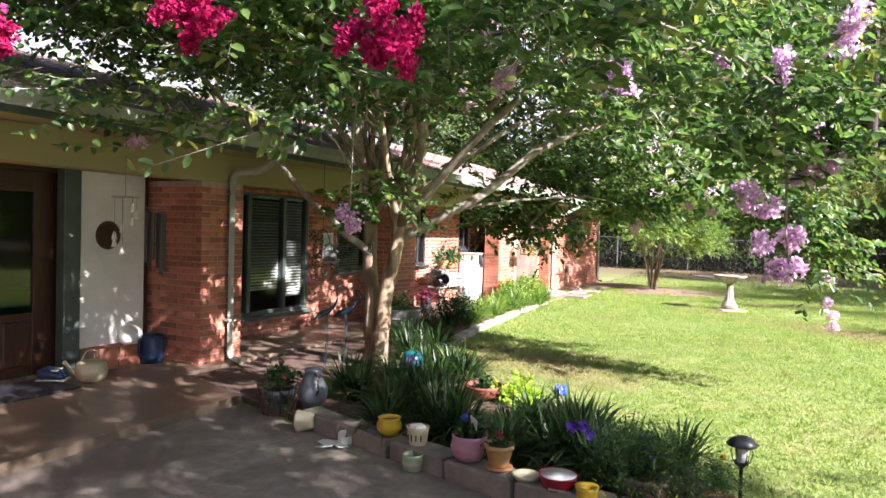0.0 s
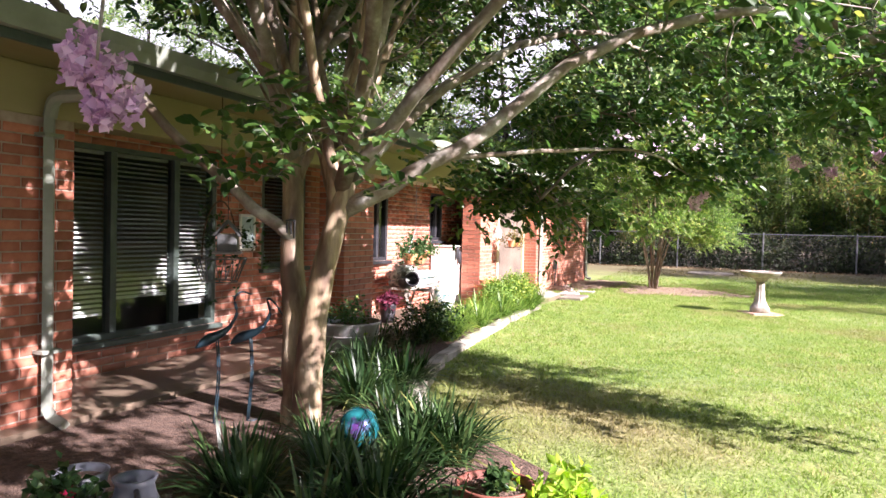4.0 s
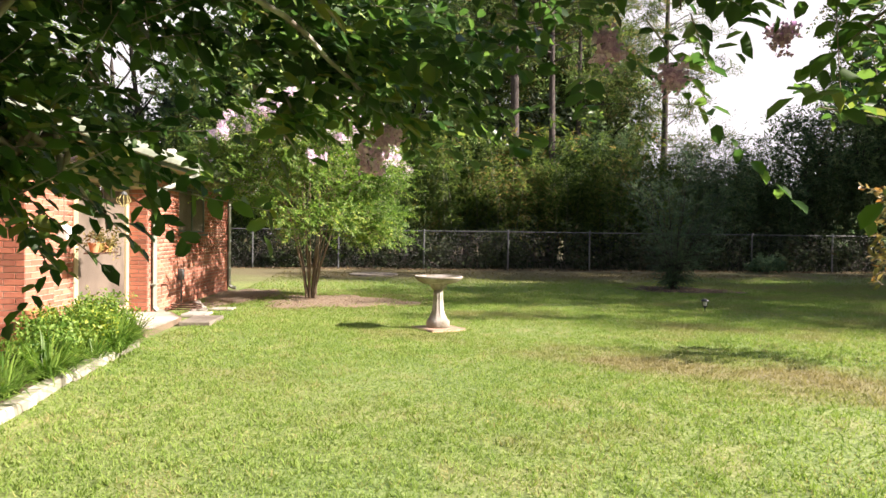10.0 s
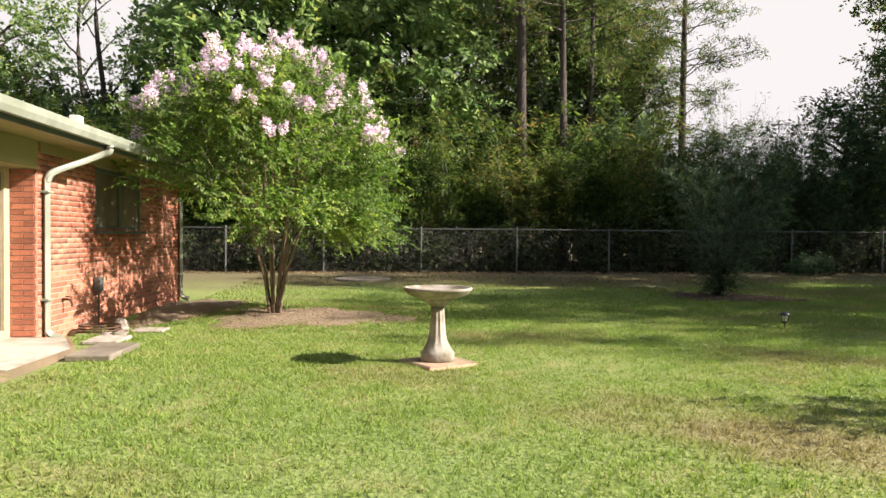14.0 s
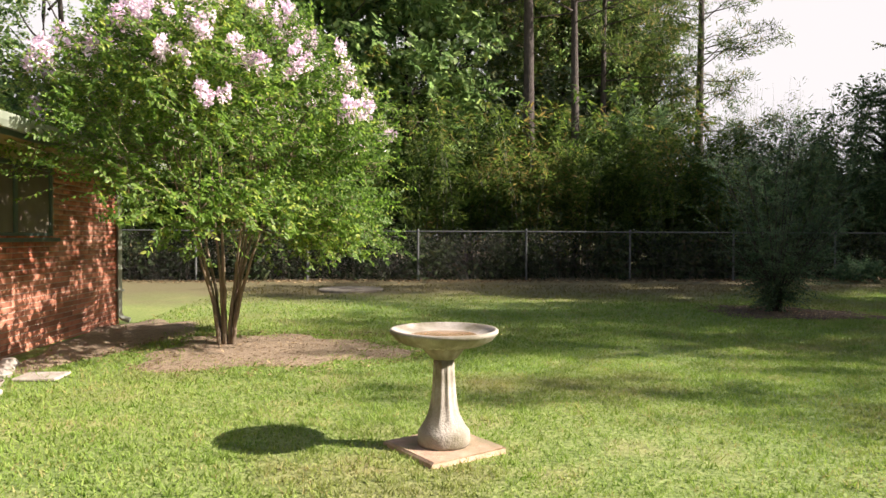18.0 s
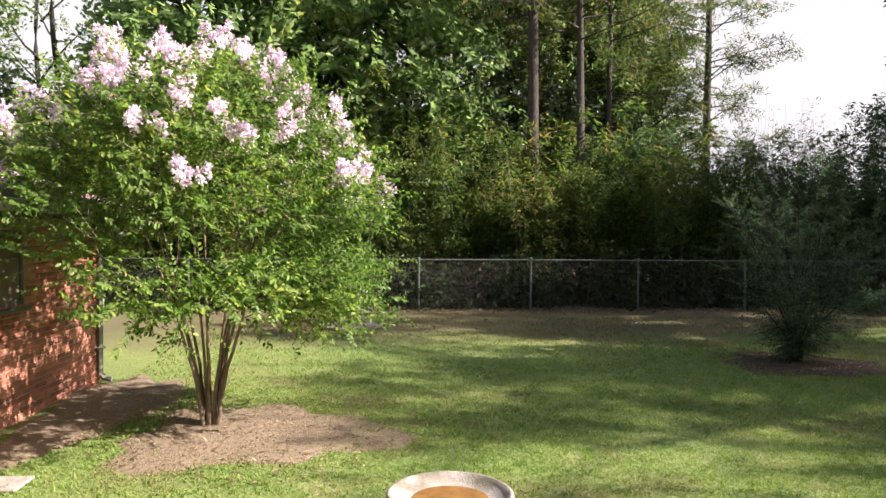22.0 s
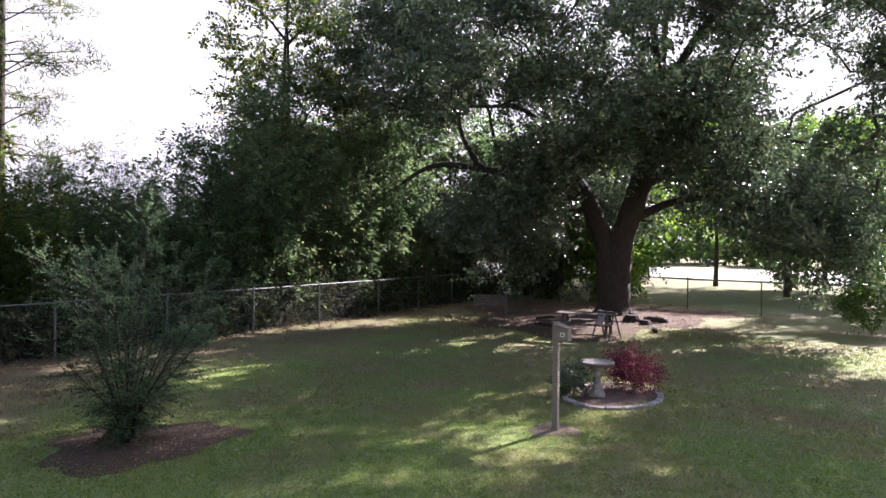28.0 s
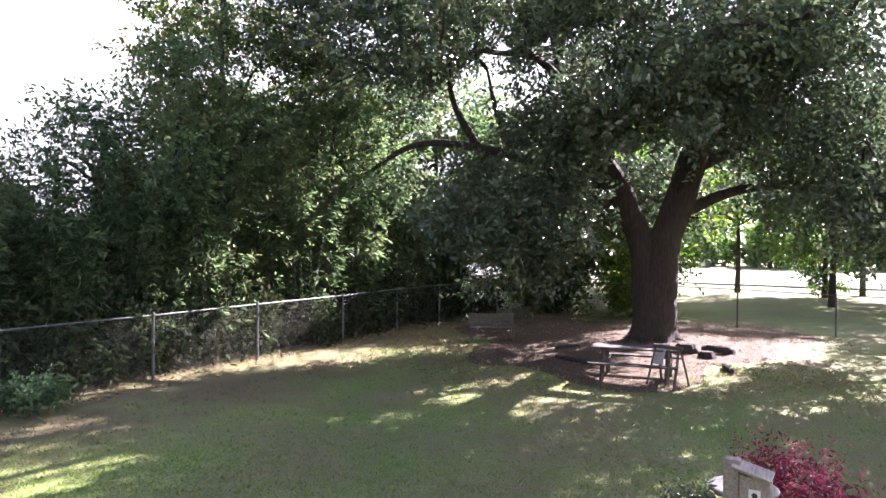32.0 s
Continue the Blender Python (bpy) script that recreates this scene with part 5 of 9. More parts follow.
R = 4.5
cl = []
while len(cl) < 1050:
    x, y = rng.uniform(-R, R, 2)
    r = math.hypot(x, y)
    if r > R * (0.88 + 0.12 * math.sin(5 * math.atan2(y, x))):
        continue
    top = 2.5 + 3.9 * math.sqrt(max(0, 1 - (r / R) ** 2))
    low = 2.75 - 1.0 * max(0.0, (r - 1.2) / (R - 1.2)) ** 1.3
    z = top - (top - low) * rng.uniform(0, 1) ** 1.3
    X, Y = x - 3.75, y + 6.75
    if X < -4.6 and z < EAVE_Z + max(0, (-4.86 - X)) * 0.3 + 0.35:
        continue
    if min(np.linalg.norm(TRACK - (X, Y), axis=1)) < 0.7 and z < 2.15:
        continue
    if r < 0.9 and z < 2.45 or r < 2.4 and z < 3.1 and rng.uniform() < 0.6:
        continue
    if Y > 9.4 and X > -3.4 and z < 2.4 or Y > 10.2:
        continue
    if Y > 5.6 and z < 3.0 and (X > 0.05 or X > -0.45 and Y < 7.35) and rng.uniform() < 0.88:
        continue
    cl.append((X, Y, z))
for k in range(30):
    t = rng.uniform(0, 1)
    cl.append((-0.6 + 1.05 * t + rng.normal() * 0.09, 7.95 - 0.12 * t + rng.normal() * 0.12, 2.65 - 1.3 * t + rng.normal() * 0.08))
for k in range(30):
    t = rng.uniform(0, 1)
    cl.append((-3.8 + 1.2 * t + rng.normal() * 0.12, 9.1 + rng.normal() * 0.18, 1.95 - 0.25 * t + rng.normal() * 0.09))
for k in range(18):
    t = rng.uniform(0, 1)
    cl.append((-0.1 + 0.32 * t + rng.normal() * 0.12, 4.95 - 0.2 * t + rng.normal() * 0.12, 2.95 - 1.0 * t + rng.normal() * 0.08))
for k in range(22):
    cl.append((rng.uniform(-3.6, -2.0), rng.uniform(9.0, 10.1), rng.uniform(2.15, 2.95)))
for k in range(14):
    cl.append((rng.uniform(-1.0, 0.4), rng.uniform(8.2, 8.9), rng.uniform(2.1, 2.7)))
for k in range(12):
    cl.append((-1.75 + rng.normal() * 0.16, 9.25 + rng.normal() * 0.12, rng.uniform(1.85, 2.15)))
for k in range(140):
    cl.append((rng.uniform(-6.6, -4.6), rng.uniform(8.5, 13.0), rng.uniform(3.6, 5.6)))
for k in range(5):
    cl.append((rng.uniform(-3.9, -2.9), rng.uniform(5.5, 6.2), rng.uniform(1.8, 2.1)))
for k in range(340):
    cl.append((rng.uniform(-7.4, -4.6), rng.uniform(4.5, 12.0), rng.uniform(3.75, 6.0)))
for k in range(90):
    cl.append((rng.uniform(-7.6, -5.0), rng.uniform(1.5, 4.8), rng.uniform(3.75, 5.2)))
for k in range(84):
    cl.append((rng.uniform(-5.2, -2.4), rng.uniform(2.4, 5.2), rng.uniform(3.35, 4.6)))
# clumps added to shade the pale panel by the door
for k in range(24):
    cl.append((rng.uniform(-3.9, -2.6), rng.uniform(3.9, 4.9), rng.uniform(3.1, 3.9)))
for k in range(34):                  # leafy boughs added to shade the porch pier
    t = rng.uniform(0, 1)
    cl.append((-3.5 + 1.5 * t, 5.0 - 0.3 * t + rng.normal() * 0.22, rng.uniform(2.75, 3.5) + 0.8 * t))
cl = np.array(cl)
# clumps in the sun's way thinned so that light reaches the patio
fall = cl[:, :2] - np.array(SUN_TO[:2]) * ((cl[:, 2:] - 0.1) / SUN_TO[2])
sun_gap = (np.abs(fall[:, 0] + 4.85) < 0.5) & (np.abs(fall[:, 1] - 6.35) < 0.6) & (rng.uniform(0, 1, len(cl)) < 0.8)
cl = cl[~sun_gap]
PATHCLEAR = True
crown("crown", tree, cl, (-3.75, 6.75, 1.8), rng, M["crape_leaf"], lines, 0.011, M["crape_limb"], twigs=7, per=12, twig=0.5, leaf=0.085, width=0.58, droop=0.3, face=0.75, level=0.6, oval=True, sticks=0.6)
PATHCLEAR = False
heads = [(0.4, 7.82, 1.25, 1), (0.44, 7.8, 1.32, 1), (0.47, 7.8, 1.05, 1), (0.5, 7.78, 0.92, 1), (0.53, 7.77, 0.82, 1), (-0.69, 8.76, 1.95, 1), (-0.9, 8.77, 2.02, 1), (-3.03, 9.86, 1.77, 1), (-1.67, 9.32, 1.72, 1), (-1.66, 9.3, 1.8, 1), (0.3, 8.82, 2.4, 1), (-0.37, 8.7, 2.05, 1), (-0.96, 8.27, 2.75, 0), (-2.37, 3.67, 1.66, 1), (-2.42, 3.69, 1.74, 1), (-5.1, 4.4, 2.35, 1), (-1.81, 4.42, 3.0, 1), (-1.78, 4.44, 3.1, 0), (-2.15, 5.65, 2.86, 0), (-2.12, 5.62, 2.97, 0), (-2.58, 5.87, 2.8, 0), (-1.04, 4.54, 2.62, 0), (-0.88, 4.38, 2.52, 0), (-0.42, 6.88, 3.15, 0), (0.085, 4.52, 2.6, 0), (0.4, 4.6, 2.86, 0), (0.36, 4.62, 2.75, 0), (0.14, 4.82, 2.05, 1), (0.2, 4.8, 2.12, 1), (-0.16, 4.66, 1.92, 1), (-0.12, 4.68, 1.84, 1), (0.0, 4.72, 1.62, 1), (0.13, 4.74, 1.66, 1), (0.18, 4.76, 1.46, 1), (-0.26, 8.05, 1.97, 1), (0.2, 6.6, 2.2, 0), (0.35, 6.9, 2.5, 0), (-1.2, 3.0, 3.2, 0), (-0.2, 9.2, 2.7, 0), (-2.0, 2.9, 3.4, 0), (0.2, 8.0, 2.5, 0)]
for x, y, z, hang in heads:
    panicle("flower_head", (x, y, z), (0.13 if y > 7.5 or x < -2.3 and y < 4 else 0.19) * rng.uniform(0.75, 1.2), M["flower_lilac"], rng, tree, 0.5 * hang, 180, 0.48, 0.5)

# the magenta crape myrtle that overhangs the start of the drive; its trunk is unseen
rng = np.random.default_rng(12)
tree = thing("crape_myrtle", Matrix(), "crape myrtle with magenta flower heads and an added, unseen crown shading the drive", "tree")
lines = [limb([(2.3, -1.2, 0), (2.2, -1.1, 1.4), (1.7, -0.5, 2.8), (0.8, 0.6, 3.3), (-0.3, 1.5, 3.1), (-1.15, 2.0, 2.5)], 0.09, 0.01, M["crape_bark"], tree, 41),
         limb([(2.3, -1.2, 0), (3.2, -0.8, 2.2), (4.6, -0.2, 3.6), (5.6, 0.3, 4.8)], 0.1, 0.02, M["crape_bark"], tree, 43),
         limb([(2.3, -1.2, 0), (2.0, -1.2, 1.6), (0.9, -0.9, 3.0), (-0.6, 0.2, 3.4), (-1.6, 1.2, 3.0), (-2.3, 1.45, 2.5)], 0.09, 0.01, M["crape_bark"], tree, 42)]
# most of this crown is out of view, added to shade drive and porch
cl = np.array([(rng.uniform(-2.4, 2.8), rng.uniform(-2.5, 2.4), rng.uniform(3.2, 4.4)) for _ in range(90)] + [(rng.uniform(2.6, 9.0), rng.uniform(-4.5, 3.4), rng.uniform(2.9, 5.6)) for _ in range(600)] + [(rng.uniform(0.9, 5.0), rng.uniform(1.2, 3.5), rng.uniform(3.0, 5.2)) for _ in range(210)])
PATHCLEAR = True
crown("crown", tree, cl, (0.5, -0.5, 2.4), rng, M["crape_leaf"], lines, 0.008, M["crape_bark"], twigs=6, per=10, twig=0.45, leaf=0.08, width=0.58, face=0.7, level=0.7, sticks=0.4)
PATHCLEAR = False
for x, y, z, s in ((-1.27, 1.94, 2.33, 0.13), (-1.17, 1.99, 2.4, 0.15), (-1.09, 2.02, 2.37, 0.13), (-1.21, 1.97, 2.3, 0.15), (-1.13, 2.0, 2.3, 0.15), (-1.1, 2.01, 2.24, 0.11), (-1.78, 1.7, 2.38, 0.13), (-1.7, 1.73, 2.42, 0.15), (-1.67, 1.75, 2.36, 0.13), (-1.73, 1.72, 2.31, 0.12), (-2.36, 1.42, 2.32, 0.15), (-2.28, 1.45, 2.3, 0.14), (-2.33, 1.44, 2.26, 0.12)):
    panicle("flower_head", (x, y, z), 0.86 * s, M["flower_hot"], rng, tree, 0.75, 260)


# the crape myrtle in the lawn by the house
def crape_shrub(x, y, seed, leaf_mat, flower_mat, label, R, top, low, n, heads, leaf=0.07, stems=13, twig=0.4, out=1.0, per=12, cup=0.55, flat=0.5, lobes=60, lobe_size=1.0):
    rng = np.random.default_rng(seed)
    z0 = float(ground_z(x, y))
    tree = thing("crape_myrtle" if heads else "young_tree", Matrix(), label, "tree")
    lines = []
    for k in range(stems):
        a = 2 * math.pi * k / stems + rng.uniform(-0.2, 0.2)
        q = rng.uniform(0.35, 1.0)
        c, s = math.cos(a), math.sin(a)
        e = R * 0.72 * q
        lines.append(limb([(x + 0.12 * c * q, y + 0.12 * s * q, z0 - 0.04), (x + 0.25 * c * q, y + 0.25 * s * q, z0 + 0.5), (x + e * 0.55 * c, y + e * 0.55 * s, z0 + top * 0.36), (x + e * c, y + e * s, z0 + top * (0.82 - 0.3 * q))], rng.uniform(0.02, 0.036), 0.007, M["stem_bark"], tree, seed * 50 + k, 6, "stem"))
    cl, tips = [], []
    for _ in range(lobes):
        a, q = rng.uniform(0, 2 * math.pi), math.sqrt(rng.uniform(0, 1))
        r = q * R * rng.uniform(0.82, 1.12)
        up = low + (top - low) * (flat + (1 - flat) * math.sqrt(max(0, 1 - q * q))) * rng.uniform(0.85, 1.05)
        dn = low + cup * (1 - q) * 0.4
        rise = rng.uniform(0, 1) ** 0.8
        if rise < 0.55 and math.cos(a) < 0.1 and (rise < 0.12 or rng.uniform() < 0.55):
            continue
        lobe = np.array((x + r * math.cos(a), y + r * math.sin(a), z0 + dn + (up - dn) * rise))
        cl.append(lobe + rng.normal(size=(n // lobes, 3)) * np.array([0.28, 0.28, 0.1]) * lobe_size)
    for _ in range(26 if heads else 0):              # the low skirt on the open side
        a, q = rng.uniform(-1.5, 0.7), rng.uniform(0.5, 1.0)
        lobe = np.array((x + 2.1 * q * math.cos(a), y + 2.1 * q * math.sin(a), z0 + rng.uniform(1.2, 1.8)))
        cl.append(lobe + rng.normal(size=(4, 3)) * np.array([0.2, 0.2, 0.06]))
    for _ in range(96 if heads else 0):
        a, el = rng.uniform(0, 2 * math.pi), math.asin(rng.uniform(0.1, 0.99) ** 0.6)
        p = np.array([x + R * (1.5 - 0.35 * math.sin(el)) * math.cos(el) * math.cos(a), y + R * (1.5 - 0.35 * math.sin(el)) * math.cos(el) * math.sin(a), z0 + 0.5 * top + 0.56 * top * math.sin(el)])
        tips.append(p)
        cl.append(p - np.array([0.1 * math.cos(a), 0.1 * math.sin(a), 0.28]) + rng.normal(size=(2, 3)) * 0.14)
    cl = np.concatenate(cl)
    if heads:
        side = np.array([0.87, -0.5, 0.0])
        for q in [cl] + tips:
            q -= np.maximum((q - np.array([x, y, 0])) @ side, 0)[..., None] * side * 0.26
    cl = cl[cl[:, 2] > z0 + low * 0.8]
    crown("crown", tree, cl, (x, y, z0 + low), rng, leaf_mat, lines, 0.007, M["stem_bark"], twigs=8, per=per, twig=twig, leaf=leaf, width=0.58, droop=0.2, out=out, face=0.6, level=0.65, oval=True, sticks=0.5)
    if heads:
        for p in tips:
            for _ in range(rng.integers(1, 4)):
                panicle("flower_head", p + rng.normal(size=3) * np.array([0.12, 0.12, 0.07]), 0.19 * rng.uniform(0.75, 1.25), flower_mat, rng, tree, 0.1, 117, 0.46, 0.45)
    return tree


crape_shrub(-3.21, 20.92, 3, M["crape_leaf_b"], M["flower_pale"], "spreading crape myrtle with pale pink flowers in the lawn", 1.7, 3.95, 1.6, 264, 1, leaf=0.054, lobes=66, flat=0.35, per=15)
# the dark feathery tree: stems that fan up and out, set with short leafy shoots
rng = np.random.default_rng(44)
tree = thing("young_tree", Matrix(), "dark feathery young tree with many thin stems", "tree")
lines, cl = [], []
for k in range(24):
    a = 2 * math.pi * k / 24 + rng.uniform(-0.25, 0.25)
    e = 1.5 * math.sqrt(rng.uniform(0.01, 1))
    hgt = 4.0 - 1.25 * e + rng.uniform(-0.6, 0.2)
    c0, s0 = math.cos(a), math.sin(a)
    ln = limb([(5.98 + 0.07 * c0, 24.58 + 0.07 * s0, 0), (5.98 + 0.12 * e * c0, 24.58 + 0.12 * e * s0, 0.5), (5.98 + 0.5 * e * c0, 24.58 + 0.5 * e * s0, hgt * 0.58), (5.98 + e * c0, 24.58 + e * s0, hgt)], 0.02, 0.004, M["bark"], tree, 900 + k, 6, "stem")
    lines.append(ln)
    cl += [p + rng.normal(size=3) * 0.05 for p in ln[4:] if rng.uniform() < (0.9 if e < 1.1 else 0.65)]
for k in range(18):
    a, q = rng.uniform(0, 2 * math.pi), rng.uniform(0.25, 0.8)
    cl.append(np.array([5.98 + q * math.cos(a), 24.58 + q * math.sin(a), rng.uniform(0.55, 0.8) + 0.6 * q]))
crown("crown", tree, np.array(cl), (5.98, 24.58, 0.9), rng, M["cedar_leaf"], lines, 0.004, M["bark"], twigs=4, per=16, twig=0.5, leaf=0.058, width=0.42, droop=0.05, out=1.3, spread=0.05, face=0.8, level=0.5)

# sapling
rng = np.random.default_rng(21)
tree = thing("sapling", Matrix(), "thin sapling with brownish olive leaves in the lawn", "tree")
ln = limb([(4.43, 13.9, 0.02), (4.44, 13.9, 0.6), (4.5, 13.92, 1.2), (4.5, 13.95, 1.85)], 0.022, 0.008, M["twig"], tree, 77, 6, "trunk")
limb([(4.4, 13.9, 0.02), (4.36, 13.9, 0.18)], 0.03, 0.02, M["twig"], tree, 78, 6, "stump")
cl = np.array([(4.5 + rng.normal() * 0.26, 13.93 + rng.normal() * 0.26, rng.uniform(0.95, 1.9)) for _ in range(42)])
crown("crown", tree, cl, (4.48, 13.92, 0.9), rng, M["magnolia_leaf"], [ln], 0.005, twigs=3, per=6, twig=0.2, leaf=0.12, width=0.42)

# the live oak
rng = np.random.default_rng(31)
OX, OY, OZ = 26.8, 23.9, 0.3
tree = thing("live_oak", Matrix(), "huge dark live oak with a forked trunk and spreading limbs", "tree")
rows = [-0.25, -0.1, 0.0, 0.1, 0.22, 0.38, 0.6, 0.9, 1.2, 1.5, 1.8, 2.05, 2.3, 2.5, 2.65, 2.75]
bm = lathe([(1.0, h) for h in rows], 36)
for v in bm.verts:
    h, t = v.co.z, math.atan2(v.co.y, v.co.x)
    flare = math.exp(-max(h + 0.1, 0) / 0.3)
    swell = max(0.0, min(1.0, (h - 1.0) / 1.6))
    cap = math.sqrt(max(0.04, 1 - (max(h - 1.2, 0) / 1.6) ** 2))
    r = 0.57 + flare * (0.3 + 0.17 * math.sin(5 * t + 0.6) + 0.08 * math.sin(9 * t)) + 0.022 * math.sin(7 * t + 1.7 * h) + 0.014 * math.sin(13 * t - 2 * h)
    v.co.x, v.co.y = r * math.cos(t) * cap * (1 - 0.08 * swell), r * math.sin(t) * cap * (1 + 0.12 * swell)
part("trunk", bm, M["bark"], tree, smooth=True, at=pose(OX, OY, OZ))
lines = []
for i, (pts, r0, r1) in enumerate([
    ([(OX, OY - 0.14, OZ + 0.35), (OX, OY - 0.2, OZ + 1.6), (OX + 0.05, OY - 0.28, OZ + 2.8), (OX + 0.1, OY - 0.52, OZ + 3.7), (OX + 0.2, OY - 0.85, OZ + 4.7), (OX + 0.4, OY - 1.05, OZ + 5.6)], 0.54, 0.43),
    ([(OX + 0.38, OY - 1.03, OZ + 5.45), (OX + 0.5, OY - 1.3, OZ + 7), (OX + 0.5, OY - 1.6, OZ + 8.5), (OX, OY - 2, OZ + 12)], 0.42, 0.1),
    ([(OX - 0.02, OY + 0.16, OZ + 0.35), (OX - 0.04, OY + 0.22, OZ + 1.6), (OX - 0.08, OY + 0.32, OZ + 2.7), (OX - 0.15, OY + 0.6, OZ + 3.6), (OX - 0.3, OY + 0.95, OZ + 4.5), (OX - 0.5, OY + 1.4, OZ + 5.3)], 0.46, 0.35),
    ([(OX - 0.48, OY + 1.35, OZ + 5.2), (OX - 1.0, OY + 2.4, OZ + 7.5), (OX - 1.5, OY + 3, OZ + 10.5)], 0.34, 0.1),
    ([(OX - 0.4, OY + 1.2, OZ + 4.2), (OX - 1.2, OY + 3.0, OZ + 5.3), (OX - 2.0, OY + 5.0, OZ + 5.9), (OX - 2.2, OY + 7.2, OZ + 6.1), (OX - 2.5, OY + 9, OZ + 5.2)], 0.26, 0.06),
    ([(OX + 0.3, OY - 0.8, OZ + 3.9), (OX + 0.6, OY - 2.2, OZ + 4.5), (OX + 0.8, OY - 4.0, OZ + 4.7), (OX + 0.5, OY - 6.5, OZ + 5.0)], 0.22, 0.05),
    ([(OX + 0.4, OY - 1.0, OZ + 5.2), (OX - 1.5, OY - 2.4, OZ + 6.8), (OX - 3.8, OY - 3.6, OZ + 7.6), (OX - 6.2, OY - 4.4, OZ + 7.4)], 0.24, 0.05),
    ([(OX - 0.5, OY + 1.4, OZ + 4.6), (OX - 2.4, OY + 1.6, OZ + 6.6), (OX - 4.6, OY + 1.8, OZ + 7.6), (OX - 7.2, OY + 2.2, OZ + 7.3)], 0.24, 0.05),
    ([(OX + 0.4, OY - 1.0, OZ + 5.2), (OX + 2.4, OY - 3.0, OZ + 6.4), (OX + 4.2, OY - 5.0, OZ + 7.2), (OX + 5, OY - 7.5, OZ + 6.8)], 0.24, 0.05),
    ([(OX + 0.3, OY - 1.2, OZ + 6.6), (OX + 2.6, OY + 0.6, OZ + 8.2), (OX + 5, OY + 2, OZ + 9)], 0.2, 0.05),
    ([(OX - 2.0, OY + 5.0, OZ + 5.9), (OX - 2.6, OY + 5.6, OZ + 7.4), (OX - 3.2, OY + 5.4, OZ + 9.0)], 0.15, 0.04),
    ([(OX - 1.6, OY + 4.0, OZ + 5.6), (OX - 1.6, OY + 4.6, OZ + 7.2), (OX - 1.0, OY + 5.2, OZ + 8.6)], 0.14, 0.04),
    ([(OX + 0.3, OY - 1.7, OZ + 8.6), (OX - 2.4, OY - 4.0, OZ + 10.4), (OX - 5.5, OY - 6.6, OZ + 11), (OX - 8.5, OY - 8.0, OZ + 11)], 0.2, 0.05),
    ([(OX + 0.0, OY - 1.8, OZ + 9), (OX - 3.0, OY - 2.0, OZ + 11), (OX - 6.0, OY - 1.0, OZ + 11)], 0.18, 0.05),
]):
    lines.append(limb(pts, r0, r1, M["bark"], tree, 300 + i, 10))
for k in range(9):
    a = 2 * math.pi * k / 9 + rng.uniform(-0.2, 0.2)
    ln = rng.uniform(1.3, 2.6)
    limb([(OX + 0.3 * math.cos(a), OY + 0.3 * math.sin(a), OZ + 0.12), (OX + 0.8 * math.cos(a), OY + 0.8 * math.sin(a), OZ + 0.0), (OX + ln * 0.7 * math.cos(a), OY + ln * 0.7 * math.sin(a), OZ - 0.04), (OX + ln * math.cos(a + 0.15), OY + ln * math.sin(a + 0.15), OZ - 0.12)], 0.12, 0.04, M["bark"], tree, 340 + k, 8, "root")
cl = []
# highest lobes and the far southern ones are unseen, placed to shade the lawn
for cx, cy, cz, rx, ry, rz, n in (
    (OX, OY - 1, OZ + 10.5, 7, 6, 3.6, 190), (OX - 0.8, OY - 5.6, OZ + 14.3, 5.2, 4.0, 2.2, 64), (OX - 2, OY - 1.0, OZ + 14.6, 5.5, 4.0, 2.2, 60), (OX - 5.5, OY - 3, OZ + 8.6, 4.4, 4.0, 2.4, 105), (OX - 6.2, OY + 2.6, OZ + 9.4, 4.2, 3.2, 2.2, 100), (OX - 1.5, OY - 2.5, OZ + 7.2, 3.6, 2.8, 1.6, 150), (OX - 2, OY + 9, OZ + 11.0, 4.5, 5.0, 3.0, 160), (OX - 3, OY + 6, OZ + 12.2, 4.0, 4.0, 2.2, 100), (OX - 1, OY - 12.5, OZ + 8.0, 4.5, 3.0, 2.4, 110), (OX + 1, OY - 10.5, OZ + 10.2, 4.5, 3.0, 2.3, 130), (OX - 4.5, OY - 0.5, OZ + 6.7, 2.2, 2.2, 1.2, 60), (OX - 6.5, OY - 6.2, OZ + 11.3, 4.5, 3.2, 1.5, 60), (OX - 4, OY - 9.5, OZ + 11.2, 4.0, 2.0, 1.4, 40), (OX - 3.6, OY + 3.4, OZ + 3.6, 1.8, 2.6, 1.6, 70),
    (OX + 1, OY - 6.2, OZ + 5.6, 4.4, 3.2, 2.8, 130), (OX - 3.0, OY - 5.8, OZ + 4.2, 2.2, 2.2, 1.4, 60), (OX - 2.0, OY - 7.4, OZ + 3.3, 1.4, 1.2, 1.4, 45), (OX - 2.5, OY + 7.5, OZ + 9.8, 4.0, 3.4, 2.0, 90),
    (OX + 3.2, OY + 1.2, OZ + 4.8, 2.0, 2.4, 1.5, 72), (OX - 1.8, OY + 2.6, OZ + 6.0, 1.7, 1.6, 1.2, 45), (OX - 3.0, OY + 3.4, OZ + 4.1, 1.5, 1.7, 1.3, 40)):
    puffs = n // 4
    d = unit(rng.normal(size=(puffs, 3))) * rng.uniform(0.3, 1.0, (puffs, 1)) ** 0.5
    puff = np.array([cx, cy, cz]) + d * np.array([rx, ry, rz])
    cl.append(np.repeat(puff, 4, 0) + rng.normal(size=(puffs * 4, 3)) * np.array([0.55, 0.55, 0.32]))
cl = np.concatenate(cl)
crown("crown", tree, cl, (OX, OY, OZ + 5), rng, M["oak_leaf"], lines, 0.035, M["bark"], twigs=13, per=9, twig=0.8, leaf=0.19, width=0.5, droop=0.3, spread=0.3, out=0.5, face=0.35, level=0.75, sticks=0.25)


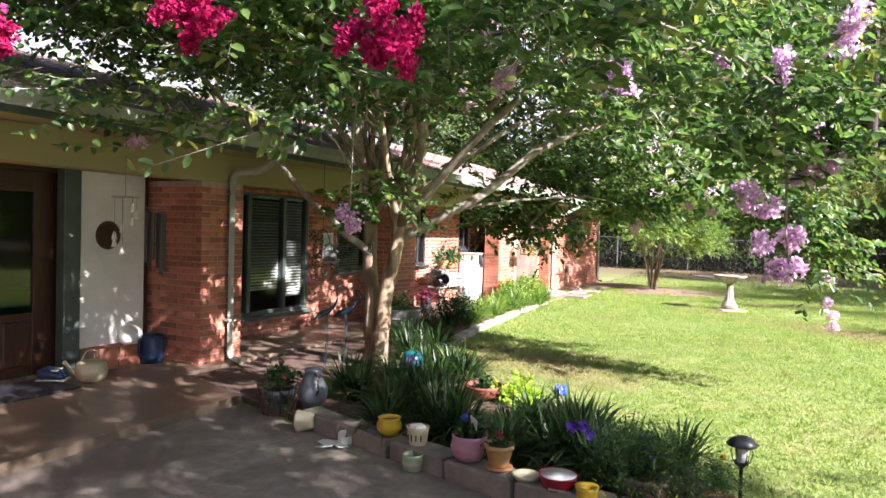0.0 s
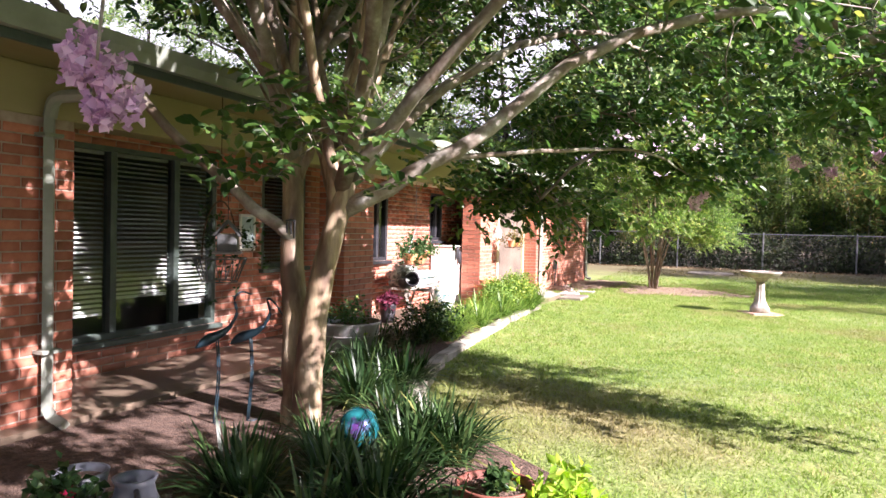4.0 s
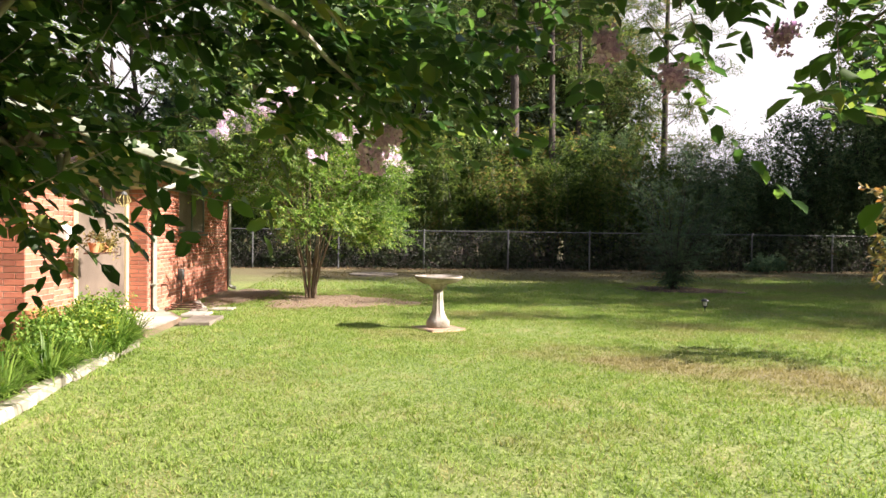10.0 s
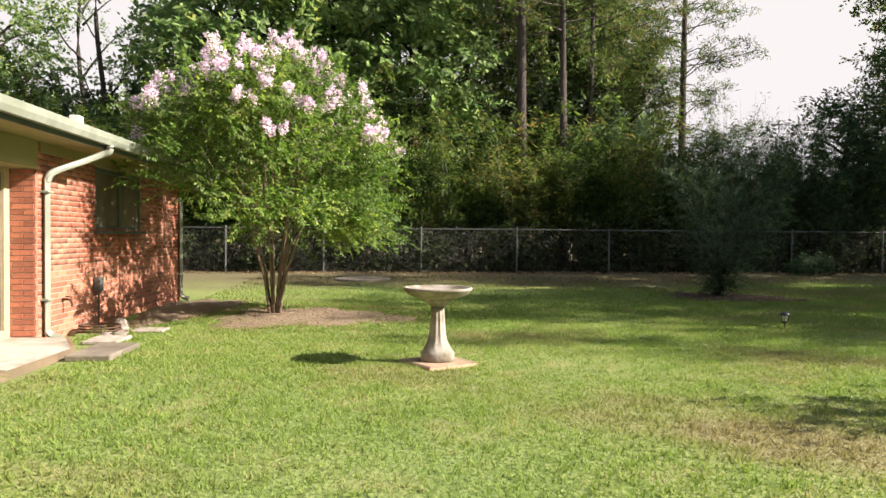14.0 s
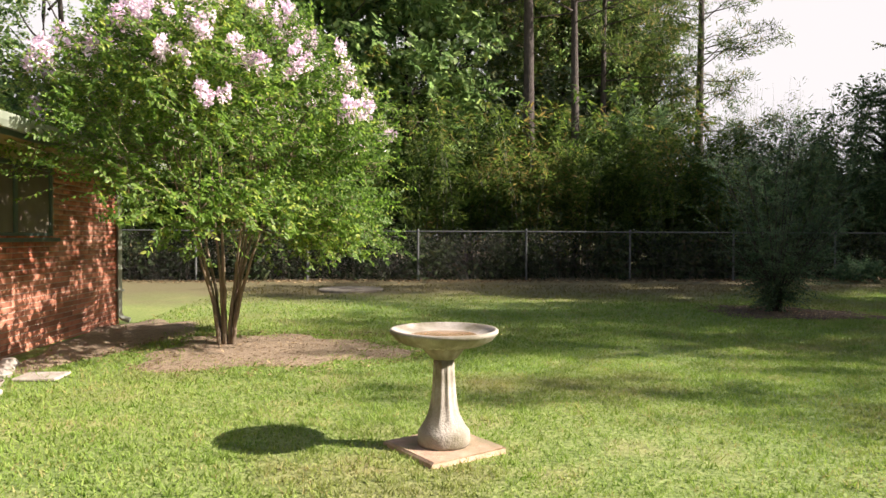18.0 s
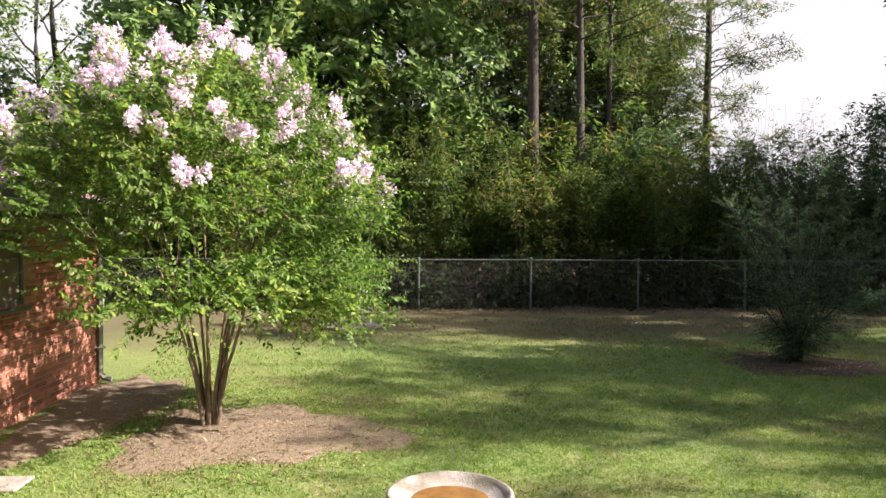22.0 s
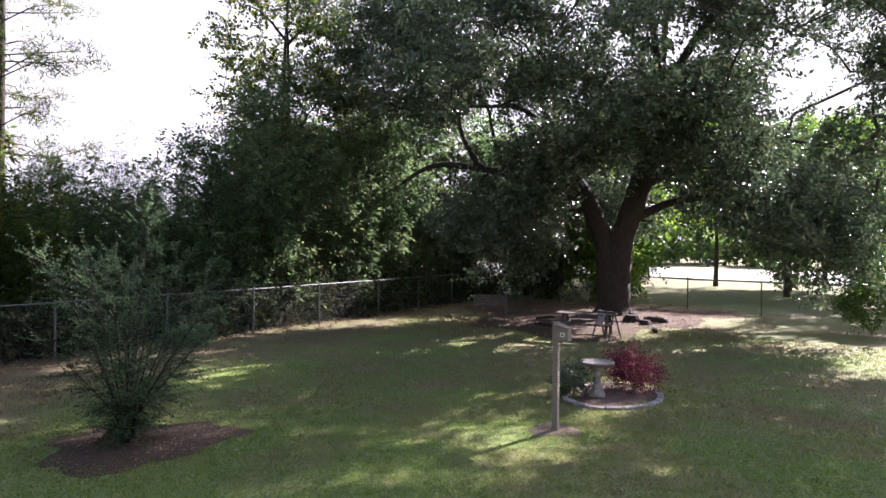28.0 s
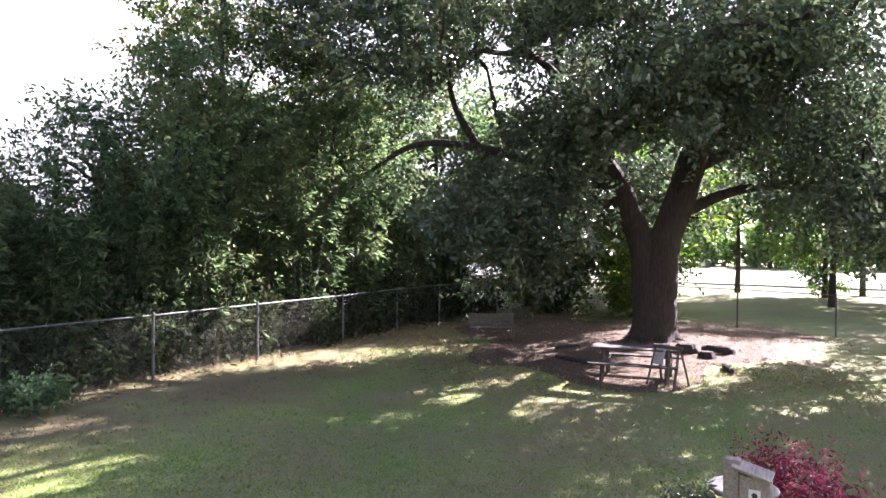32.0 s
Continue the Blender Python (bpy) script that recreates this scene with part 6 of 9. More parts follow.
# ---------- the thicket behind the fence ----------
def thicket(label, spots, seed, hmin, hmax, leaf, per, mat, width=0.2, lean=0.35, name="bamboo_thicket", culm_r=0.01, low=0.12):
    """Upright culms with leafy side shoots, as one stand."""
    rng = np.random.default_rng(seed)
    n = len(spots)
    wave = 0.5 + 0.3 * np.sin(0.9 * spots[:, 0] + seed) + 0.25 * np.sin(2.3 * spots[:, 0] + 1.7 * seed) + 0.2 * np.sin(5.1 * spots[:, 0])
    h = (hmin + (hmax - hmin) * np.clip(0.6 * rng.uniform(0, 1, n) + 0.55 * wave, 0, 1.35))[:, None]
    base = np.concatenate([spots, ground_z(spots[:, :1], spots[:, 1:])], 1)
    off = rng.normal(size=(n, 2)) * lean
    top = base + np.concatenate([off, h], 1)
    mid = base + np.concatenate([off * 0.25, h * 0.6], 1)
    stand = thing(name, Matrix(), label, "thicket", kind="stuff")
    v1, f1 = sticks_mesh(base, mid, culm_r, culm_r * 0.8)
    v2, f2 = sticks_mesh(mid, top, culm_r * 0.8, culm_r * 0.2)
    tagged(np_object("culms", np.concatenate([v1, v2]), np.concatenate([f1, f2 + len(v1)]), M["culm"], stand), kind="stuff")
    tufts = max(3, per // 12)
    t = rng.uniform(low, 1.0, (n * tufts, 1)) ** 0.85
    b, m, e = (np.repeat(q, tufts, 0) for q in (base, mid, top))
    at = np.where(t < 0.6, b + (m - b) * t / 0.6, m + (e - m) * (t - 0.6) / 0.4)
    out = unit(rng.normal(size=at.shape) * np.array([1, 1, 0.3]))
    at = at + out * rng.uniform(0.05, 0.6, (len(at), 1)) * (1.2 - t)
    at, out = np.repeat(at, 13, 0), np.repeat(out, 13, 0)
    at = at + rng.normal(size=at.shape) * np.array([0.13, 0.13, 0.17])
    way = out * 0.7 + rng.normal(size=at.shape) * 0.5 - np.array([0, 0, 0.25])
    ll = leaf * rng.uniform(0.6, 1.3, len(at))
    v, f = leaves_mesh(at, way, ll, ll * width, rng)
    tagged(np_object("leaves", v, f, mat, stand), kind="stuff")


def spread(n, seed, x0, x1, y0, y1):
    r = np.random.default_rng(seed)
    return np.stack([r.uniform(x0, x1, n), r.uniform(y0, y1, n)], 1)


def plumes(label, spots, seed, heights, leaf, tufts, mat, width=0.2, name="bamboo_thicket", low=0.2, full=0.5):
    """Arching feathery shoots: each carries whorls of drooping leaves that narrow to its tip."""
    rng = np.random.default_rng(seed)
    n = len(spots)
    h = (heights(spots[:, 0]) * rng.uniform(0.62, 1.12, n))[:, None]
    base = np.concatenate([spots, ground_z(spots[:, :1], spots[:, 1:])], 1)
    off = rng.normal(size=(n, 2)) * 0.11 * h

    def spot(t, k=1):
        b, o, hh = (np.repeat(q, k, 0) for q in (base, off, h))
        return b + np.concatenate([o * t ** 2.2, hh * (t - 0.06 * t ** 4)], 1)

    stand = thing(name, Matrix(), label, "thicket", kind="stuff")
    vs, fs, c = [], [], 0
    for a, b in ((0.0, 0.45), (0.45, 0.8), (0.8, 1.0)):
        v, f = sticks_mesh(spot(np.full((n, 1), a)), spot(np.full((n, 1), b)), 0.016 * (1.1 - a), 0.016 * (1.1 - b))
        vs.append(v)
        fs.append(f + c)
        c += len(v)
    tagged(np_object("culms", np.concatenate(vs), np.concatenate(fs), M["culm"], stand), kind="stuff")
    t = low + (1 - low) * rng.uniform(0, 1, (n * tufts, 1)) ** 0.9
    ang = rng.uniform(0, 2 * math.pi, (n * tufts, 1))
    out = np.concatenate([np.cos(ang), np.sin(ang), np.zeros_like(ang)], 1)
    reach = (full * np.repeat(h, tufts, 0) / 5 * (1.02 - t) ** 0.7 + 0.05) * rng.uniform(0.25, 1.0, t.shape)
    at = spot(t, tufts) + out * reach + np.array([0, 0, 1]) * reach * 0.25
    at, out = np.repeat(at, 11, 0), np.repeat(out, 11, 0)
    at = at + rng.normal(size=at.shape) * np.array([0.1, 0.1, 0.09])
    way = out * 0.75 + rng.normal(size=at.shape) * 0.4 - np.array([0, 0, 0.3])
    ll = leaf * rng.uniform(0.6, 1.3, len(at))
    v, f = leaves_mesh(at, way, ll, ll * width, rng, 0.15, SKYWARD + rng.normal(size=at.shape) * 0.6)
    tagged(np_object("leaves", v, f, mat, stand), kind="stuff")


def tussocks(n, seed, x0, x1, y0, y1, group=5, wide=0.35):
    """Spots in loose groups, as shoots rise from one root."""
    r = np.random.default_rng(seed)
    c = np.stack([r.uniform(x0, x1, n // group), r.uniform(y0, y1, n // group)], 1)
    return np.repeat(c, group, 0) + r.normal(size=(n // group * group, 2)) * wide * np.array([1, 0.6])


M["dark_frond"] = leafy("shaded_frond", (0.036, 0.066, 0.03), (0.08, 0.124, 0.056), (0.14, 0.185, 0.085), 0.5, 0.5, (0.1, 0.1, 0.045), 0.5, 0.15)
plumes("feathery green bamboo shoots behind the chain-link fence", tussocks(340, 1, -16, 10, 32.6, 35.2), 51, lambda x: 4.9 + 0.7 * np.sin(1.1 * x) + 0.5 * np.sin(2.7 * x + 1), 0.2, 28, M["bamboo_leaf"], 0.22)
plumes("taller dark bamboo at the back of the thicket", tussocks(240, 3, -16, 12, 35.5, 39), 53, lambda x: 6.3 + 0.8 * np.sin(0.8 * x + 2), 0.32, 24, M["bamboo_leaf"], 0.24, full=0.7)
plumes("dark feathery shrubs at the shaded corner of the fence", tussocks(300, 2, 9.5, 34, 32.7, 36), 52, lambda x: 5.0 + 0.16 * np.clip(x - 12, 0, 10) + 0.6 * np.sin(1.3 * x), 0.22, 28, M["dark_frond"], 0.26, "shrub_row", 0.08, 0.65)
plumes("fine brushwood above the bamboo by the fence corner", tussocks(130, 7, 6.5, 15.5, 36, 38.5), 50, lambda x: 6.1 - 0.1 * np.clip(x - 9, 0, 8) + 0.4 * np.sin(1.9 * x), 0.15, 44, M["dark_frond"], 0.2, "brushwood", 0.3, 0.75)
thicket("low undergrowth along the fence, its shade put into the leaf colour", spread(500, 4, -16, 34, 32.2, 33.4), 54, 0.6, 1.9, 0.2, 80, M["under_leaf"], 0.4, 0.2, "undergrowth", 0.008, 0.02)
# rows added behind the thicket to keep sky light from coming through
thicket("wood added behind the thicket as a dark backing", spread(420, 6, -20, 9, 40, 47), 56, 5.5, 9.0, 0.34, 170, M["oak_leaf"], 0.4, 0.6, "wood_backing", 0.03)
thicket("low wood added behind the fence corner as a dark backing", spread(320, 10, 8, 37, 38, 43), 57, 2.6, 4.6, 0.34, 150, M["under_leaf"], 0.4, 0.5, "wood_backing", 0.03, 0.02)
thicket("thin bare-topped shoots above the thicket", spread(110, 5, 11, 19, 34, 37), 55, 4.6, 6.8, 0.14, 16, M["bamboo_leaf"], 0.15, 0.15)


# ---------- woodland ----------
def pine(x, y, high, r, first, seed, n=46):
    """A tall pine: straight trunk, bare below, whorled limbs with needle tufts above."""
    rng = np.random.default_rng(seed)
    z0 = float(ground_z(x, y))
    n = 62
    tree = thing("pine_tree", Matrix(), "tall straight pine with a bare trunk and high limbs", "tree", "pines behind the fence")
    dx, dy = rng.normal(size=2) * 0.25
    limb([(x, y, z0 - 0.2), (x + dx * 0.3, y + dy * 0.3, z0 + high * 0.33), (x + dx * 0.7, y + dy * 0.7, z0 + high * 0.66), (x + dx, y + dy, z0 + high)], r, r * 0.25, M["pine_bark"], tree, seed, 12, "trunk")
    a, b, cl = [], [], []
    for k in range(n):
        t = first + (1 - first) * (k + rng.uniform(0, 1)) / n
        ang = rng.uniform(0, 2 * math.pi)
        ln = (1.2 + 3.4 * (1 - t) ** 0.6) * rng.uniform(0.5, 1.1)
        s = np.array([x + dx * t, y + dy * t, z0 + high * t])
        m = s + np.array([math.cos(ang) * ln * 0.5, math.sin(ang) * ln * 0.5, rng.uniform(-0.1, 0.5)])
        e = s + np.array([math.cos(ang) * ln, math.sin(ang) * ln, rng.uniform(-0.3, 0.8)])
        a += [s, m]
        b += [m, e]
        for q in range(7):
            cl.append(m + (e - m) * (q / 6) + rng.normal(size=3) * 0.22)
    a, b = np.array(a), np.array(b)
    v, f = sticks_mesh(a, b, np.tile([0.04, 0.026], len(a) // 2), np.tile([0.026, 0.01], len(a) // 2))
    tagged(np_object("branch_mass", v, f, M["pine_bark"], tree), kind="stuff")
    cl = np.array(cl)
    c = np.repeat(cl, 34, 0)
    way = rng.normal(size=c.shape) + np.array([0, 0, 0.3])
    ll = 0.3 * rng.uniform(0.6, 1.2, len(c))
    v, f = leaves_mesh(c + rng.normal(size=c.shape) * np.array([0.16, 0.16, 0.08]), way, ll, 0.036, rng, 0.1)
    np_object("crown", v, f, M["pine_leaf"], tree)


for i, (x, y, hgt, r, first) in enumerate(((3.78, 36.5, 21, 0.27, 0.45), (5.42, 36.3, 20, 0.19, 0.44), (7.5, 40, 20, 0.16, 0.36), (5.75, 42, 21, 0.17, 0.4), (13.42, 44, 20, 0.26, 0.3), (8.6, 46, 23, 0.22, 0.34), (1.6, 44, 22, 0.22, 0.38), (11.2, 47, 21, 0.2, 0.34), (-2, 46, 22, 0.25, 0.4))):
    pine(x, y, hgt, r, first, 400 + i)


def broadleaf(x, y, high, R, seed, n=150, leaf=0.22, mat=None, first=0.3, label="tall leafy broadleaf tree behind the fence", per=9, twigs=8, width=0.6):
    rng = np.random.default_rng(seed)
    z0 = float(ground_z(x, y))
    tree = thing("broadleaf_tree", Matrix(), label, "tree", "woodland trees")
    trunk = limb([(x, y, z0 - 0.2), (x + 0.2, y, z0 + high * 0.3), (x - 0.1, y + 0.2, z0 + high * 0.6), (x, y, z0 + high * 0.92)], 0.2, 0.05, M["bark"], tree, seed, 8, "trunk")
    lines = [np.array(trunk)]
    for k in range(7):
        a = 2 * math.pi * k / 7 + rng.uniform(-0.3, 0.3)
        t = rng.uniform(0.35, 0.75)
        lines.append(np.array(limb([(x, y, z0 + high * t), (x + R * 0.45 * math.cos(a), y + R * 0.45 * math.sin(a), z0 + high * (t + 0.1)), (x + R * 0.85 * math.cos(a), y + R * 0.85 * math.sin(a), z0 + high * (t + 0.14))], 0.08, 0.02, M["bark"], tree, seed * 10 + k, 6)))
    cl = []
    for _ in range(n):
        t = rng.uniform(first, 1.0)
        q = R * math.sqrt(max(0.05, 1 - ((t - 0.62) / 0.42) ** 2)) * math.sqrt(rng.uniform(0.1, 1))
        a = rng.uniform(0, 2 * math.pi)
        cl.append((x + q * math.cos(a), y + q * math.sin(a), z0 + high * t))
    cl = np.array(cl)
    crown("crown", tree, cl, (x, y, z0 + high * 0.5), rng, mat or M["tree_leaf"], lines, 0.02, M["bark"], twigs=twigs, per=per, twig=0.8, leaf=leaf, width=width, spread=0.35, out=0.6, face=0.55, level=0.6, sticks=0.2)


for i, (x, y, hgt, R, n) in enumerate(((-7.0, 37, 13, 3.4, 190), (-3.6, 38, 14, 3.6, 200), (-0.4, 38.5, 12, 3.0, 170), (-10.5, 42, 11, 3.0, 90), (2.5, 44, 16, 3.5, 260), (7.0, 44, 15, 3.4, 260), (9.5, 47, 13, 3.4, 220), (-6, 46, 17, 4, 220), (-17.8, 38.5, 18, 3.4, 240), (-21.5, 40, 19, 3.6, 220), (-26, 41, 20, 4, 220), (-31, 42, 20, 4, 220), (-37, 43, 20, 4.4, 220), (-44, 44, 21, 4.6, 200))):
    broadleaf(x, y, hgt, R, 500 + i, n, 0.3 if i < 3 else 0.22)
# the trees at y 12 to 20 are added to shade the far lawn
for i, (x, y, hgt, R, n) in enumerate(((22.4, 37.4, 16, 3.4, 100), (28, 36.5, 10, 3.2, 240), (32, 34.5, 10, 3.4, 260), (36, 32, 9, 3.6, 260), (39, 27.5, 7, 3.2, 200), (34, 29.8, 8, 2.8, 240), (34.6, 26.6, 6.5, 2.2, 180), (23.3, 36.8, 7.5, 2.6, 220), (26, 41, 9, 3.0, 220), (31, 40, 9, 3.6, 220), (21.5, 38.5, 5.5, 2.2, 130), (47.5, 15.5, 8, 3.6, 150), (53, 20, 9, 4, 160), (42, 12.5, 10, 4.3, 260), (46, 19.5, 10, 4, 220), (44, 33, 8, 3.4, 160))):
    broadleaf(x, y, hgt, R, 530 + i, n * 2 if i == 0 else n, 0.2 if i == 0 else 0.22, mat=M["pine_leaf"] if i == 0 else M["crape_leaf"] if i > 10 else M["dark_frond"] if i not in (4, 6) else M["crape_leaf_b"], first=0.42 if i == 0 or x in (46, 42) else 0.08, label="leafy tree at the shaded corner of the yard")
for i, (x, y, hgt, R) in enumerate(((16.4, 35.2, 6.6, 1.7), (18.3, 34.6, 8.2, 1.9), (20.4, 35.4, 9.6, 2.2), (24.6, 34.4, 8.0, 2.2))):
    broadleaf(x, y, hgt, R, 590 + i, 150, 0.18, M["dark_frond"], 0.06, "dark leafy evergreen tree at the shaded fence corner", 10, 8, 0.4)
# tall trees set here for the shade they throw on the far lawn
for i, (x, y, hgt, R, n) in enumerate(((54, 25, 12, 4.6, 240), (56, 33.5, 12, 5.0, 240), (50, 31, 11, 4.0, 200), (56, 18, 12, 4.6, 200))):
    broadleaf(x, y, hgt, R, 545 + i, n, 0.26, M["crape_leaf_b"], 0.4, "tall sunlit tree beyond the side fence")
for i, (x, y, hgt, R, n) in enumerate(((120, 20, 14, 9, 200), (122, 40, 16, 9, 200), (125, 0, 14, 9, 200), (128, 60, 15, 9, 200), (130, 80, 15, 9, 150), (60, 42, 9, 5, 150))):
    broadleaf(x, y, hgt, R, 560 + i, n, 0.7 if x > 100 else 0.4, label="hazy tree across the road", first=0.1, per=7, twigs=7)

for i, (x, y, hgt, R, n) in enumerate(((9.6, 43, 13, 2.2, 170), (6.6, 44, 14, 2.6, 190), (4.0, 42.5, 14, 2.6, 180), (9.8, 44, 16, 3.0, 190))):
    broadleaf(x, y, hgt, R, 580 + i, n, 0.3, M["pine_leaf"], 0.25, "feathery green tree among the pines", 12, 8, 0.16)

# unseen trees added to hold back the low sky light behind the driveway
for i, (x, y, hgt, R) in enumerate(((-22, -14, 11, 4.2), (-16, -17, 12, 4.4), (-10, -19, 11, 4.2), (-4, -20, 12, 4.6), (2, -20, 11, 4.2), (8, -21, 12, 4.4), (14, -20, 11, 4.2), (20, -21, 12, 4.4))):
    broadleaf(x, y, hgt, R, 700 + i, 170, 0.34, M["crape_leaf"], 0.06, "unseen leafy tree added behind the driveway to block low sky light", 8, 7)

# bare-limbed trees beyond the house end
for i, (x, y, hgt) in enumerate(((-13.5, 40, 15), (-11.2, 41, 16), (-15.5, 43, 14), (-9.3, 44, 15))):
    rng = np.random.default_rng(600 + i)
    tree = thing("bare_tree", Matrix(), "dark bare-limbed tree against the sky", "tree", "woodland trees")
    limb([(x, y, 0), (x + 0.3, y, hgt * 0.35), (x - 0.2, y, hgt * 0.7), (x, y, hgt)], 0.19, 0.05, M["bark"], tree, 610 + i, 8, "trunk")
    for k in range(11):
        a, t = rng.uniform(0, 2 * math.pi), rng.uniform(0.3, 0.9)
        ln = rng.uniform(1.5, 3.2)
        p = np.array([x, y, hgt * t])
        d = np.array([math.cos(a), math.sin(a) * 0.6, 0.7])
        limb([p, p + d * ln * 0.5 + rng.normal(size=3) * 0.2, p + d * ln + np.array([0, 0, 0.6])], 0.06, 0.012, M["bark"], tree, 620 + 20 * i + k, 6)
    cl = np.array([(x + rng.normal() * 2.0, y + rng.normal() * 1.5, rng.uniform(hgt * 0.25, hgt)) for _ in range(26)])
    crown("crown", tree, cl, (x, y, hgt * 0.6), rng, M["tree_leaf"], None, bark=M["bark"], twigs=6, per=7, twig=0.7, leaf=0.16, spread=0.3)
thicket("leafy shrubs beyond the end of the house", spread(160, 8, -16, -6, 36, 39), 58, 4.0, 6.5, 0.3, 60, M["tree_leaf"], 0.4, 0.5, "shrub_row")
thicket("green shrubs along the far side of the road", spread(420, 9, 104, 112, -30, 90), 59, 2.5, 6.5, 0.9, 96, M["tree_leaf"], 0.5, 0.8, "shrub_row", 0.05)

# ---------- plants in the beds ----------
def strap_clump(seed, n=70, length=0.45, width=0.016, mat=None, arch=0.92):
    """A clump of arching strap leaves; gives its mesh."""
    r = np.random.default_rng(seed)
    ang = r.uniform(0, 2 * math.pi, n)
    tilt = r.uniform(0.2, 1.05, n)
    ln = length * r.uniform(0.6, 1.25, n)
    out = np.stack([np.cos(ang), np.sin(ang)], 1)
    side = np.stack([-np.sin(ang), np.cos(ang), np.zeros(n)], 1)
    base = np.concatenate([out * r.uniform(0, 0.09, (n, 1)), np.zeros((n, 1))], 1)
    rows = []
    for k, w in ((0.0, 0.7), (0.35, 1.0), (0.7, 0.85), (1.0, 0.1)):
        reach = ln * tilt * (k ** 1.2) * arch * 1.15
        rise = ln * (k - 0.78 * tilt * k * k * arch * 1.2)
        c = base + np.concatenate([out * reach[:, None], np.maximum(rise, 0.01 + 0.02 * k)[:, None]], 1)
        rows += [c - side * width * w / 2, c + side * width * w / 2]
    v = np.stack(rows, 1).reshape(-1, 3)
    o = np.arange(n)[:, None] * 8
    f = np.stack([o + np.array(q) for q in ([0, 1, 3, 2], [2, 3, 5, 4], [4, 5, 7, 6])], 1).reshape(-1, 4)
    return v, f


def clump_set(label, group, mat, spots, seed, length, width, n=70, high=0.1):
    protos = []
    rr = random.Random(seed)
    for i, (x, y) in enumerate(spots):
        m = pose(x, y, high, 0, 0, rr.uniform(0, 360)) @ Matrix.Scale(rr.uniform(0.8, 1.2), 4)
        if i < 5:
            v, f = strap_clump(seed * 10 + i, n, length, width)
            ob = np_object("strap_leaf_plant", v, f, mat)
            protos.append(tagged(ob, label, "plant", group))
        else:
            p = protos[i % 5]
            ob = p.copy()
            scene.collection.objects.link(ob)
        ob.matrix_basis = m


rr = random.Random(8)
front = [(-0.5, 4.75), (-0.75, 4.6), (-0.95, 4.35)]
for k in range(78):
    t = rr.uniform(0, 1)
    x = -3.6 + 3.3 * t
    lo, hi = 4.75 - 0.75 * t, 7.1 - 2.5 * t
    y = lo + (hi - lo) * rr.uniform(0, 1) ** 0.9
    if math.hypot(x + 4.02, y - 6.75) > 0.35 and not (x < -2.9 and y < 5.2) and math.hypot(x + 0.11, y - 4.3) > 0.5 and not (abs(x + 0.386 * y) < 0.22 and 5.1 < y < 6.3) and math.hypot(x + 2.35, y - 5.9) > 0.28 and math.hypot(x + 3.25, y - 6.15) > 0.2:
        front.append((x, y))
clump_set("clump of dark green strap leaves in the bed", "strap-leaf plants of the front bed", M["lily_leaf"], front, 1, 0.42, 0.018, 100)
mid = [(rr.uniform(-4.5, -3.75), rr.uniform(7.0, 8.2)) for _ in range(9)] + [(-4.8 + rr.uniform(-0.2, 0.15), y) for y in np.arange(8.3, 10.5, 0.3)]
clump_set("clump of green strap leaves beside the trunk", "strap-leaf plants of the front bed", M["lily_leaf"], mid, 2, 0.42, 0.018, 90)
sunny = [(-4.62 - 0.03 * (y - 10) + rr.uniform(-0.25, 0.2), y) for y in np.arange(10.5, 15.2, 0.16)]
clump_set("sunlit light green strap leaves along the patio edge", "strap-leaf plants along the patio", M["lily_sunlit"], sunny, 3, 0.42, 0.016, 120)


def bushy(name, x, y, z, R, hgt, mat, label, seed, n=60, leaf=0.05, width=0.5, twig=0.2, twigs=6, per=9, stems=6, category="shrub", out=1.0, droop=0.2):
    r = np.random.default_rng(seed)
    sh = thing(name, Matrix(), label, category)
    for k in range(stems):
        a = 2 * math.pi * k / stems
        part("stem", tube([(x, y, z - 0.02), (x + R * 0.25 * math.cos(a), y + R * 0.25 * math.sin(a), z + hgt * 0.4), (x + R * 0.6 * math.cos(a), y + R * 0.6 * math.sin(a), z + hgt * 0.75)], [0.012, 0.008, 0.004], 5), M["twig"], sh)
    d = unit(r.normal(size=(n, 3))) * r.uniform(0.3, 1, (n, 1)) ** 0.5
    cl = np.array([x, y, z + hgt * 0.52]) + d * np.array([R * 0.8, R * 0.8, hgt * 0.42])
    lv, lf, tv, tf = foliage(cl, np.array([x, y, z]), r, twigs=twigs, per=per, twig=twig, leaf=leaf, width=width, droop=droop, spread=0.05, out=out)
    keep = (lv.reshape(-1, 4, 3)[:, :, 2].min(1) > z)
    lv = lv.reshape(-1, 4, 3)[keep].reshape(-1, 3)
    np_object("foliage", lv, lf[: 2 * keep.sum()], mat, sh)
    return sh


bushy("shrub", -4.9, 14.2, 0.1, 0.4, 0.5, M["lily_sunlit"], "sunlit bushy green shrub by the brick pier", 71, 70)
bushy("shrub", -5.0, 15.0, 0.1, 0.38, 0.5, M["lily_sunlit"], "sunlit bushy green shrub by the screened door", 72, 55)
bushy("shrub", -4.85, 13.3, 0.1, 0.32, 0.38, M["lily_sunlit"], "low sunlit green shrub on the patio edge", 73, 45)
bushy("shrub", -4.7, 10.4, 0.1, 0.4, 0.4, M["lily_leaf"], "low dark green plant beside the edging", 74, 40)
bushy("lime_plant", -2.08, 5.98, 0.05, 0.17, 0.15, M["lime_leaf"], "bright lime-green trailing plant at the lawn's edge", 75, 34, 0.06, 0.6, 0.1, 5, 7, 5, "plant", droop=0.5)
bushy("burgundy_shrub", 13.95, 19.25, 0.05, 0.5, 0.7, M["loropetalum"], "burgundy-leaved shrub in the small bed", 76, 46, 0.075, 0.34, 0.52, 6, 12, 8)
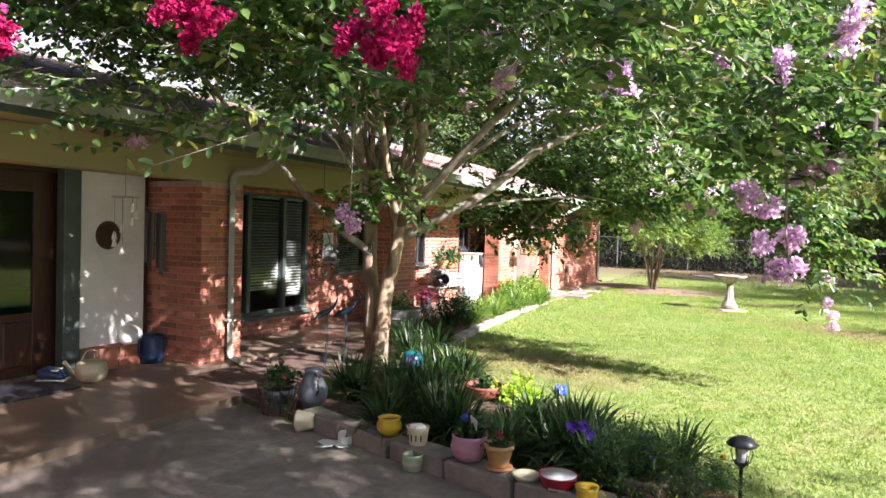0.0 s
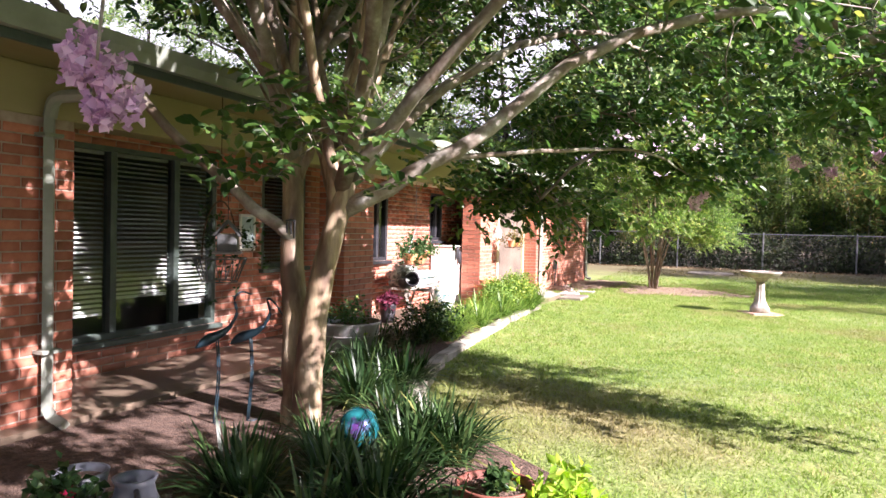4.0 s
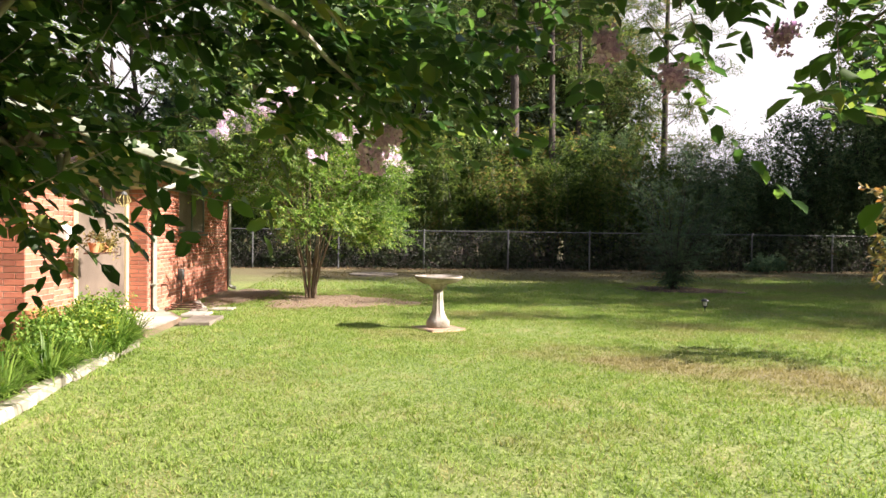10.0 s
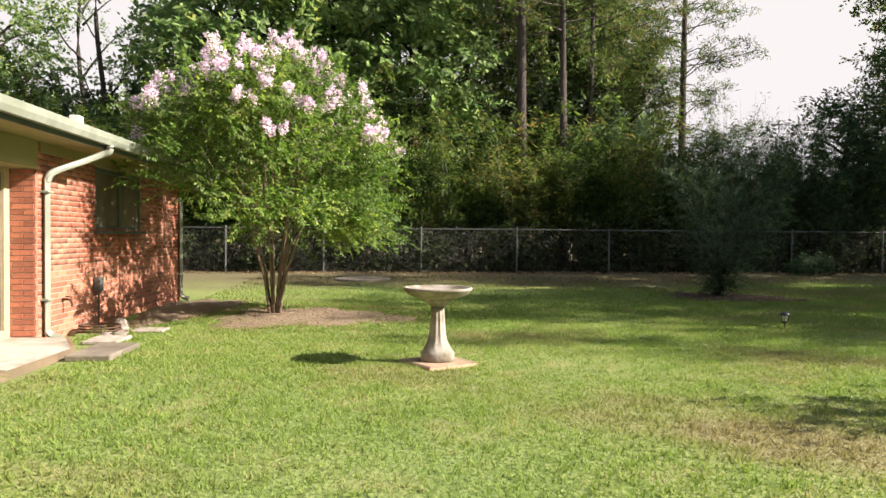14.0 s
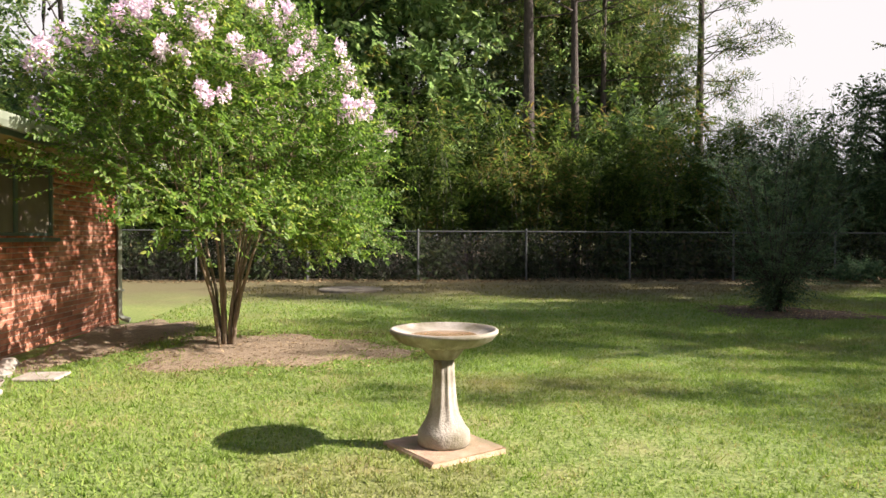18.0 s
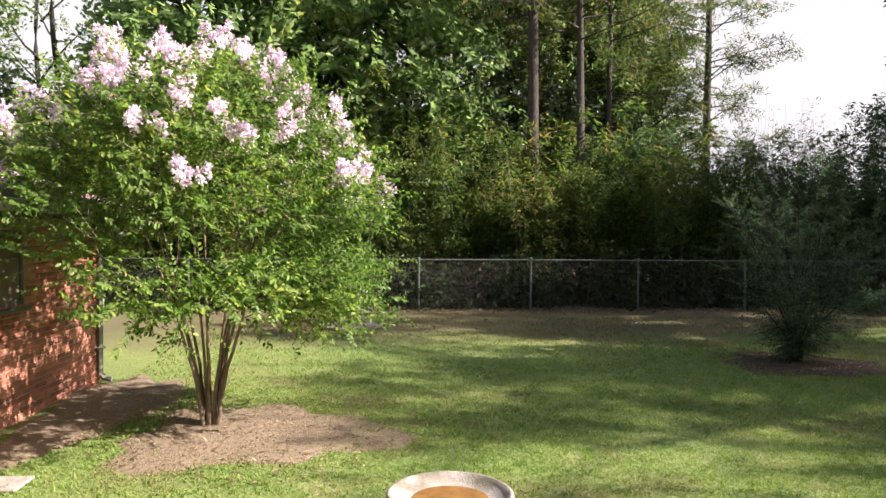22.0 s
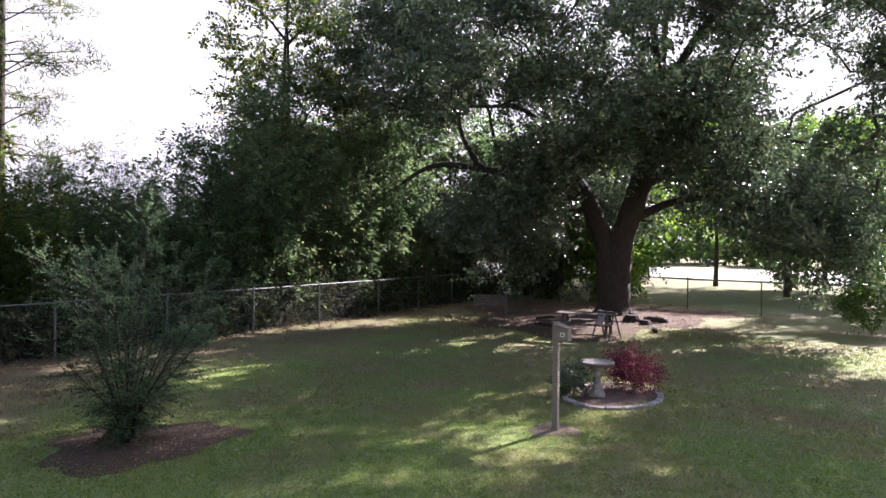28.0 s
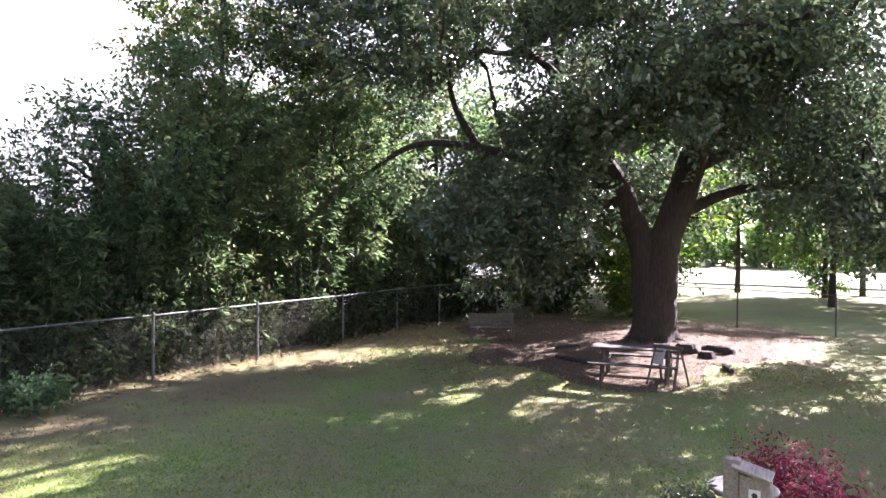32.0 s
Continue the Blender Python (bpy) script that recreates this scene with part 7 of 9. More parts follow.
bushy("shrub", 12.75, 20.15, 0.05, 0.5, 0.6, M["oak_leaf"], "small dark green shrub beside the old birdbath", 77, 45, 0.06)
bushy("shrub", 27.5, 15.1, 0.1, 1.25, 1.7, M["crape_leaf"], "ragged green shrub by the road-side fence", 78, 130, 0.09, 0.45, 0.5, 7, 9, 8)
bushy("shrub", 12.3, 31.2, 0.15, 0.7, 0.5, M["cedar_leaf"], "low green shrub at the foot of the fence", 79, 40, 0.1, 0.5, 0.3)


# ---------- pots and ornaments ----------
def pot(name, x, y, z, profile, mat, label, soil=True, tilt=(0, 0, 0), n=28, rim=None, extras=()):
    """A turned pot with a wall thickness, its soil, and a rim."""
    p = thing(name, pose(x, y, z, *tilt) @ Matrix.Scale(0.72 if y < 4.6 else 1.0, 4), label, "plant pot", "garden pots")
    inner = [(max(0.01, r - 0.014), h) for r, h in profile[::-1]]
    inner = inner[:-1] + [(max(0.01, inner[-1][0]), profile[0][1] + 0.02)]
    bm = lathe([(0.004, profile[0][1])] + profile + inner + [(0.004, profile[0][1] + 0.02)], n)
    part("body", bm, mat, p, smooth=True)
    if rim:
        r, h0, h1 = rim
        part("rim", lathe([(r - 0.012, h0), (r + 0.012, h0), (r + 0.014, (h0 + h1) / 2), (r + 0.01, h1), (r - 0.012, h1)], n), mat, p, smooth=True)
    if soil:
        r, h = profile[-1]
        part("soil", lathe([(r - 0.018, h - 0.05), (r - 0.02, h - 0.035), (0.01, h - 0.025)], 20, wobble=0.03), M["mulch"], p)
    for e in extras:
        e(p)
    return p


def sprig(mat, n=14, R=0.1, hgt=0.16, z=0.15, leaf=0.04, seed=1, flower=None, count=5, width=0.5):
    def make(p):
        r = np.random.default_rng(seed)
        d = unit(r.normal(size=(n, 3)) + np.array([0, 0, 0.7]))
        cl = np.array([0, 0, z]) + d * np.array([R, R, hgt]) * r.uniform(0.2, 1, (n, 1))
        lv, lf, tv, tf = foliage(cl, np.array([0, 0, z - 0.05]), r, twigs=4, per=7, twig=R * 0.8, leaf=leaf, width=width, droop=0.3, spread=0.01)
        tagged(np_object("plant", lv, lf, mat, p), kind="stuff")
        if flower:
            for k in range(count):
                q = cl[k % n] + np.array([0, 0, R * 0.7])
                v, f = leaves_mesh(np.repeat(q[None], 9, 0), r.normal(size=(9, 3)) + np.array([0, 0, 0.4]), R * 0.3, R * 0.22, r, 0.3)
                np_object("blossom", v, f, flower, p)
    return make


C = dict(
    yellow=plain("yellow_glaze", (0.55, 0.37, 0.02), 0.3), pink=plain("pink_glaze", (0.45, 0.22, 0.27), 0.35), terracotta=plain("terracotta", (0.5, 0.23, 0.1), 0.8),
    ochre=plain("ochre_clay", (0.42, 0.25, 0.1), 0.6), cream=plain("cream_glaze", (0.5, 0.45, 0.3), 0.4), red=plain("dark_red_enamel", (0.25, 0.015, 0.025), 0.25), white=plain("white_enamel", (0.76, 0.75, 0.7), 0.35),
    mauve=plain("mauve_clay", (0.2, 0.12, 0.12), 0.7), green=plain("sage_glaze", (0.33, 0.42, 0.27), 0.4), greyjug=plain("blue_grey_glaze", (0.13, 0.14, 0.16), 0.35), blue=plain("cobalt_glaze", (0.016, 0.036, 0.09), 0.35),
    teal=surface("teal_mirror_glass", [(0.4, (0.015, 0.16, 0.2)), (0.52, (0.03, 0.33, 0.36)), (0.62, (0.16, 0.06, 0.26))], 5, 0.12, 0, metal=0.6), teal_metal=plain("painted_teal_metal", (0.02, 0.045, 0.06), 0.4, 0.3), bluepetal=plain("blue_metal_petal", (0.05, 0.1, 0.55), 0.4),
    copper=plain("dark_bronze", (0.09, 0.06, 0.04), 0.45, 0.6), gold=plain("gold_metal", (0.65, 0.5, 0.15), 0.4, 0.4), lampyellow=plain("yellow_wire", (0.5, 0.42, 0.17), 0.5), coral=plain("coral_pot", (0.62, 0.26, 0.12), 0.7),
    cloth=plain("pale_cloth", (0.6, 0.58, 0.54), 0.9), floral=surface("floral_cushion", [(0.38, (0.05, 0.13, 0.12)), (0.47, (0.3, 0.42, 0.4)), (0.54, (0.66, 0.66, 0.6)), (0.7, (0.72, 0.7, 0.64))], 13, 0.9, 0.1, 60), lightblue=plain("pale_blue_panel", (0.42, 0.52, 0.52), 0.4),
    lens=plain("frosted_lens", (0.7, 0.7, 0.62), 0.3), water=plain("rusty_water", (0.3, 0.15, 0.05), 0.05, 0, 0.4), slab=surface("reddish_paver", [(0.3, (0.36, 0.22, 0.15)), (0.7, (0.55, 0.38, 0.27))], 14, 0.9, 0.5, 70, (0.25, 0.2, 0.12), 5),
)
C["red_flower"] = leafy("red_blossom", (0.4, 0.01, 0.05), (0.55, 0.02, 0.1), (0.65, 0.04, 0.16), 0.6, 0.3, (0.7, 0.1, 0.2))
C["purple_flower"] = leafy("purple_blossom", (0.1, 0.04, 0.4), (0.16, 0.07, 0.5), (0.25, 0.12, 0.6), 0.6, 0.3, (0.3, 0.2, 0.6))
C["yellow_flower"] = leafy("yellow_blossom", (0.55, 0.32, 0.02), (0.7, 0.45, 0.03), (0.75, 0.55, 0.06), 0.6, 0.3, (0.75, 0.6, 0.1))

ET = 0.2
pot("plant_pot", -2.38, 4.22, ET, [(0.075, 0), (0.12, 0.06), (0.125, 0.1), (0.1, 0.15), (0.115, 0.17)], C["yellow"], "bulbous bright yellow glazed pot on the edging")
pot("plant_pot", -2.23, 4.33, 0.1, [(0.07, 0), (0.09, 0.2), (0.1, 0.22)], C["greyjug"], "small blue-grey pot behind the edging")
pot("plant_pot", -2.1, 4.12, ET, [(0.075, 0), (0.085, 0.02), (0.1, 0.15), (0.108, 0.17)], C["cream"], "tapered cream pot with brown marks and white stones", extras=(lambda p: [part("stone", lathe([(0.035, 0), (0.045, 0.02), (0.03, 0.045), (0.005, 0.05)], 8, wobble=0.15, seed=k), C["white"], p, at=pose(0.04 * math.cos(k * 1.7), 0.04 * math.sin(k * 1.7), 0.14)) for k in range(4)] and [part("mark", box(-0.006, -0.002, 0.05, 0.006, 0.004, 0.11), C["copper"], p, at=pose(0.094 * math.cos(a), 0.094 * math.sin(a), 0, 0, 0, math.degrees(a) + 90)) for a in (4.0, 4.5, 5.0, 5.5)],))
pot("plant_pot", -2.06, 3.98, 0.075, [(0.07, 0), (0.085, 0.01), (0.095, 0.13), (0.1, 0.15)], C["green"], "striped sage-green pot on the driveway", soil=False, extras=(lambda p: part("stripe", lathe([(0.091, 0.06), (0.0945, 0.06), (0.0965, 0.085), (0.093, 0.085)], 28), C["cream"], p),))
pot("plant_pot", -1.67, 4.0, ET, [(0.1, 0), (0.15, 0.06), (0.165, 0.13), (0.15, 0.2), (0.16, 0.23)], C["pink"], "round pink glazed pot with a young plant", extras=(sprig(M["lily_leaf"], 12, 0.1, 0.12, 0.22, 0.06, 3),))
pn = thing("pansy_plant", pose(-1.0, 4.2, 0.1), "purple pansies on thin stalks among the strap leaves", "plant")
pr = np.random.default_rng(88)
for k, (dx, dy, hz) in enumerate(((0.0, 0.0, 0.37), (-0.075, 0.02, 0.345), (0.03, 0.05, 0.31))):
    part("stalk", tube([(dx * 0.3, dy * 0.3, 0), (dx, dy, hz)], 0.0025, 5), M["lily_leaf"], pn)
    v, f = oval_leaves(np.repeat([[dx, dy, hz]], 6, 0), np.array([(math.cos(q), -0.25, math.sin(q)) for q in np.linspace(0.4, 6.1, 6)]), 0.042, 0.042, pr)
    np_object("blossom", v, f, C["purple_flower"], pn)
bf = thing("butterfly_ornament", pose(-1.66, 3.98, 0.44), "blue and white butterfly ornament on a wire", "garden ornament")
part("stake", tube([(0, 0, -0.1), (0, 0, 0.02)], 0.003, 5), M["black"], bf)
for s in (-1, 1):
    part("wing", box(0, -0.002, -0.03, 0.07 * s, 0.002, 0.05, 0.001), C["bluepetal"] if s < 0 else C["white"], bf, at=pose(0, 0, 0.02, 20, 25 * s, -25))
pot("plant_pot", -1.44, 3.92, ET + 0.02, [(0.07, 0), (0.085, 0.04), (0.115, 0.16), (0.13, 0.17), (0.13, 0.2)], C["ochre"], "ochre clay pot with red flowers on a saucer", extras=(sprig(M["lily_leaf"], 10, 0.09, 0.08, 0.18, 0.04, 4, C["red_flower"], 4), lambda p: part("saucer", lathe([(0.1, -0.02), (0.125, 0.005), (0.115, 0.008), (0.02, 0.0)], 24), C["terracotta"], p)))
pot("dish", -1.24, 3.85, ET, [(0.08, 0), (0.11, 0.03), (0.12, 0.05)], C["cream"], "shallow cream dish on the edging", soil=False)
pot("bowl", -1.04, 3.82, ET - 0.02, [(0.09, 0), (0.14, 0.06), (0.16, 0.13), (0.165, 0.14)], C["red"], "dark red enamel bowl with a white inside", soil=False, extras=(lambda p: part("lining", lathe([(0.144, 0.139), (0.14, 0.13), (0.12, 0.06), (0.02, 0.035)], 28), C["white"], p, smooth=True),))
pot("pail", -0.86, 3.76, ET - 0.03, [(0.06, 0), (0.085, 0.05), (0.08, 0.1), (0.095, 0.13)], C["yellow"], "small bright yellow pitcher with a stick in it", soil=False, extras=(lambda p: part("stick", tube([(-0.02, 0, 0.05), (-0.28, -0.08, 0.08)], 0.008, 6), M["wood"], p), lambda p: part("handle", tube(bend([(0.08, 0, 0.1), (0.13, 0, 0.09), (0.12, 0, 0.03), (0.08, 0, 0.03)], 4), 0.008, 6), C["yellow"], p)))
pot("large_pot", -0.62, 4.12, 0.1, [(0.12, 0), (0.18, 0.08), (0.2, 0.17), (0.215, 0.2), (0.22, 0.23)], C["mauve"], "large mauve clay pot with a feathery fern", extras=(sprig(M["fern_leaf"], 230, 0.42, 0.36, 0.22, 0.04, 5, width=0.2), sprig(M["lily_leaf"], 8, 0.14, 0.16, 0.3, 0.05, 6, C["purple_flower"], 4)))
pot("plant_pot", -0.2, 4.15, 0.1, [(0.09, 0), (0.12, 0.1), (0.13, 0.14)], C["terracotta"], "low pot of ferny leaves with a yellow flower", extras=(sprig(M["fern_leaf"], 60, 0.16, 0.3, 0.16, 0.035, 7, C["yellow_flower"], 1, 0.3),))
pot("plant_pot", -3.12, 4.35, 0.16, [(0.075, 0), (0.085, 0.02), (0.11, 0.15), (0.12, 0.16), (0.12, 0.18)], C["cream"], "cream pot tipped over on the driveway", soil=False, tilt=(0, 96, 200))
pot("planter", -2.35, 5.9, 0.12, [(0.12, 0), (0.16, 0.03), (0.18, 0.1), (0.19, 0.12)], plain("dark_clay", (0.22, 0.07, 0.045), 0.7), "dark red clay bowl planter among the strap leaves", extras=(sprig(M["lily_leaf"], 8, 0.09, 0.06, 0.11, 0.05, 33),))
pot("jug", -3.45, 4.78, 0.12, [(0.07, 0), (0.12, 0.09), (0.125, 0.17), (0.08, 0.26), (0.07, 0.3), (0.085, 0.33)], C["greyjug"], "blue-grey glazed jug with a dark handle", soil=False, extras=(lambda p: part("handle", tube(bend([(0.06, -0.05, 0.3), (0.11, -0.09, 0.28), (0.13, -0.1, 0.18), (0.09, -0.07, 0.13)], 5), 0.011, 6), M["black"], p),))
pot("plant_pot", -3.95, 4.95, 0.12, [(0.08, 0), (0.11, 0.18), (0.12, 0.22)], C["greyjug"], "grey pot behind the wire basket")
pot("blue_pot", -6.0, 5.36, 0.14, [(0.12, 0), (0.135, 0.06), (0.14, 0.26), (0.132, 0.29), (0.14, 0.3)], C["blue"], "dark blue glazed pitcher by the brick wall", soil=False, extras=(lambda p: part("handle", tube(bend([(0.02, -0.13, 0.27), (0.03, -0.19, 0.25), (0.03, -0.19, 0.12), (0.02, -0.13, 0.08)], 5), 0.012, 6), C["blue"], p),))
pot("fallen_pot", -6.12, 5.2, 0.43, [(0.05, -0.06), (0.11, -0.02), (0.12, 0.04), (0.1, 0.1)], C["white"], "white round pot tipped on the brick plinth", soil=False, tilt=(70, 0, 40))

# wire basket with geranium
wb = thing("wire_basket", pose(-3.68, 4.62, 0.08), "dark wire basket stand with a red geranium in a grey pot", "plant stand")
for k in range(16):
    a = 2 * math.pi * k / 16
    part("wire", tube([(0.13 * math.cos(a), 0.13 * math.sin(a), 0.0), (0.18 * math.cos(a), 0.18 * math.sin(a), 0.26)], 0.005, 5), M["rust"], wb)
for r, z in ((0.13, 0.01), (0.16, 0.14), (0.18, 0.26)):
    part("ring", tube([(r * math.cos(a), r * math.sin(a), z) for a in (2 * math.pi * k / 20 for k in range(21))], 0.005, 5), M["rust"], wb)
pot("plant_pot", -3.68, 4.62, 0.09, [(0.1, 0), (0.13, 0.16), (0.14, 0.2)], C["greyjug"], "grey pot of geranium leaves inside the wire basket", extras=(sprig(M["lily_leaf"], 18, 0.12, 0.2, 0.2, 0.05, 9, C["red_flower"], 2, 0.7),))
# broken crockery on the drive
for k, (x, y) in enumerate(((-2.86, 4.16), (-2.78, 4.2), (-2.72, 4.14), (-2.82, 4.08))):
    bm = lathe([(0.06, 0), (0.06, 0.01), (0.02, 0.012)], 5, wobble=0.25, seed=k)
    tagged(part("pot_shard", bm, C["white"], at=pose(x, y, 0.078, 4 * k, 6, 70 * k)), "broken white crockery shard on the driveway", "shard", "broken crockery")
tagged(part("pot_shard", lathe([(0.06, 0), (0.055, 0.07), (0.048, 0.07), (0.045, 0.01)], 9, wobble=0.12, seed=9), C["white"], at=pose(-2.76, 4.24, 0.08, 15, 10, 0)), "broken white cup leaning on the edging", "shard", "broken crockery")

# solar path lamps
def path_lamp(x, y, high, label, s=1.0):
    z = float(ground_z(x, y))
    p = thing("solar_lamp", pose(x, y, z) @ Matrix.Scale(s, 4), label, "garden lamp", "solar path lamps")
    part("stake", tube([(0, 0, -0.05), (0, 0, high - 0.17)], 0.011, 8), M["black"], p)
    part("lens", lathe([(0.03, high - 0.15), (0.042, high - 0.06)], 12), C["lens"], p)
    part("base_cup", lathe([(0.012, high - 0.19), (0.04, high - 0.165), (0.045, high - 0.15)], 14), M["black"], p)
    for k in range(6):
        a = 2 * math.pi * k / 6
        part("cage_bar", tube([(0.045 * math.cos(a), 0.045 * math.sin(a), high - 0.155), (0.06 * math.cos(a), 0.06 * math.sin(a), high - 0.1), (0.055 * math.cos(a), 0.055 * math.sin(a), high - 0.05)], 0.0035, 5), M["black"], p)
    part("cap", lathe([(0.085, high - 0.055), (0.09, high - 0.045), (0.06, high - 0.015), (0.03, high), (0.004, high + 0.004)], 20), M["black"], p, smooth=True)


path_lamp(-0.11, 4.46, 0.425, "black solar path lamp with a wire cage and domed cap")
path_lamp(4.4, 19.35, 0.27, "small solar light stake in the shaded lawn", 0.9)
tu = thing("flower_stake", pose(-1.51, 5.45, 0.08), "blue metal tulip on a dark stake", "garden ornament")
part("stake", tube([(0, 0, -0.05), (0.01, 0, 0.25)], 0.006, 6), M["black"], tu)
for k in range(5):
    a = 2 * math.pi * k / 5
    part("petal", lathe([(0.004, 0), (0.028, 0.035), (0.022, 0.07), (0.003, 0.1)], 6), C["bluepetal"], tu, at=pose(0.01 + 0.016 * math.cos(a), 0.016 * math.sin(a), 0.25, 0, 14, math.degrees(a)))
gb = thing("gazing_ball", pose(-3.22, 6.12, 0.1), "teal glass gazing ball half hidden in leaves", "garden ornament")
part("stand", lathe([(0.09, 0), (0.05, 0.05), (0.05, 0.1), (0.07, 0.13)], 16), M["black"], gb)
bm = bmesh.new()
bmesh.ops.create_uvsphere(bm, u_segments=24, v_segments=14, radius=0.115)
part("globe", bm, C["teal"], gb, smooth=True, at=pose(0, 0, 0.23))

# metal cranes
def crane(x, y, turn, bow, label):
    bm = tube(bend([(-0.15, 0, 0.55), (-0.07, 0, 0.6), (0.03, 0, 0.64), (0.1, 0, 0.69)], 4), [0.005, 0.014, 0.024, 0.032, 0.037, 0.038, 0.036, 0.032, 0.028, 0.024, 0.02, 0.016, 0.012], 10)
    neck = [(0.09, 0, 0.68), (0.14, 0, 0.78), (0.12, 0, 0.88), (0.17, 0, 0.93 if not bow else 0.86), (0.25, 0, 0.91 if not bow else 0.74)]
    tube(bend(neck, 4), [0.013 - 0.0005 * k for k in range(17)], 8, bm)
    for s in (-0.02, 0.02):
        tube(bend([(0.0, s, 0.62), (0.015, s, 0.35), (-0.01, s, 0.0)], 4), 0.006, 6, bm)
        tube([(-0.02, s, 0.005), (0.05, s, 0.005)], 0.006, 6, bm)
    tagged(part("crane_statue", bm, C["teal_metal"], smooth=True, at=pose(x, y, 0.1, 0, 0, turn) @ Matrix.Scale(0.95, 4)), label, "garden statue", "metal crane statues")


crane(-4.5, 6.45, 60, False, "tall dark teal metal crane with its neck raised")
crane(-4.36, 6.62, 20, True, "dark teal metal crane bending its neck down")

# ---------- porch things ----------
tagged(part("doormat", box(-6.15, 3.35, 0.141, -5.55, 4.2, 0.158, 0.005), M["black"]), "black rubber doormat before the front door", "doormat")
wc = thing("watering_can", pose(-5.72, 4.42, 0.14, 0, 0, 60) @ Matrix.Scale(0.85, 4), "cream round watering can with a looped handle", "watering can")
part("body", lathe([(0.09, 0), (0.15, 0.04), (0.17, 0.12), (0.15, 0.2), (0.11, 0.23), (0.1, 0.22)], 24), C["cream"], wc, smooth=True)
part("spout", tube([(-0.14, 0, 0.08), (-0.22, 0, 0.17), (-0.27, 0, 0.24)], [0.025, 0.018, 0.022], 8), C["cream"], wc)
part("handle", tube(bend([(0.11, 0, 0.2), (0.06, 0, 0.32), (-0.05, 0, 0.33), (-0.11, 0, 0.21)], 5), 0.01, 6), C["cream"], wc)
for k, (x, y, a) in enumerate(((-6.05, 4.3, 20), (-5.98, 4.2, 35))):
    sh = thing("shoe", pose(x, y, 0.14, 0, 0, a), "worn blue and white trainer on the porch floor", "shoe", "pair of trainers")
    part("sole", box(-0.13, -0.045, 0, 0.13, 0.045, 0.028, 0.012), C["white"], sh)
    part("upper", tube(bend([(-0.11, 0, 0.07), (-0.03, 0, 0.075), (0.06, 0, 0.05), (0.12, 0, 0.035)], 3), [0.045, 0.05, 0.05, 0.048, 0.045, 0.042, 0.04, 0.036, 0.03, 0.02], 10), C["blue"], sh, smooth=True)
    part("laces", box(-0.02, -0.02, 0.1, 0.06, 0.02, 0.112, 0.004), C["white"], sh)
pl = thing("wall_plaque", pose(-6.195, 4.95, 1.5, 0, 90, 0), "round dark metal plaque with a raised rim", "wall decoration")
part("disc", lathe([(0.13, 0), (0.13, 0.012), (0.02, 0.014)], 28), C["copper"], pl)
part("rim", tube([(0.135 * math.cos(a), 0.135 * math.sin(a), 0.012) for a in (2 * math.pi * k / 28 for k in range(29))], 0.013, 6), C["copper"], pl)


def chime(x, y, top, tubes, length, r, mat, label, stag=0.0, spread_r=0.07):
    c = thing("wind_chime", pose(x, y, 0), label, "wind chime")
    part("cord", tube([(0, 0, 2.42), (0, 0, top)], 0.003, 4), M["black"], c)
    part("disc", lathe([(spread_r + 0.02, top - 0.012), (spread_r + 0.02, top), (0.01, top + 0.004)], 14), M["wood"], c)
    for k in range(tubes):
        a = 2 * math.pi * k / tubes
        cx, cy = spread_r * math.cos(a), spread_r * math.sin(a)
        z = top - 0.06 - stag * k
        part("string", tube([(cx, cy, top), (cx, cy, z)], 0.002, 4), M["black"], c)
        if length > 0.15:
            part("chime_tube", tube([(cx, cy, z), (cx, cy, z - length * (1 - 0.05 * k))], r, 8), mat, c)
        else:
            part("bell", lathe([(0.006, 0), (r, -length * 0.4), (r * 1.5, -length), (r * 1.4, -length)], 10), mat, c, at=pose(cx, cy, z))


chime(-5.0, 4.17, 1.86, 7, 0.07, 0.016, C["cloth"], "wind chime of small pale silver bells", 0.06, 0.09)
chime(-5.62, 5.05, 1.8, 6, 0.62, 0.02, M["black"], "dark metal tube wind chime", 0.0, 0.08)
hb = thing("hanging_basket", pose(-5.0, 7.05, 0), "rusty wire hanging basket with a hooped hanger", "hanging basket")
part("hook_wire", tube([(0, 0, 2.43), (0, 0, 1.62)], 0.004, 5), M["rust"], hb)
part("hoop", tube([(0, 0.2 * math.cos(a), 1.18 + 0.44 * math.sin(a)) for a in np.linspace(0, math.pi, 20)], 0.006, 5), M["rust"], hb)
for r, z in ((0.2, 1.18), (0.13, 1.0)):
    part("ring", tube([(r * math.cos(a), r * math.sin(a), z) for a in np.linspace(0, 2 * math.pi, 24)], 0.006, 5), M["galv"], hb)
for k in range(18):
    a, b = 2 * math.pi * k / 18, 2 * math.pi * (k + (0.5 if k % 2 else -0.5)) / 18
    part("wire", tube([(0.2 * math.cos(a), 0.2 * math.sin(a), 1.18), (0.13 * math.cos(b), 0.13 * math.sin(b), 1.0)], 0.0045, 4), M["galv"], hb)
np_hb = np.random.default_rng(91)
cl = np.array([(np_hb.normal() * 0.08, np_hb.normal() * 0.08, 1.15 + np_hb.uniform(0, 0.1)) for _ in range(12)])
lv, lf, tv, tf = foliage(cl, np.array([0, 0, 1.0]), np_hb, twigs=4, per=6, twig=0.14, leaf=0.05)
tagged(np_object("plant", lv, lf, M["lily_leaf"], hb), kind="stuff")
fd = thing("bird_feeder", pose(-4.75, 6.84, 0), "grey metal house-shaped bird feeder hung from a limb", "bird feeder")
part("hanger", tube([(0, 0, 1.95), (0, 0, 1.47)], 0.003, 4), M["black"], fd)
bm = bmesh.new()
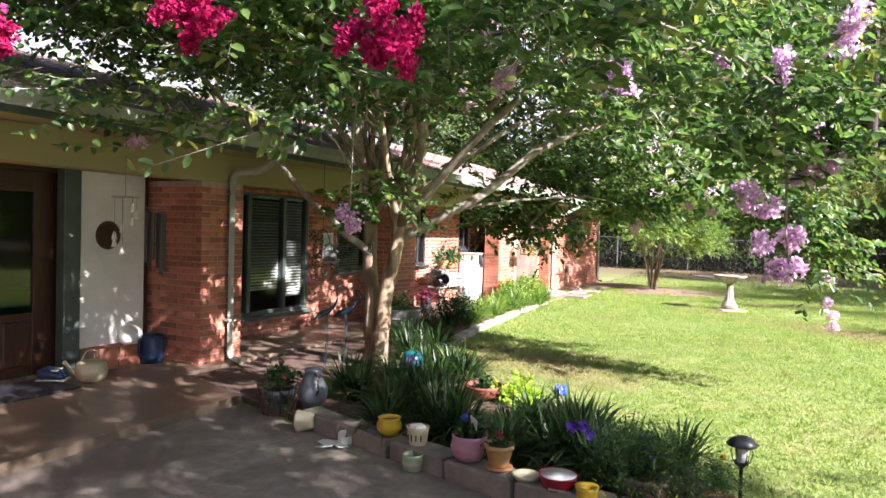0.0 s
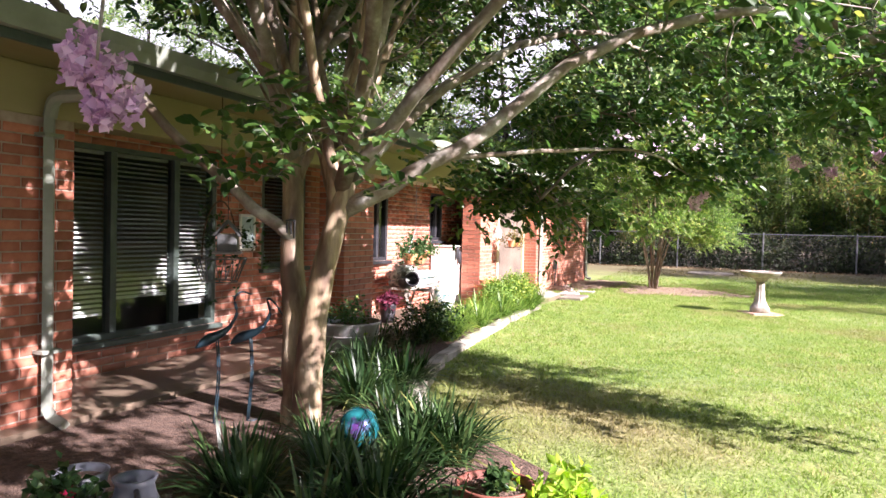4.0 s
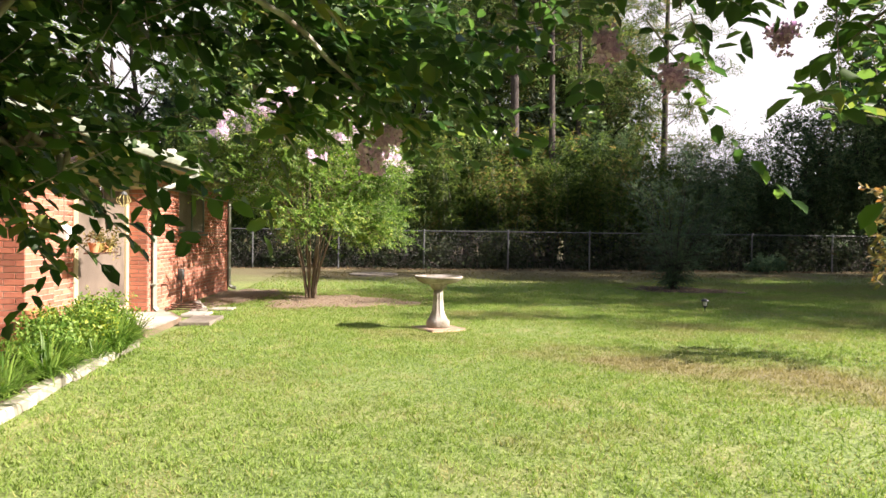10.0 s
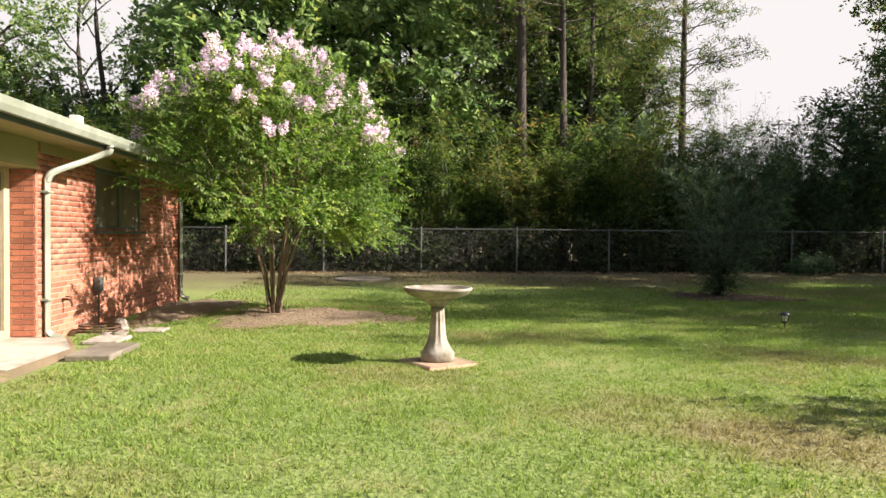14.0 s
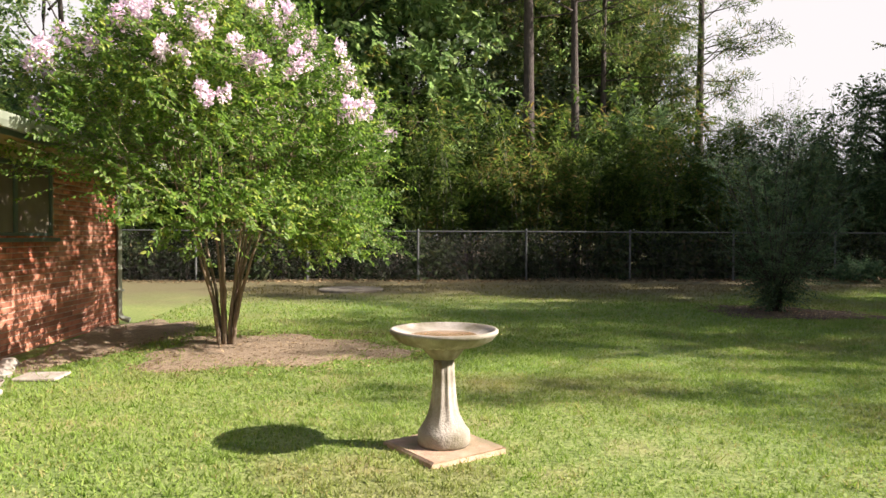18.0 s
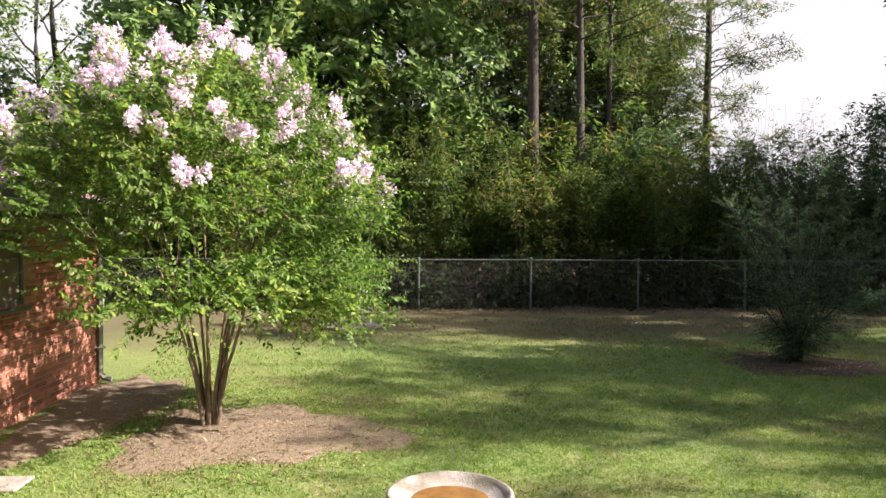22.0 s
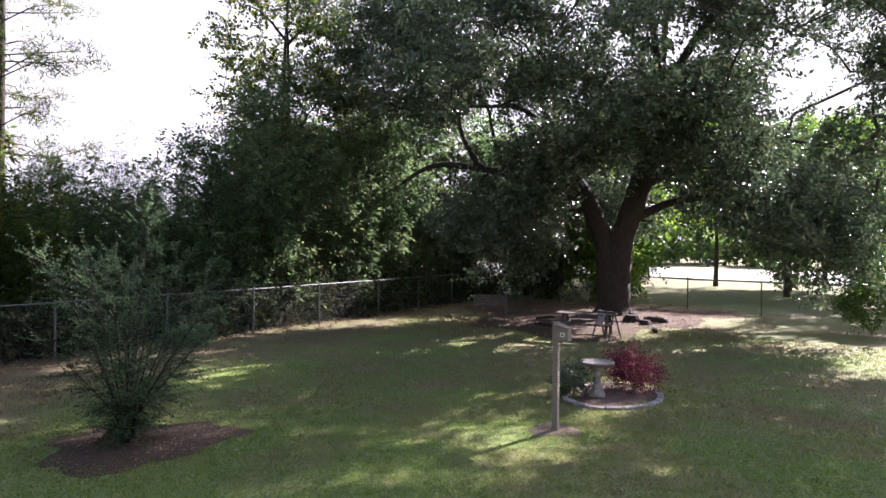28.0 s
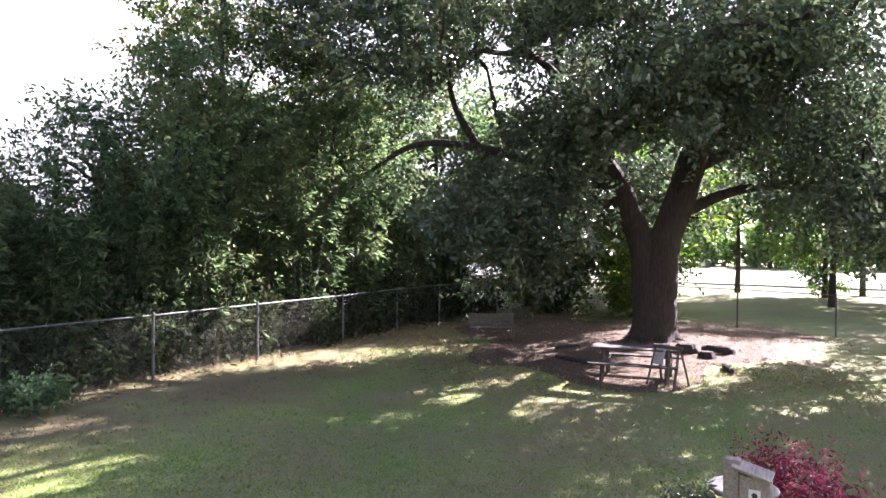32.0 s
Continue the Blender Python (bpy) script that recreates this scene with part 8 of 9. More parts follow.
ends = [[bm.verts.new((x, y, z)) for x, z in ((-0.1, 1.36), (0.0, 1.475), (0.1, 1.36), (0.085, 1.355), (0.0, 1.455), (-0.085, 1.355))] for y in (-0.11, 0.11)]
for k in range(6):
    bm.faces.new((ends[0][k], ends[0][(k + 1) % 6], ends[1][(k + 1) % 6], ends[1][k]))
bm.faces.new(ends[0][::-1])
bm.faces.new(ends[1])
part("feeder_roof", bm, M["galv"], fd, at=pose(0, 0, 0, 0, 0, 35))
part("seed_box", box(-0.07, -0.085, 1.245, 0.07, 0.085, 1.37, 0.004), M["galv"], fd, at=pose(0, 0, 0, 0, 0, 35))
part("tray", box(-0.1, -0.11, 1.225, 0.1, 0.11, 1.242, 0.004), M["tin"], fd, at=pose(0, 0, 0, 0, 0, 35))
sc = thing("wind_chime", pose(-4.02, 6.58, 0), "small dark wind chime hung at the trunk's fork", "wind chime")
part("disc", lathe([(0.035, 1.47), (0.035, 1.478), (0.01, 1.485)], 10), M["black"], sc)
for k in range(6):
    a = 2 * math.pi * k / 6
    part("chime_tube", tube([(0.028 * math.cos(a), 0.028 * math.sin(a), 1.468), (0.028 * math.cos(a), 0.028 * math.sin(a), 1.36 + 0.012 * k)], 0.006, 6), M["black"], sc)
wp = thing("wall_picture", pose(XB + 0.03, 8.95, 1.36, 0, 0, 90), "pale blue framed panel on the porch wall", "wall decoration")
part("panel", box(-0.1, -0.015, -0.17, 0.1, 0.0, 0.17, 0.002), C["lightblue"], wp)
for q in ((-0.13, -0.2, 0.13, -0.17), (-0.13, 0.17, 0.13, 0.2), (-0.13, -0.17, -0.1, 0.17), (0.1, -0.17, 0.13, 0.17)):
    part("frame", box(q[0], -0.022, q[1], q[2], 0.0, q[3], 0.003), C["white"], wp)

tb = thing("galvanised_tub", pose(-5.0, 9.0, 0.1), "round galvanised washtub planted with small succulents", "tub")
bm = lathe([(0.28, 0), (0.33, 0.34), (0.345, 0.36), (0.345, 0.38), (0.32, 0.38), (0.315, 0.3), (0.02, 0.3)], 32)
part("tub_body", bm, M["tin"], tb, smooth=True)
part("soil", lathe([(0.31, 0.3), (0.2, 0.335), (0.02, 0.34)], 20, wobble=0.05), M["mulch"], tb)
for z in (0.1, 0.25):
    part("hoop_rib", tube([((0.29 + 0.05 * z / 0.34 + 0.004) * math.cos(a), (0.29 + 0.05 * z / 0.34 + 0.004) * math.sin(a), z) for a in np.linspace(0, 2 * math.pi, 32)], 0.006, 5), M["tin"], tb)
sprig(M["fern_leaf"], 22, 0.26, 0.14, 0.33, 0.05, 14)(tb)

# patio bench
bn = thing("garden_bench", pose(-5.95, 11.9, 0.14), "wooden garden bench with angled legs on the sunlit patio", "bench")
for k in range(4):
    part("seat_plank", box(-0.25 + k * 0.125, 0, 0.4, -0.14 + k * 0.125, 1.25, 0.435, 0.006), M["wood"], bn)
for y in (0.15, 1.05):
    for x in (-0.2, 0.2):
        part("leg", tube([(x * 0.6, y, 0.4), (x * 1.3, y + (0.06 if y > 0.5 else -0.06), 0.0)], 0.026, 4), M["wood"], bn)
    part("cross_rail", box(-0.2, y - 0.02, 0.3, 0.2, y + 0.02, 0.35, 0.004), M["wood"], bn)
for k in range(2):
    cu = thing("cushion", pose(-5.95, 12.55, 0.575 + 0.11 * k, 0, 0, 4 - 9 * k), "faded floral cushion in green and white", "cushion", "bench cushions")
    bm = box(-0.24, -0.42, 0, 0.24, 0.45, 0.1, 0.035)
    part("pad", bm, C["floral"], cu, smooth=True)
    part("piping", tube([(0.235, -0.4, 0.05), (0.235, 0.43, 0.05)], 0.008, 6), C["white"], cu)
M["silver_leaf"] = leafy("silver_leaf", (0.25, 0.28, 0.24), (0.4, 0.43, 0.38), (0.55, 0.57, 0.52), 0.7, 0.2, (0.6, 0.6, 0.5))
pot("plant_pot", -5.85, 12.08, 0.575, [(0.08, 0), (0.11, 0.1), (0.12, 0.16)], C["greyjug"], "grey pot of silver-leaved dusty miller on the bench", extras=(sprig(M["silver_leaf"], 26, 0.15, 0.14, 0.18, 0.08, 31, width=0.6),))
pot("tipped_pot", -5.68, 11.98, 0.7, [(0.07, -0.1), (0.1, -0.02), (0.11, 0.06), (0.1, 0.08)], M["black"], "dark round pot lying tipped on the bench", soil=False, tilt=(78, 0, 25))
pot("plant_pot", -5.75, 11.35, 0.14, [(0.08, 0), (0.11, 0.14), (0.12, 0.24), (0.125, 0.26)], M["black"], "black pot with a burgundy-leaved plant by the bench", extras=(sprig(M["loropetalum"], 12, 0.12, 0.12, 0.27, 0.07, 21),))
pot("plant_pot", -5.95, 10.9, 0.14, [(0.08, 0), (0.1, 0.1), (0.11, 0.2)], C["ochre"], "ochre pot of small leaves on the patio", extras=(sprig(M["fern_leaf"], 12, 0.11, 0.1, 0.2, 0.04, 22),))
gs = thing("garden_stool", pose(-5.5, 12.75, 0.14), "white and green glazed ceramic garden stool", "stool")
part("drum", lathe([(0.1, 0), (0.13, 0.03), (0.17, 0.2), (0.14, 0.38), (0.12, 0.41), (0.01, 0.415)], 20), C["floral"], gs, smooth=True)
part("band", lathe([(0.142, 0.36), (0.15, 0.36), (0.148, 0.375), (0.14, 0.375)], 20), C["green"], gs)
hp = thing("hanging_planter", pose(-5.5, 11.67, 0), "hanging wire planter with coral pots of pale leaves", "hanging basket")
part("wire", tube([(0, 0, 2.43), (0, 0, 1.45)], 0.003, 4), M["black"], hp)
for s in (-0.16, 0.16):
    part("wire", tube([(0, 0, 1.45), (0, s * 1.3, 1.12)], 0.003, 4), M["black"], hp)
    part("coral_pot", lathe([(0.07, 0.95), (0.1, 1.06), (0.11, 1.1), (0.1, 1.1)], 16), C["coral"], hp, at=pose(0, s, 0))
part("tray", box(-0.1, -0.3, 0.94, 0.1, 0.3, 0.955, 0.004), M["rust"], hp)
sprig(M["fern_leaf"], 20, 0.22, 0.2, 1.1, 0.07, 23)(hp)

# box put in for a white rectangle on the patio wall, its nature unknown
cb = thing("white_box_front", pose(XB + 0.03, 13.96, 0.145, 0, 0, 90), "low white box with two doors against the patio wall", "cabinet")
part("body", box(0, -0.4, 0.02, 1.45, 0.0, 1.0, 0.01), M["white_paint"], cb)
for a, b in ((0.01, 0.72), (0.73, 1.44)):
    dr = part("door", box(a, -0.425, 0.06, b, -0.402, 0.99, 0.006), M["white_paint"], cb)
    part("handle", tube([((b if a < 0.5 else a) + (-0.07 if a < 0.5 else 0.07), -0.427, 0.5), ((b if a < 0.5 else a) + (-0.07 if a < 0.5 else 0.07), -0.445, 0.53), ((b if a < 0.5 else a) + (-0.07 if a < 0.5 else 0.07), -0.427, 0.66)], 0.009, 6), C["coral"], dr, "rusty handle")
part("top", box(-0.01, -0.43, 1.002, 1.46, 0.0, 1.025, 0.005), M["white_paint"], cb)
for k, (u, z) in enumerate(((0.1, 0.9), (0.2, 0.82))):
    tagged(part("rubber_clog", lathe([(0.02, -0.12), (0.05, -0.08), (0.042, 0.0), (0.055, 0.08), (0.02, 0.12)], 12), M["black"], at=pose(XB + 0.03 + 0.475, 13.96 + u, 0.145 + z) @ Matrix.Diagonal((0.5, 1, 1, 1)), smooth=True), "black rubber clog hung on the low white box", "shoe", "hung clogs")
pot("urn", -5.28, 14.1, 0.1, [(0.09, 0), (0.14, 0.15), (0.15, 0.3), (0.1, 0.44), (0.12, 0.5)], C["terracotta"], "reddish clay urn beside the brick pier", soil=False)
h2 = thing("hanging_planter", pose(-5.35, 15.95, 0), "hanging tray of gold and coral pots with straw-coloured flowers", "hanging basket")
for s in (-0.25, 0.25):
    part("wire", tube([(0, 0, 2.1), (0, s, 1.2)], 0.003, 4), M["black"], h2)
part("tray", box(-0.1, -0.3, 1.13, 0.1, 0.3, 1.15, 0.004), M["rust"], h2)
for k in range(4):
    part("small_pot", lathe([(0.045, 1.15), (0.07, 1.27), (0.06, 1.27)], 14), C["gold"] if k % 2 else C["coral"], h2, at=pose(0, -0.22 + 0.147 * k, 0))
sprig(M["magnolia_leaf"], 18, 0.24, 0.1, 1.27, 0.05, 24)(h2)
h3 = thing("birdhouse_ornament", pose(-5.4, 15.02, 0), "small white hanging birdhouse ornament", "garden ornament")
part("wire", tube([(0, 0, 2.1), (0, 0, 1.52)], 0.003, 4), M["black"], h3)
part("house_body", box(-0.06, -0.06, 1.32, 0.06, 0.06, 1.44, 0.004), C["white"], h3)
part("roof", lathe([(0.1, 1.44), (0.004, 1.53)], 4), C["white"], h3)
lt = thing("hanging_lantern", pose(-5.4, 16.84, 0), "pale yellow wire cage lantern under the eave", "lantern")
part("chain", tube([(0, 0, 2.1), (0, 0, 1.97)], 0.004, 4), M["black"], lt)
part("cap", lathe([(0.06, 1.95), (0.03, 1.99), (0.004, 2.0)], 12), M["galv"], lt)
for k in range(10):
    a = 2 * math.pi * k / 10
    part("cage_wire", tube(bend([(0.03 * math.cos(a), 0.03 * math.sin(a), 1.96), (0.1 * math.cos(a), 0.1 * math.sin(a), 1.87), (0.02 * math.cos(a), 0.02 * math.sin(a), 1.78)], 4), 0.004, 5), C["lampyellow"], lt)
fg = thing("fan_grille", pose(XS + 0.035, 16.7, 1.86, 0, 0, 90), "dark fan-shaped grille above the screen", "wall decoration")
part("arch", tube([(0.28 * math.cos(a), 0, 0.2 * math.sin(a)) for a in np.linspace(0, math.pi, 16)], 0.02, 6), M["rust"], fg)
for a in np.linspace(0.4, math.pi - 0.4, 5):
    part("spoke", tube([(0, 0, 0.0), (0.28 * math.cos(a), 0, 0.2 * math.sin(a))], 0.012, 5), M["rust"], fg)
# services on the yard wall
tp = thing("wall_tap", pose(XF + 0.015, 18.63, 0.53), "dark outdoor tap on the brick wall", "tap")
part("pipe", tube([(0, 0, 0), (0.07, 0, 0), (0.1, 0, -0.03)], 0.014, 8), C["copper"], tp)
part("nozzle", tube([(0.1, 0, -0.02), (0.11, 0, -0.09)], 0.013, 8), C["copper"], tp)
part("wheel", lathe([(0.035, 0), (0.035, 0.01), (0.008, 0.012)], 10), C["copper"], tp, at=pose(0.06, 0, 0.03))
mb = thing("meter_box", pose(XF + 0.015, 19.6, 0.55), "small grey metal service box with a conduit", "service box")
part("box", box(0, -0.07, 0, 0.08, 0.07, 0.2, 0.006), M["galv"], mb)
part("conduit", tube([(0.04, 0, 0.0), (0.04, 0, -0.5)], 0.014, 8), M["dark_galv"], mb)
hs = thing("hose", pose(-5.1, 18.9, 0.07), "loosely coiled dark garden hose on the ground", "hose")
part("coil", tube([(0.26 * math.cos(a) * (1 - 0.03 * a / 6), 0.24 * math.sin(a), 0.012 + 0.006 * a) for a in np.linspace(0, 18, 70)], 0.012, 6), M["rust"], hs)
for k, (x, y, s) in enumerate(((-4.95, 19.2, 0.09), (-5.05, 19.5, 0.08), (-5.15, 19.75, 0.1), (-4.9, 18.6, 0.06))):
    tagged(part("rock", lathe([(s, 0), (s * 1.15, s * 0.4), (s * 0.6, s * 0.9), (0.01, s)], 8, wobble=0.15, seed=k), M["rock"], at=pose(x, y, 0.06, 0, 0, 50 * k)), "small field stone by the house wall", "stone", "stones by the wall")
tagged(part("splash_dish", lathe([(0.02, 0), (0.13, 0.0), (0.16, 0.05), (0.15, 0.05), (0.12, 0.015), (0.01, 0.012)], 20), M["rock"], at=pose(-4.85, 18.75, 0.06)), "grey stone dish beside the downspout", "dish")
tagged(part("splash_block", box(-4.75, 19.0, 0.055, -4.35, 19.35, 0.085, 0.008), M["rock"]), "flat pale paver on the grass", "stepping stone")
ub = thing("utility_box", pose(-8.7, 31.0, 0.12), "low green utility box near the fence", "utility box")
part("case", box(-0.3, -0.25, 0, 0.3, 0.25, 0.5, 0.02), C["green"], ub)
part("lid", box(-0.32, -0.27, 0.502, 0.32, 0.27, 0.54, 0.015), C["green"], ub)

# ---------- birdbaths ----------
def birdbath(x, y, mat, label, s=1.0, slab=True, water=True):
    z = float(ground_z(x, y))
    b = thing("birdbath", pose(x, y, z) @ Matrix.Scale(s, 4), label, "birdbath", "birdbaths")
    if slab:
        slab_bm = box(-0.29, -0.29, -0.03, 0.29, 0.29, 0.036, 0.012)
        rs = random.Random(4)
        for v in slab_bm.verts:
            v.co.x, v.co.y = v.co.x + rs.uniform(-0.012, 0.012), v.co.y + rs.uniform(-0.012, 0.012)
        part("foot_slab", slab_bm, C["slab"], b, at=pose(0, 0, 0, 0, 0, 31))
    base = 0.036 if slab else 0.0
    bm = lathe([(0.166, base), (0.172, base + 0.02), (0.17, base + 0.085), (0.158, base + 0.1), (0.15, base + 0.112), (0.128, base + 0.15), (0.104, base + 0.2), (0.088, base + 0.27), (0.078, base + 0.36), (0.071, base + 0.46), (0.068, base + 0.56)], 60)
    for v in bm.verts:
        t = math.atan2(v.co.y, v.co.x)
        deep = max(0.0, min(1.0, (v.co.z - base - 0.12) / 0.1))
        k = 1 - 0.13 * deep * (0.5 - 0.5 * math.cos(10 * t)) ** 0.7 + 0.01 * math.sin(3 * t + 20 * v.co.z)
        v.co.x *= k
        v.co.y *= k
    part("pedestal", bm, mat, b, smooth=True)
    bm = lathe([(0.07, base + 0.555), (0.086, base + 0.565), (0.1, base + 0.585), (0.123, base + 0.61), (0.128, base + 0.64), (0.12, base + 0.655)], 48)
    for v in bm.verts:
        k = 1 + 0.06 * math.cos(12 * math.atan2(v.co.y, v.co.x) + 30 * v.co.z)
        v.co.x *= k
        v.co.y *= k
    part("neck", bm, mat, b, smooth=True)
    bm = lathe([(0.11, base + 0.64), (0.19, base + 0.65), (0.26, base + 0.668), (0.315, base + 0.695), (0.34, base + 0.717), (0.345, base + 0.72), (0.353, base + 0.732), (0.353, base + 0.745), (0.345, base + 0.752), (0.33, base + 0.75), (0.315, base + 0.735), (0.25, base + 0.712), (0.2, base + 0.7), (0.02, base + 0.69)], 96)
    for v in bm.verts:
        r = math.hypot(v.co.x, v.co.y)
        if r > 0.15 and v.co.z < base + 0.697:
            v.co.z -= 0.012 * abs(math.sin(14 * math.atan2(v.co.y, v.co.x)))
    bowl = part("bowl", bm, mat, b, smooth=True)
    if water:
        part("water", lathe([(0.22, base + 0.705), (0.219, base + 0.709), (0.01, base + 0.71)], 32), C["water"], bowl)
    return b


birdbath(-0.88, 16.72, M["bath"], "aged pale cast-stone birdbath on a reddish slab in the lawn")
birdbath(13.0, 19.72, M["rock"], "old grey birdbath with a shallow bowl in the small bed", 0.95, False, False)

# ---------- right-hand yard ----------
bh = thing("birdhouse_post", pose(10.27, 19.47, 0.05), "grey wooden post carrying a small birdhouse", "birdhouse")
part("post", box(-0.043, -0.05, -0.1, 0.043, 0.05, 1.78, 0.006), M["wood"], bh)
house = part("house_body", box(-0.085, -0.235, 1.48, 0.085, -0.055, 1.7, 0.004), M["wood"], bh)
part("roof", box(-0.12, -0.22, 0, 0.1, 0.03, 0.018, 0.004), M["wood"], house, at=pose(0.0, -0.03, 1.735, 14, 0, 0))
part("entrance_plate", box(-0.0915, -0.18, 1.55, -0.0865, -0.11, 1.62), C["white"], house)
part("entrance_hole", tube([(-0.0935, -0.145, 1.585), (-0.092, -0.145, 1.585)], 0.018, 12), M["black"], house)
part("brace", box(-0.03, -0.12, 1.44, 0.03, -0.052, 1.478, 0.003), M["wood"], bh)

pt = thing("picnic_table", pose(21.2, 22.95, float(ground_z(21.2, 22.95)), 0, 0, 8), "weathered old wooden picnic table under the oak", "picnic table")
for k in range(5):
    part("top_plank", box(-0.36 + 0.146 * k, -0.95, 0.72, -0.22 + 0.146 * k, 0.95, 0.755, 0.006), M["old_wood"], pt)
for y in (-0.7, 0.7):
    for s in (-1, 1):
        part("leg", tube([(0.2 * s, y, 0.72), (0.5 * s, y, 0.0)], 0.05, 4), M["old_wood"], pt)
    part("cross_beam", box(-0.72, y - 0.05, 0.4, 0.72, y - 0.012, 0.48, 0.005), M["old_wood"], pt)
for s in (-1, 1):
    part("bench_plank", box(s * 0.72 - 0.13, -0.95, 0.43, s * 0.72 + 0.13, 0.95, 0.465, 0.006), M["old_wood"], pt)
sw = thing("sawhorse", pose(20.97, 22.2, float(ground_z(20.97, 22.2)), 0, 0, 70), "leaning weathered sawhorse draped with a pale cloth", "sawhorse")
part("beam", box(-0.35, -0.05, 0.8, 0.35, 0.05, 0.88, 0.006), M["old_wood"], sw)
for x in (-0.28, 0.28):
    for s in (-1, 1):
        part("leg", tube([(x, 0.03 * s, 0.82), (x * 1.2, 0.3 * s, 0.0)], 0.03, 4), M["old_wood"], sw)
bm = bmesh.new()
rows = [[bm.verts.new((0.02 + 0.3 * u + 0.015 * math.sin(9 * v_ + u * 5), (v_ - 0.45) * 0.7 * (0.25 if 0.3 < v_ < 0.6 else 0.42), 0.895 - 0.9 * abs(v_ - 0.45) ** 1.2)) for v_ in np.linspace(0, 1, 9)] for u in np.linspace(0, 1, 7)]
for a, b in zip(rows, rows[1:]):
    for k in range(8):
        bm.faces.new((a[k], a[k + 1], b[k + 1], b[k]))
bmesh.ops.solidify(bm, geom=bm.faces[:], thickness=0.006)
tagged(part("cloth", bm, C["cloth"], smooth=True, at=pose(20.97, 22.2, float(ground_z(20.97, 22.2)) + 0.005, 0, 0, 70)), "pale cloth thrown over the sawhorse", "cloth")
b2 = thing("park_bench", pose(24.65, 28.3, float(ground_z(24.65, 28.3)), 0, 0, 33), "dark weathered slatted bench on the leaf litter", "bench")
for k in range(4):
    part("slat", box(-0.25 + 0.12 * k, -0.7, 0.4, -0.15 + 0.12 * k, 0.7, 0.425, 0.004), M["dark_galv"], b2)
    part("back_slat", box(0.24, -0.7, 0.45 + 0.09 * k, 0.265, 0.7, 0.52 + 0.09 * k, 0.004), M["dark_galv"], b2)
for y in (-0.62, 0.62):
    part("side_frame", box(-0.25, y - 0.02, 0, -0.2, y + 0.02, 0.4, 0.004, box(0.2, y - 0.02, 0, 0.25, y + 0.02, 0.82, 0.004)), M["dark_galv"], b2)
rl = random.Random(3)
for k, (x, y, ln, r, a) in enumerate(((23.3, 21.3, 0.9, 0.07, 20), (22.4, 24.9, 1.1, 0.06, 70), (24.0, 25.6, 0.8, 0.05, -30), (25.4, 21.9, 0.7, 0.11, 100))):
    tagged(part("fallen_log", tube(bend([(-ln / 2, 0, 0), (0, 0.05, 0.02), (ln / 2, -0.03, 0)], 4), [r * q for q in (0.8, 1, 1.05, 0.95, 1, 0.9, 0.95, 0.9, 0.8)], 9, wob=0.12, seed=k), M["bark"], at=pose(x, y, float(ground_z(x, y)) + r, 0, 0, a)), "broken dark log on the leaf litter", "log", "fallen logs")
for k, (x, y, s) in enumerate(((25.0, 22.6, 0.28), (24.6, 22.0, 0.2), (25.6, 21.6, 0.16))):
    tagged(part("root_stump", lathe([(s * 1.3, -0.05), (s, s * 0.5), (s * 0.8, s * 0.9), (0.02, s)], 11, wobble=0.14, seed=k), M["bark"], at=pose(x, y, float(ground_z(x, y)))), "dark root stump near the oak", "stump", "root stumps")
tb2 = thing("wheeled_bin", pose(98, 34, 0.1), "dark wheeled bin across the road", "bin")
part("bin_body", lathe([(0.25, 0.1), (0.33, 1.0)], 4), M["black"], tb2)
part("lid", lathe([(0.36, 1.002), (0.36, 1.06), (0.02, 1.12)], 4), M["black"], tb2)

# ---------- loose litter and grass ----------
def inside(poly, x, y):
    hit = np.zeros(len(x), bool)
    n = len(poly)
    for i in range(n):
        (x0, y0), (x1, y1) = poly[i], poly[(i + 1) % n]
        c = ((y0 > y) != (y1 > y)) & (x < (x1 - x0) * (y - y0) / (y1 - y0 + 1e-12) + x0)
        hit ^= c
    return hit


def litter(cx, cy, rx, ry, n, seed, label, size=0.05):
    r = np.random.default_rng(seed)
    a, q = r.uniform(0, 2 * math.pi, n), np.sqrt(r.uniform(0, 1, n))
    x, y = cx + rx * q * np.cos(a), cy + ry * q * np.sin(a)
    p = np.stack([x, y, ground_z(x, y) + 0.035], 1)
    v, f = leaves_mesh(p, r.normal(size=(n, 3)) * np.array([1, 1, 0.15]), size * r.uniform(0.5, 1.4, n), size * 0.45, r, 0.2, np.tile([[0.0, 0.0, 1.0]], (n, 1)) + r.normal(size=(n, 3)) * 0.2)
    tagged(np_object("fallen_leaves", v, f, M["dry_leaf"]), label, "fallen leaves", kind="stuff")


M["dry_leaf"] = leafy("dry_leaf", (0.09, 0.055, 0.028), (0.18, 0.12, 0.065), (0.3, 0.22, 0.13), 0.8, 0.15, (0.45, 0.34, 0.2))
litter(-2.6, 20.6, 2.0, 1.6, 1300, 1, "dry brown leaves under the flowering shrub")
litter(27.2, 25.2, 8.6, 7.2, 11000, 2, "dry oak leaves under the large tree", 0.09)
litter(6.1, 24.5, 1.6, 1.4, 1200, 3, "dry leaves under the dark young tree")
litter(8.0, 31.6, 23.0, 0.7, 5000, 4, "dry leaves drifted along the fence", 0.1)
litter(-4.5, 6.0, 0.8, 1.3, 900, 5, "dry leaves on the mulch below the crape myrtle", 0.04)

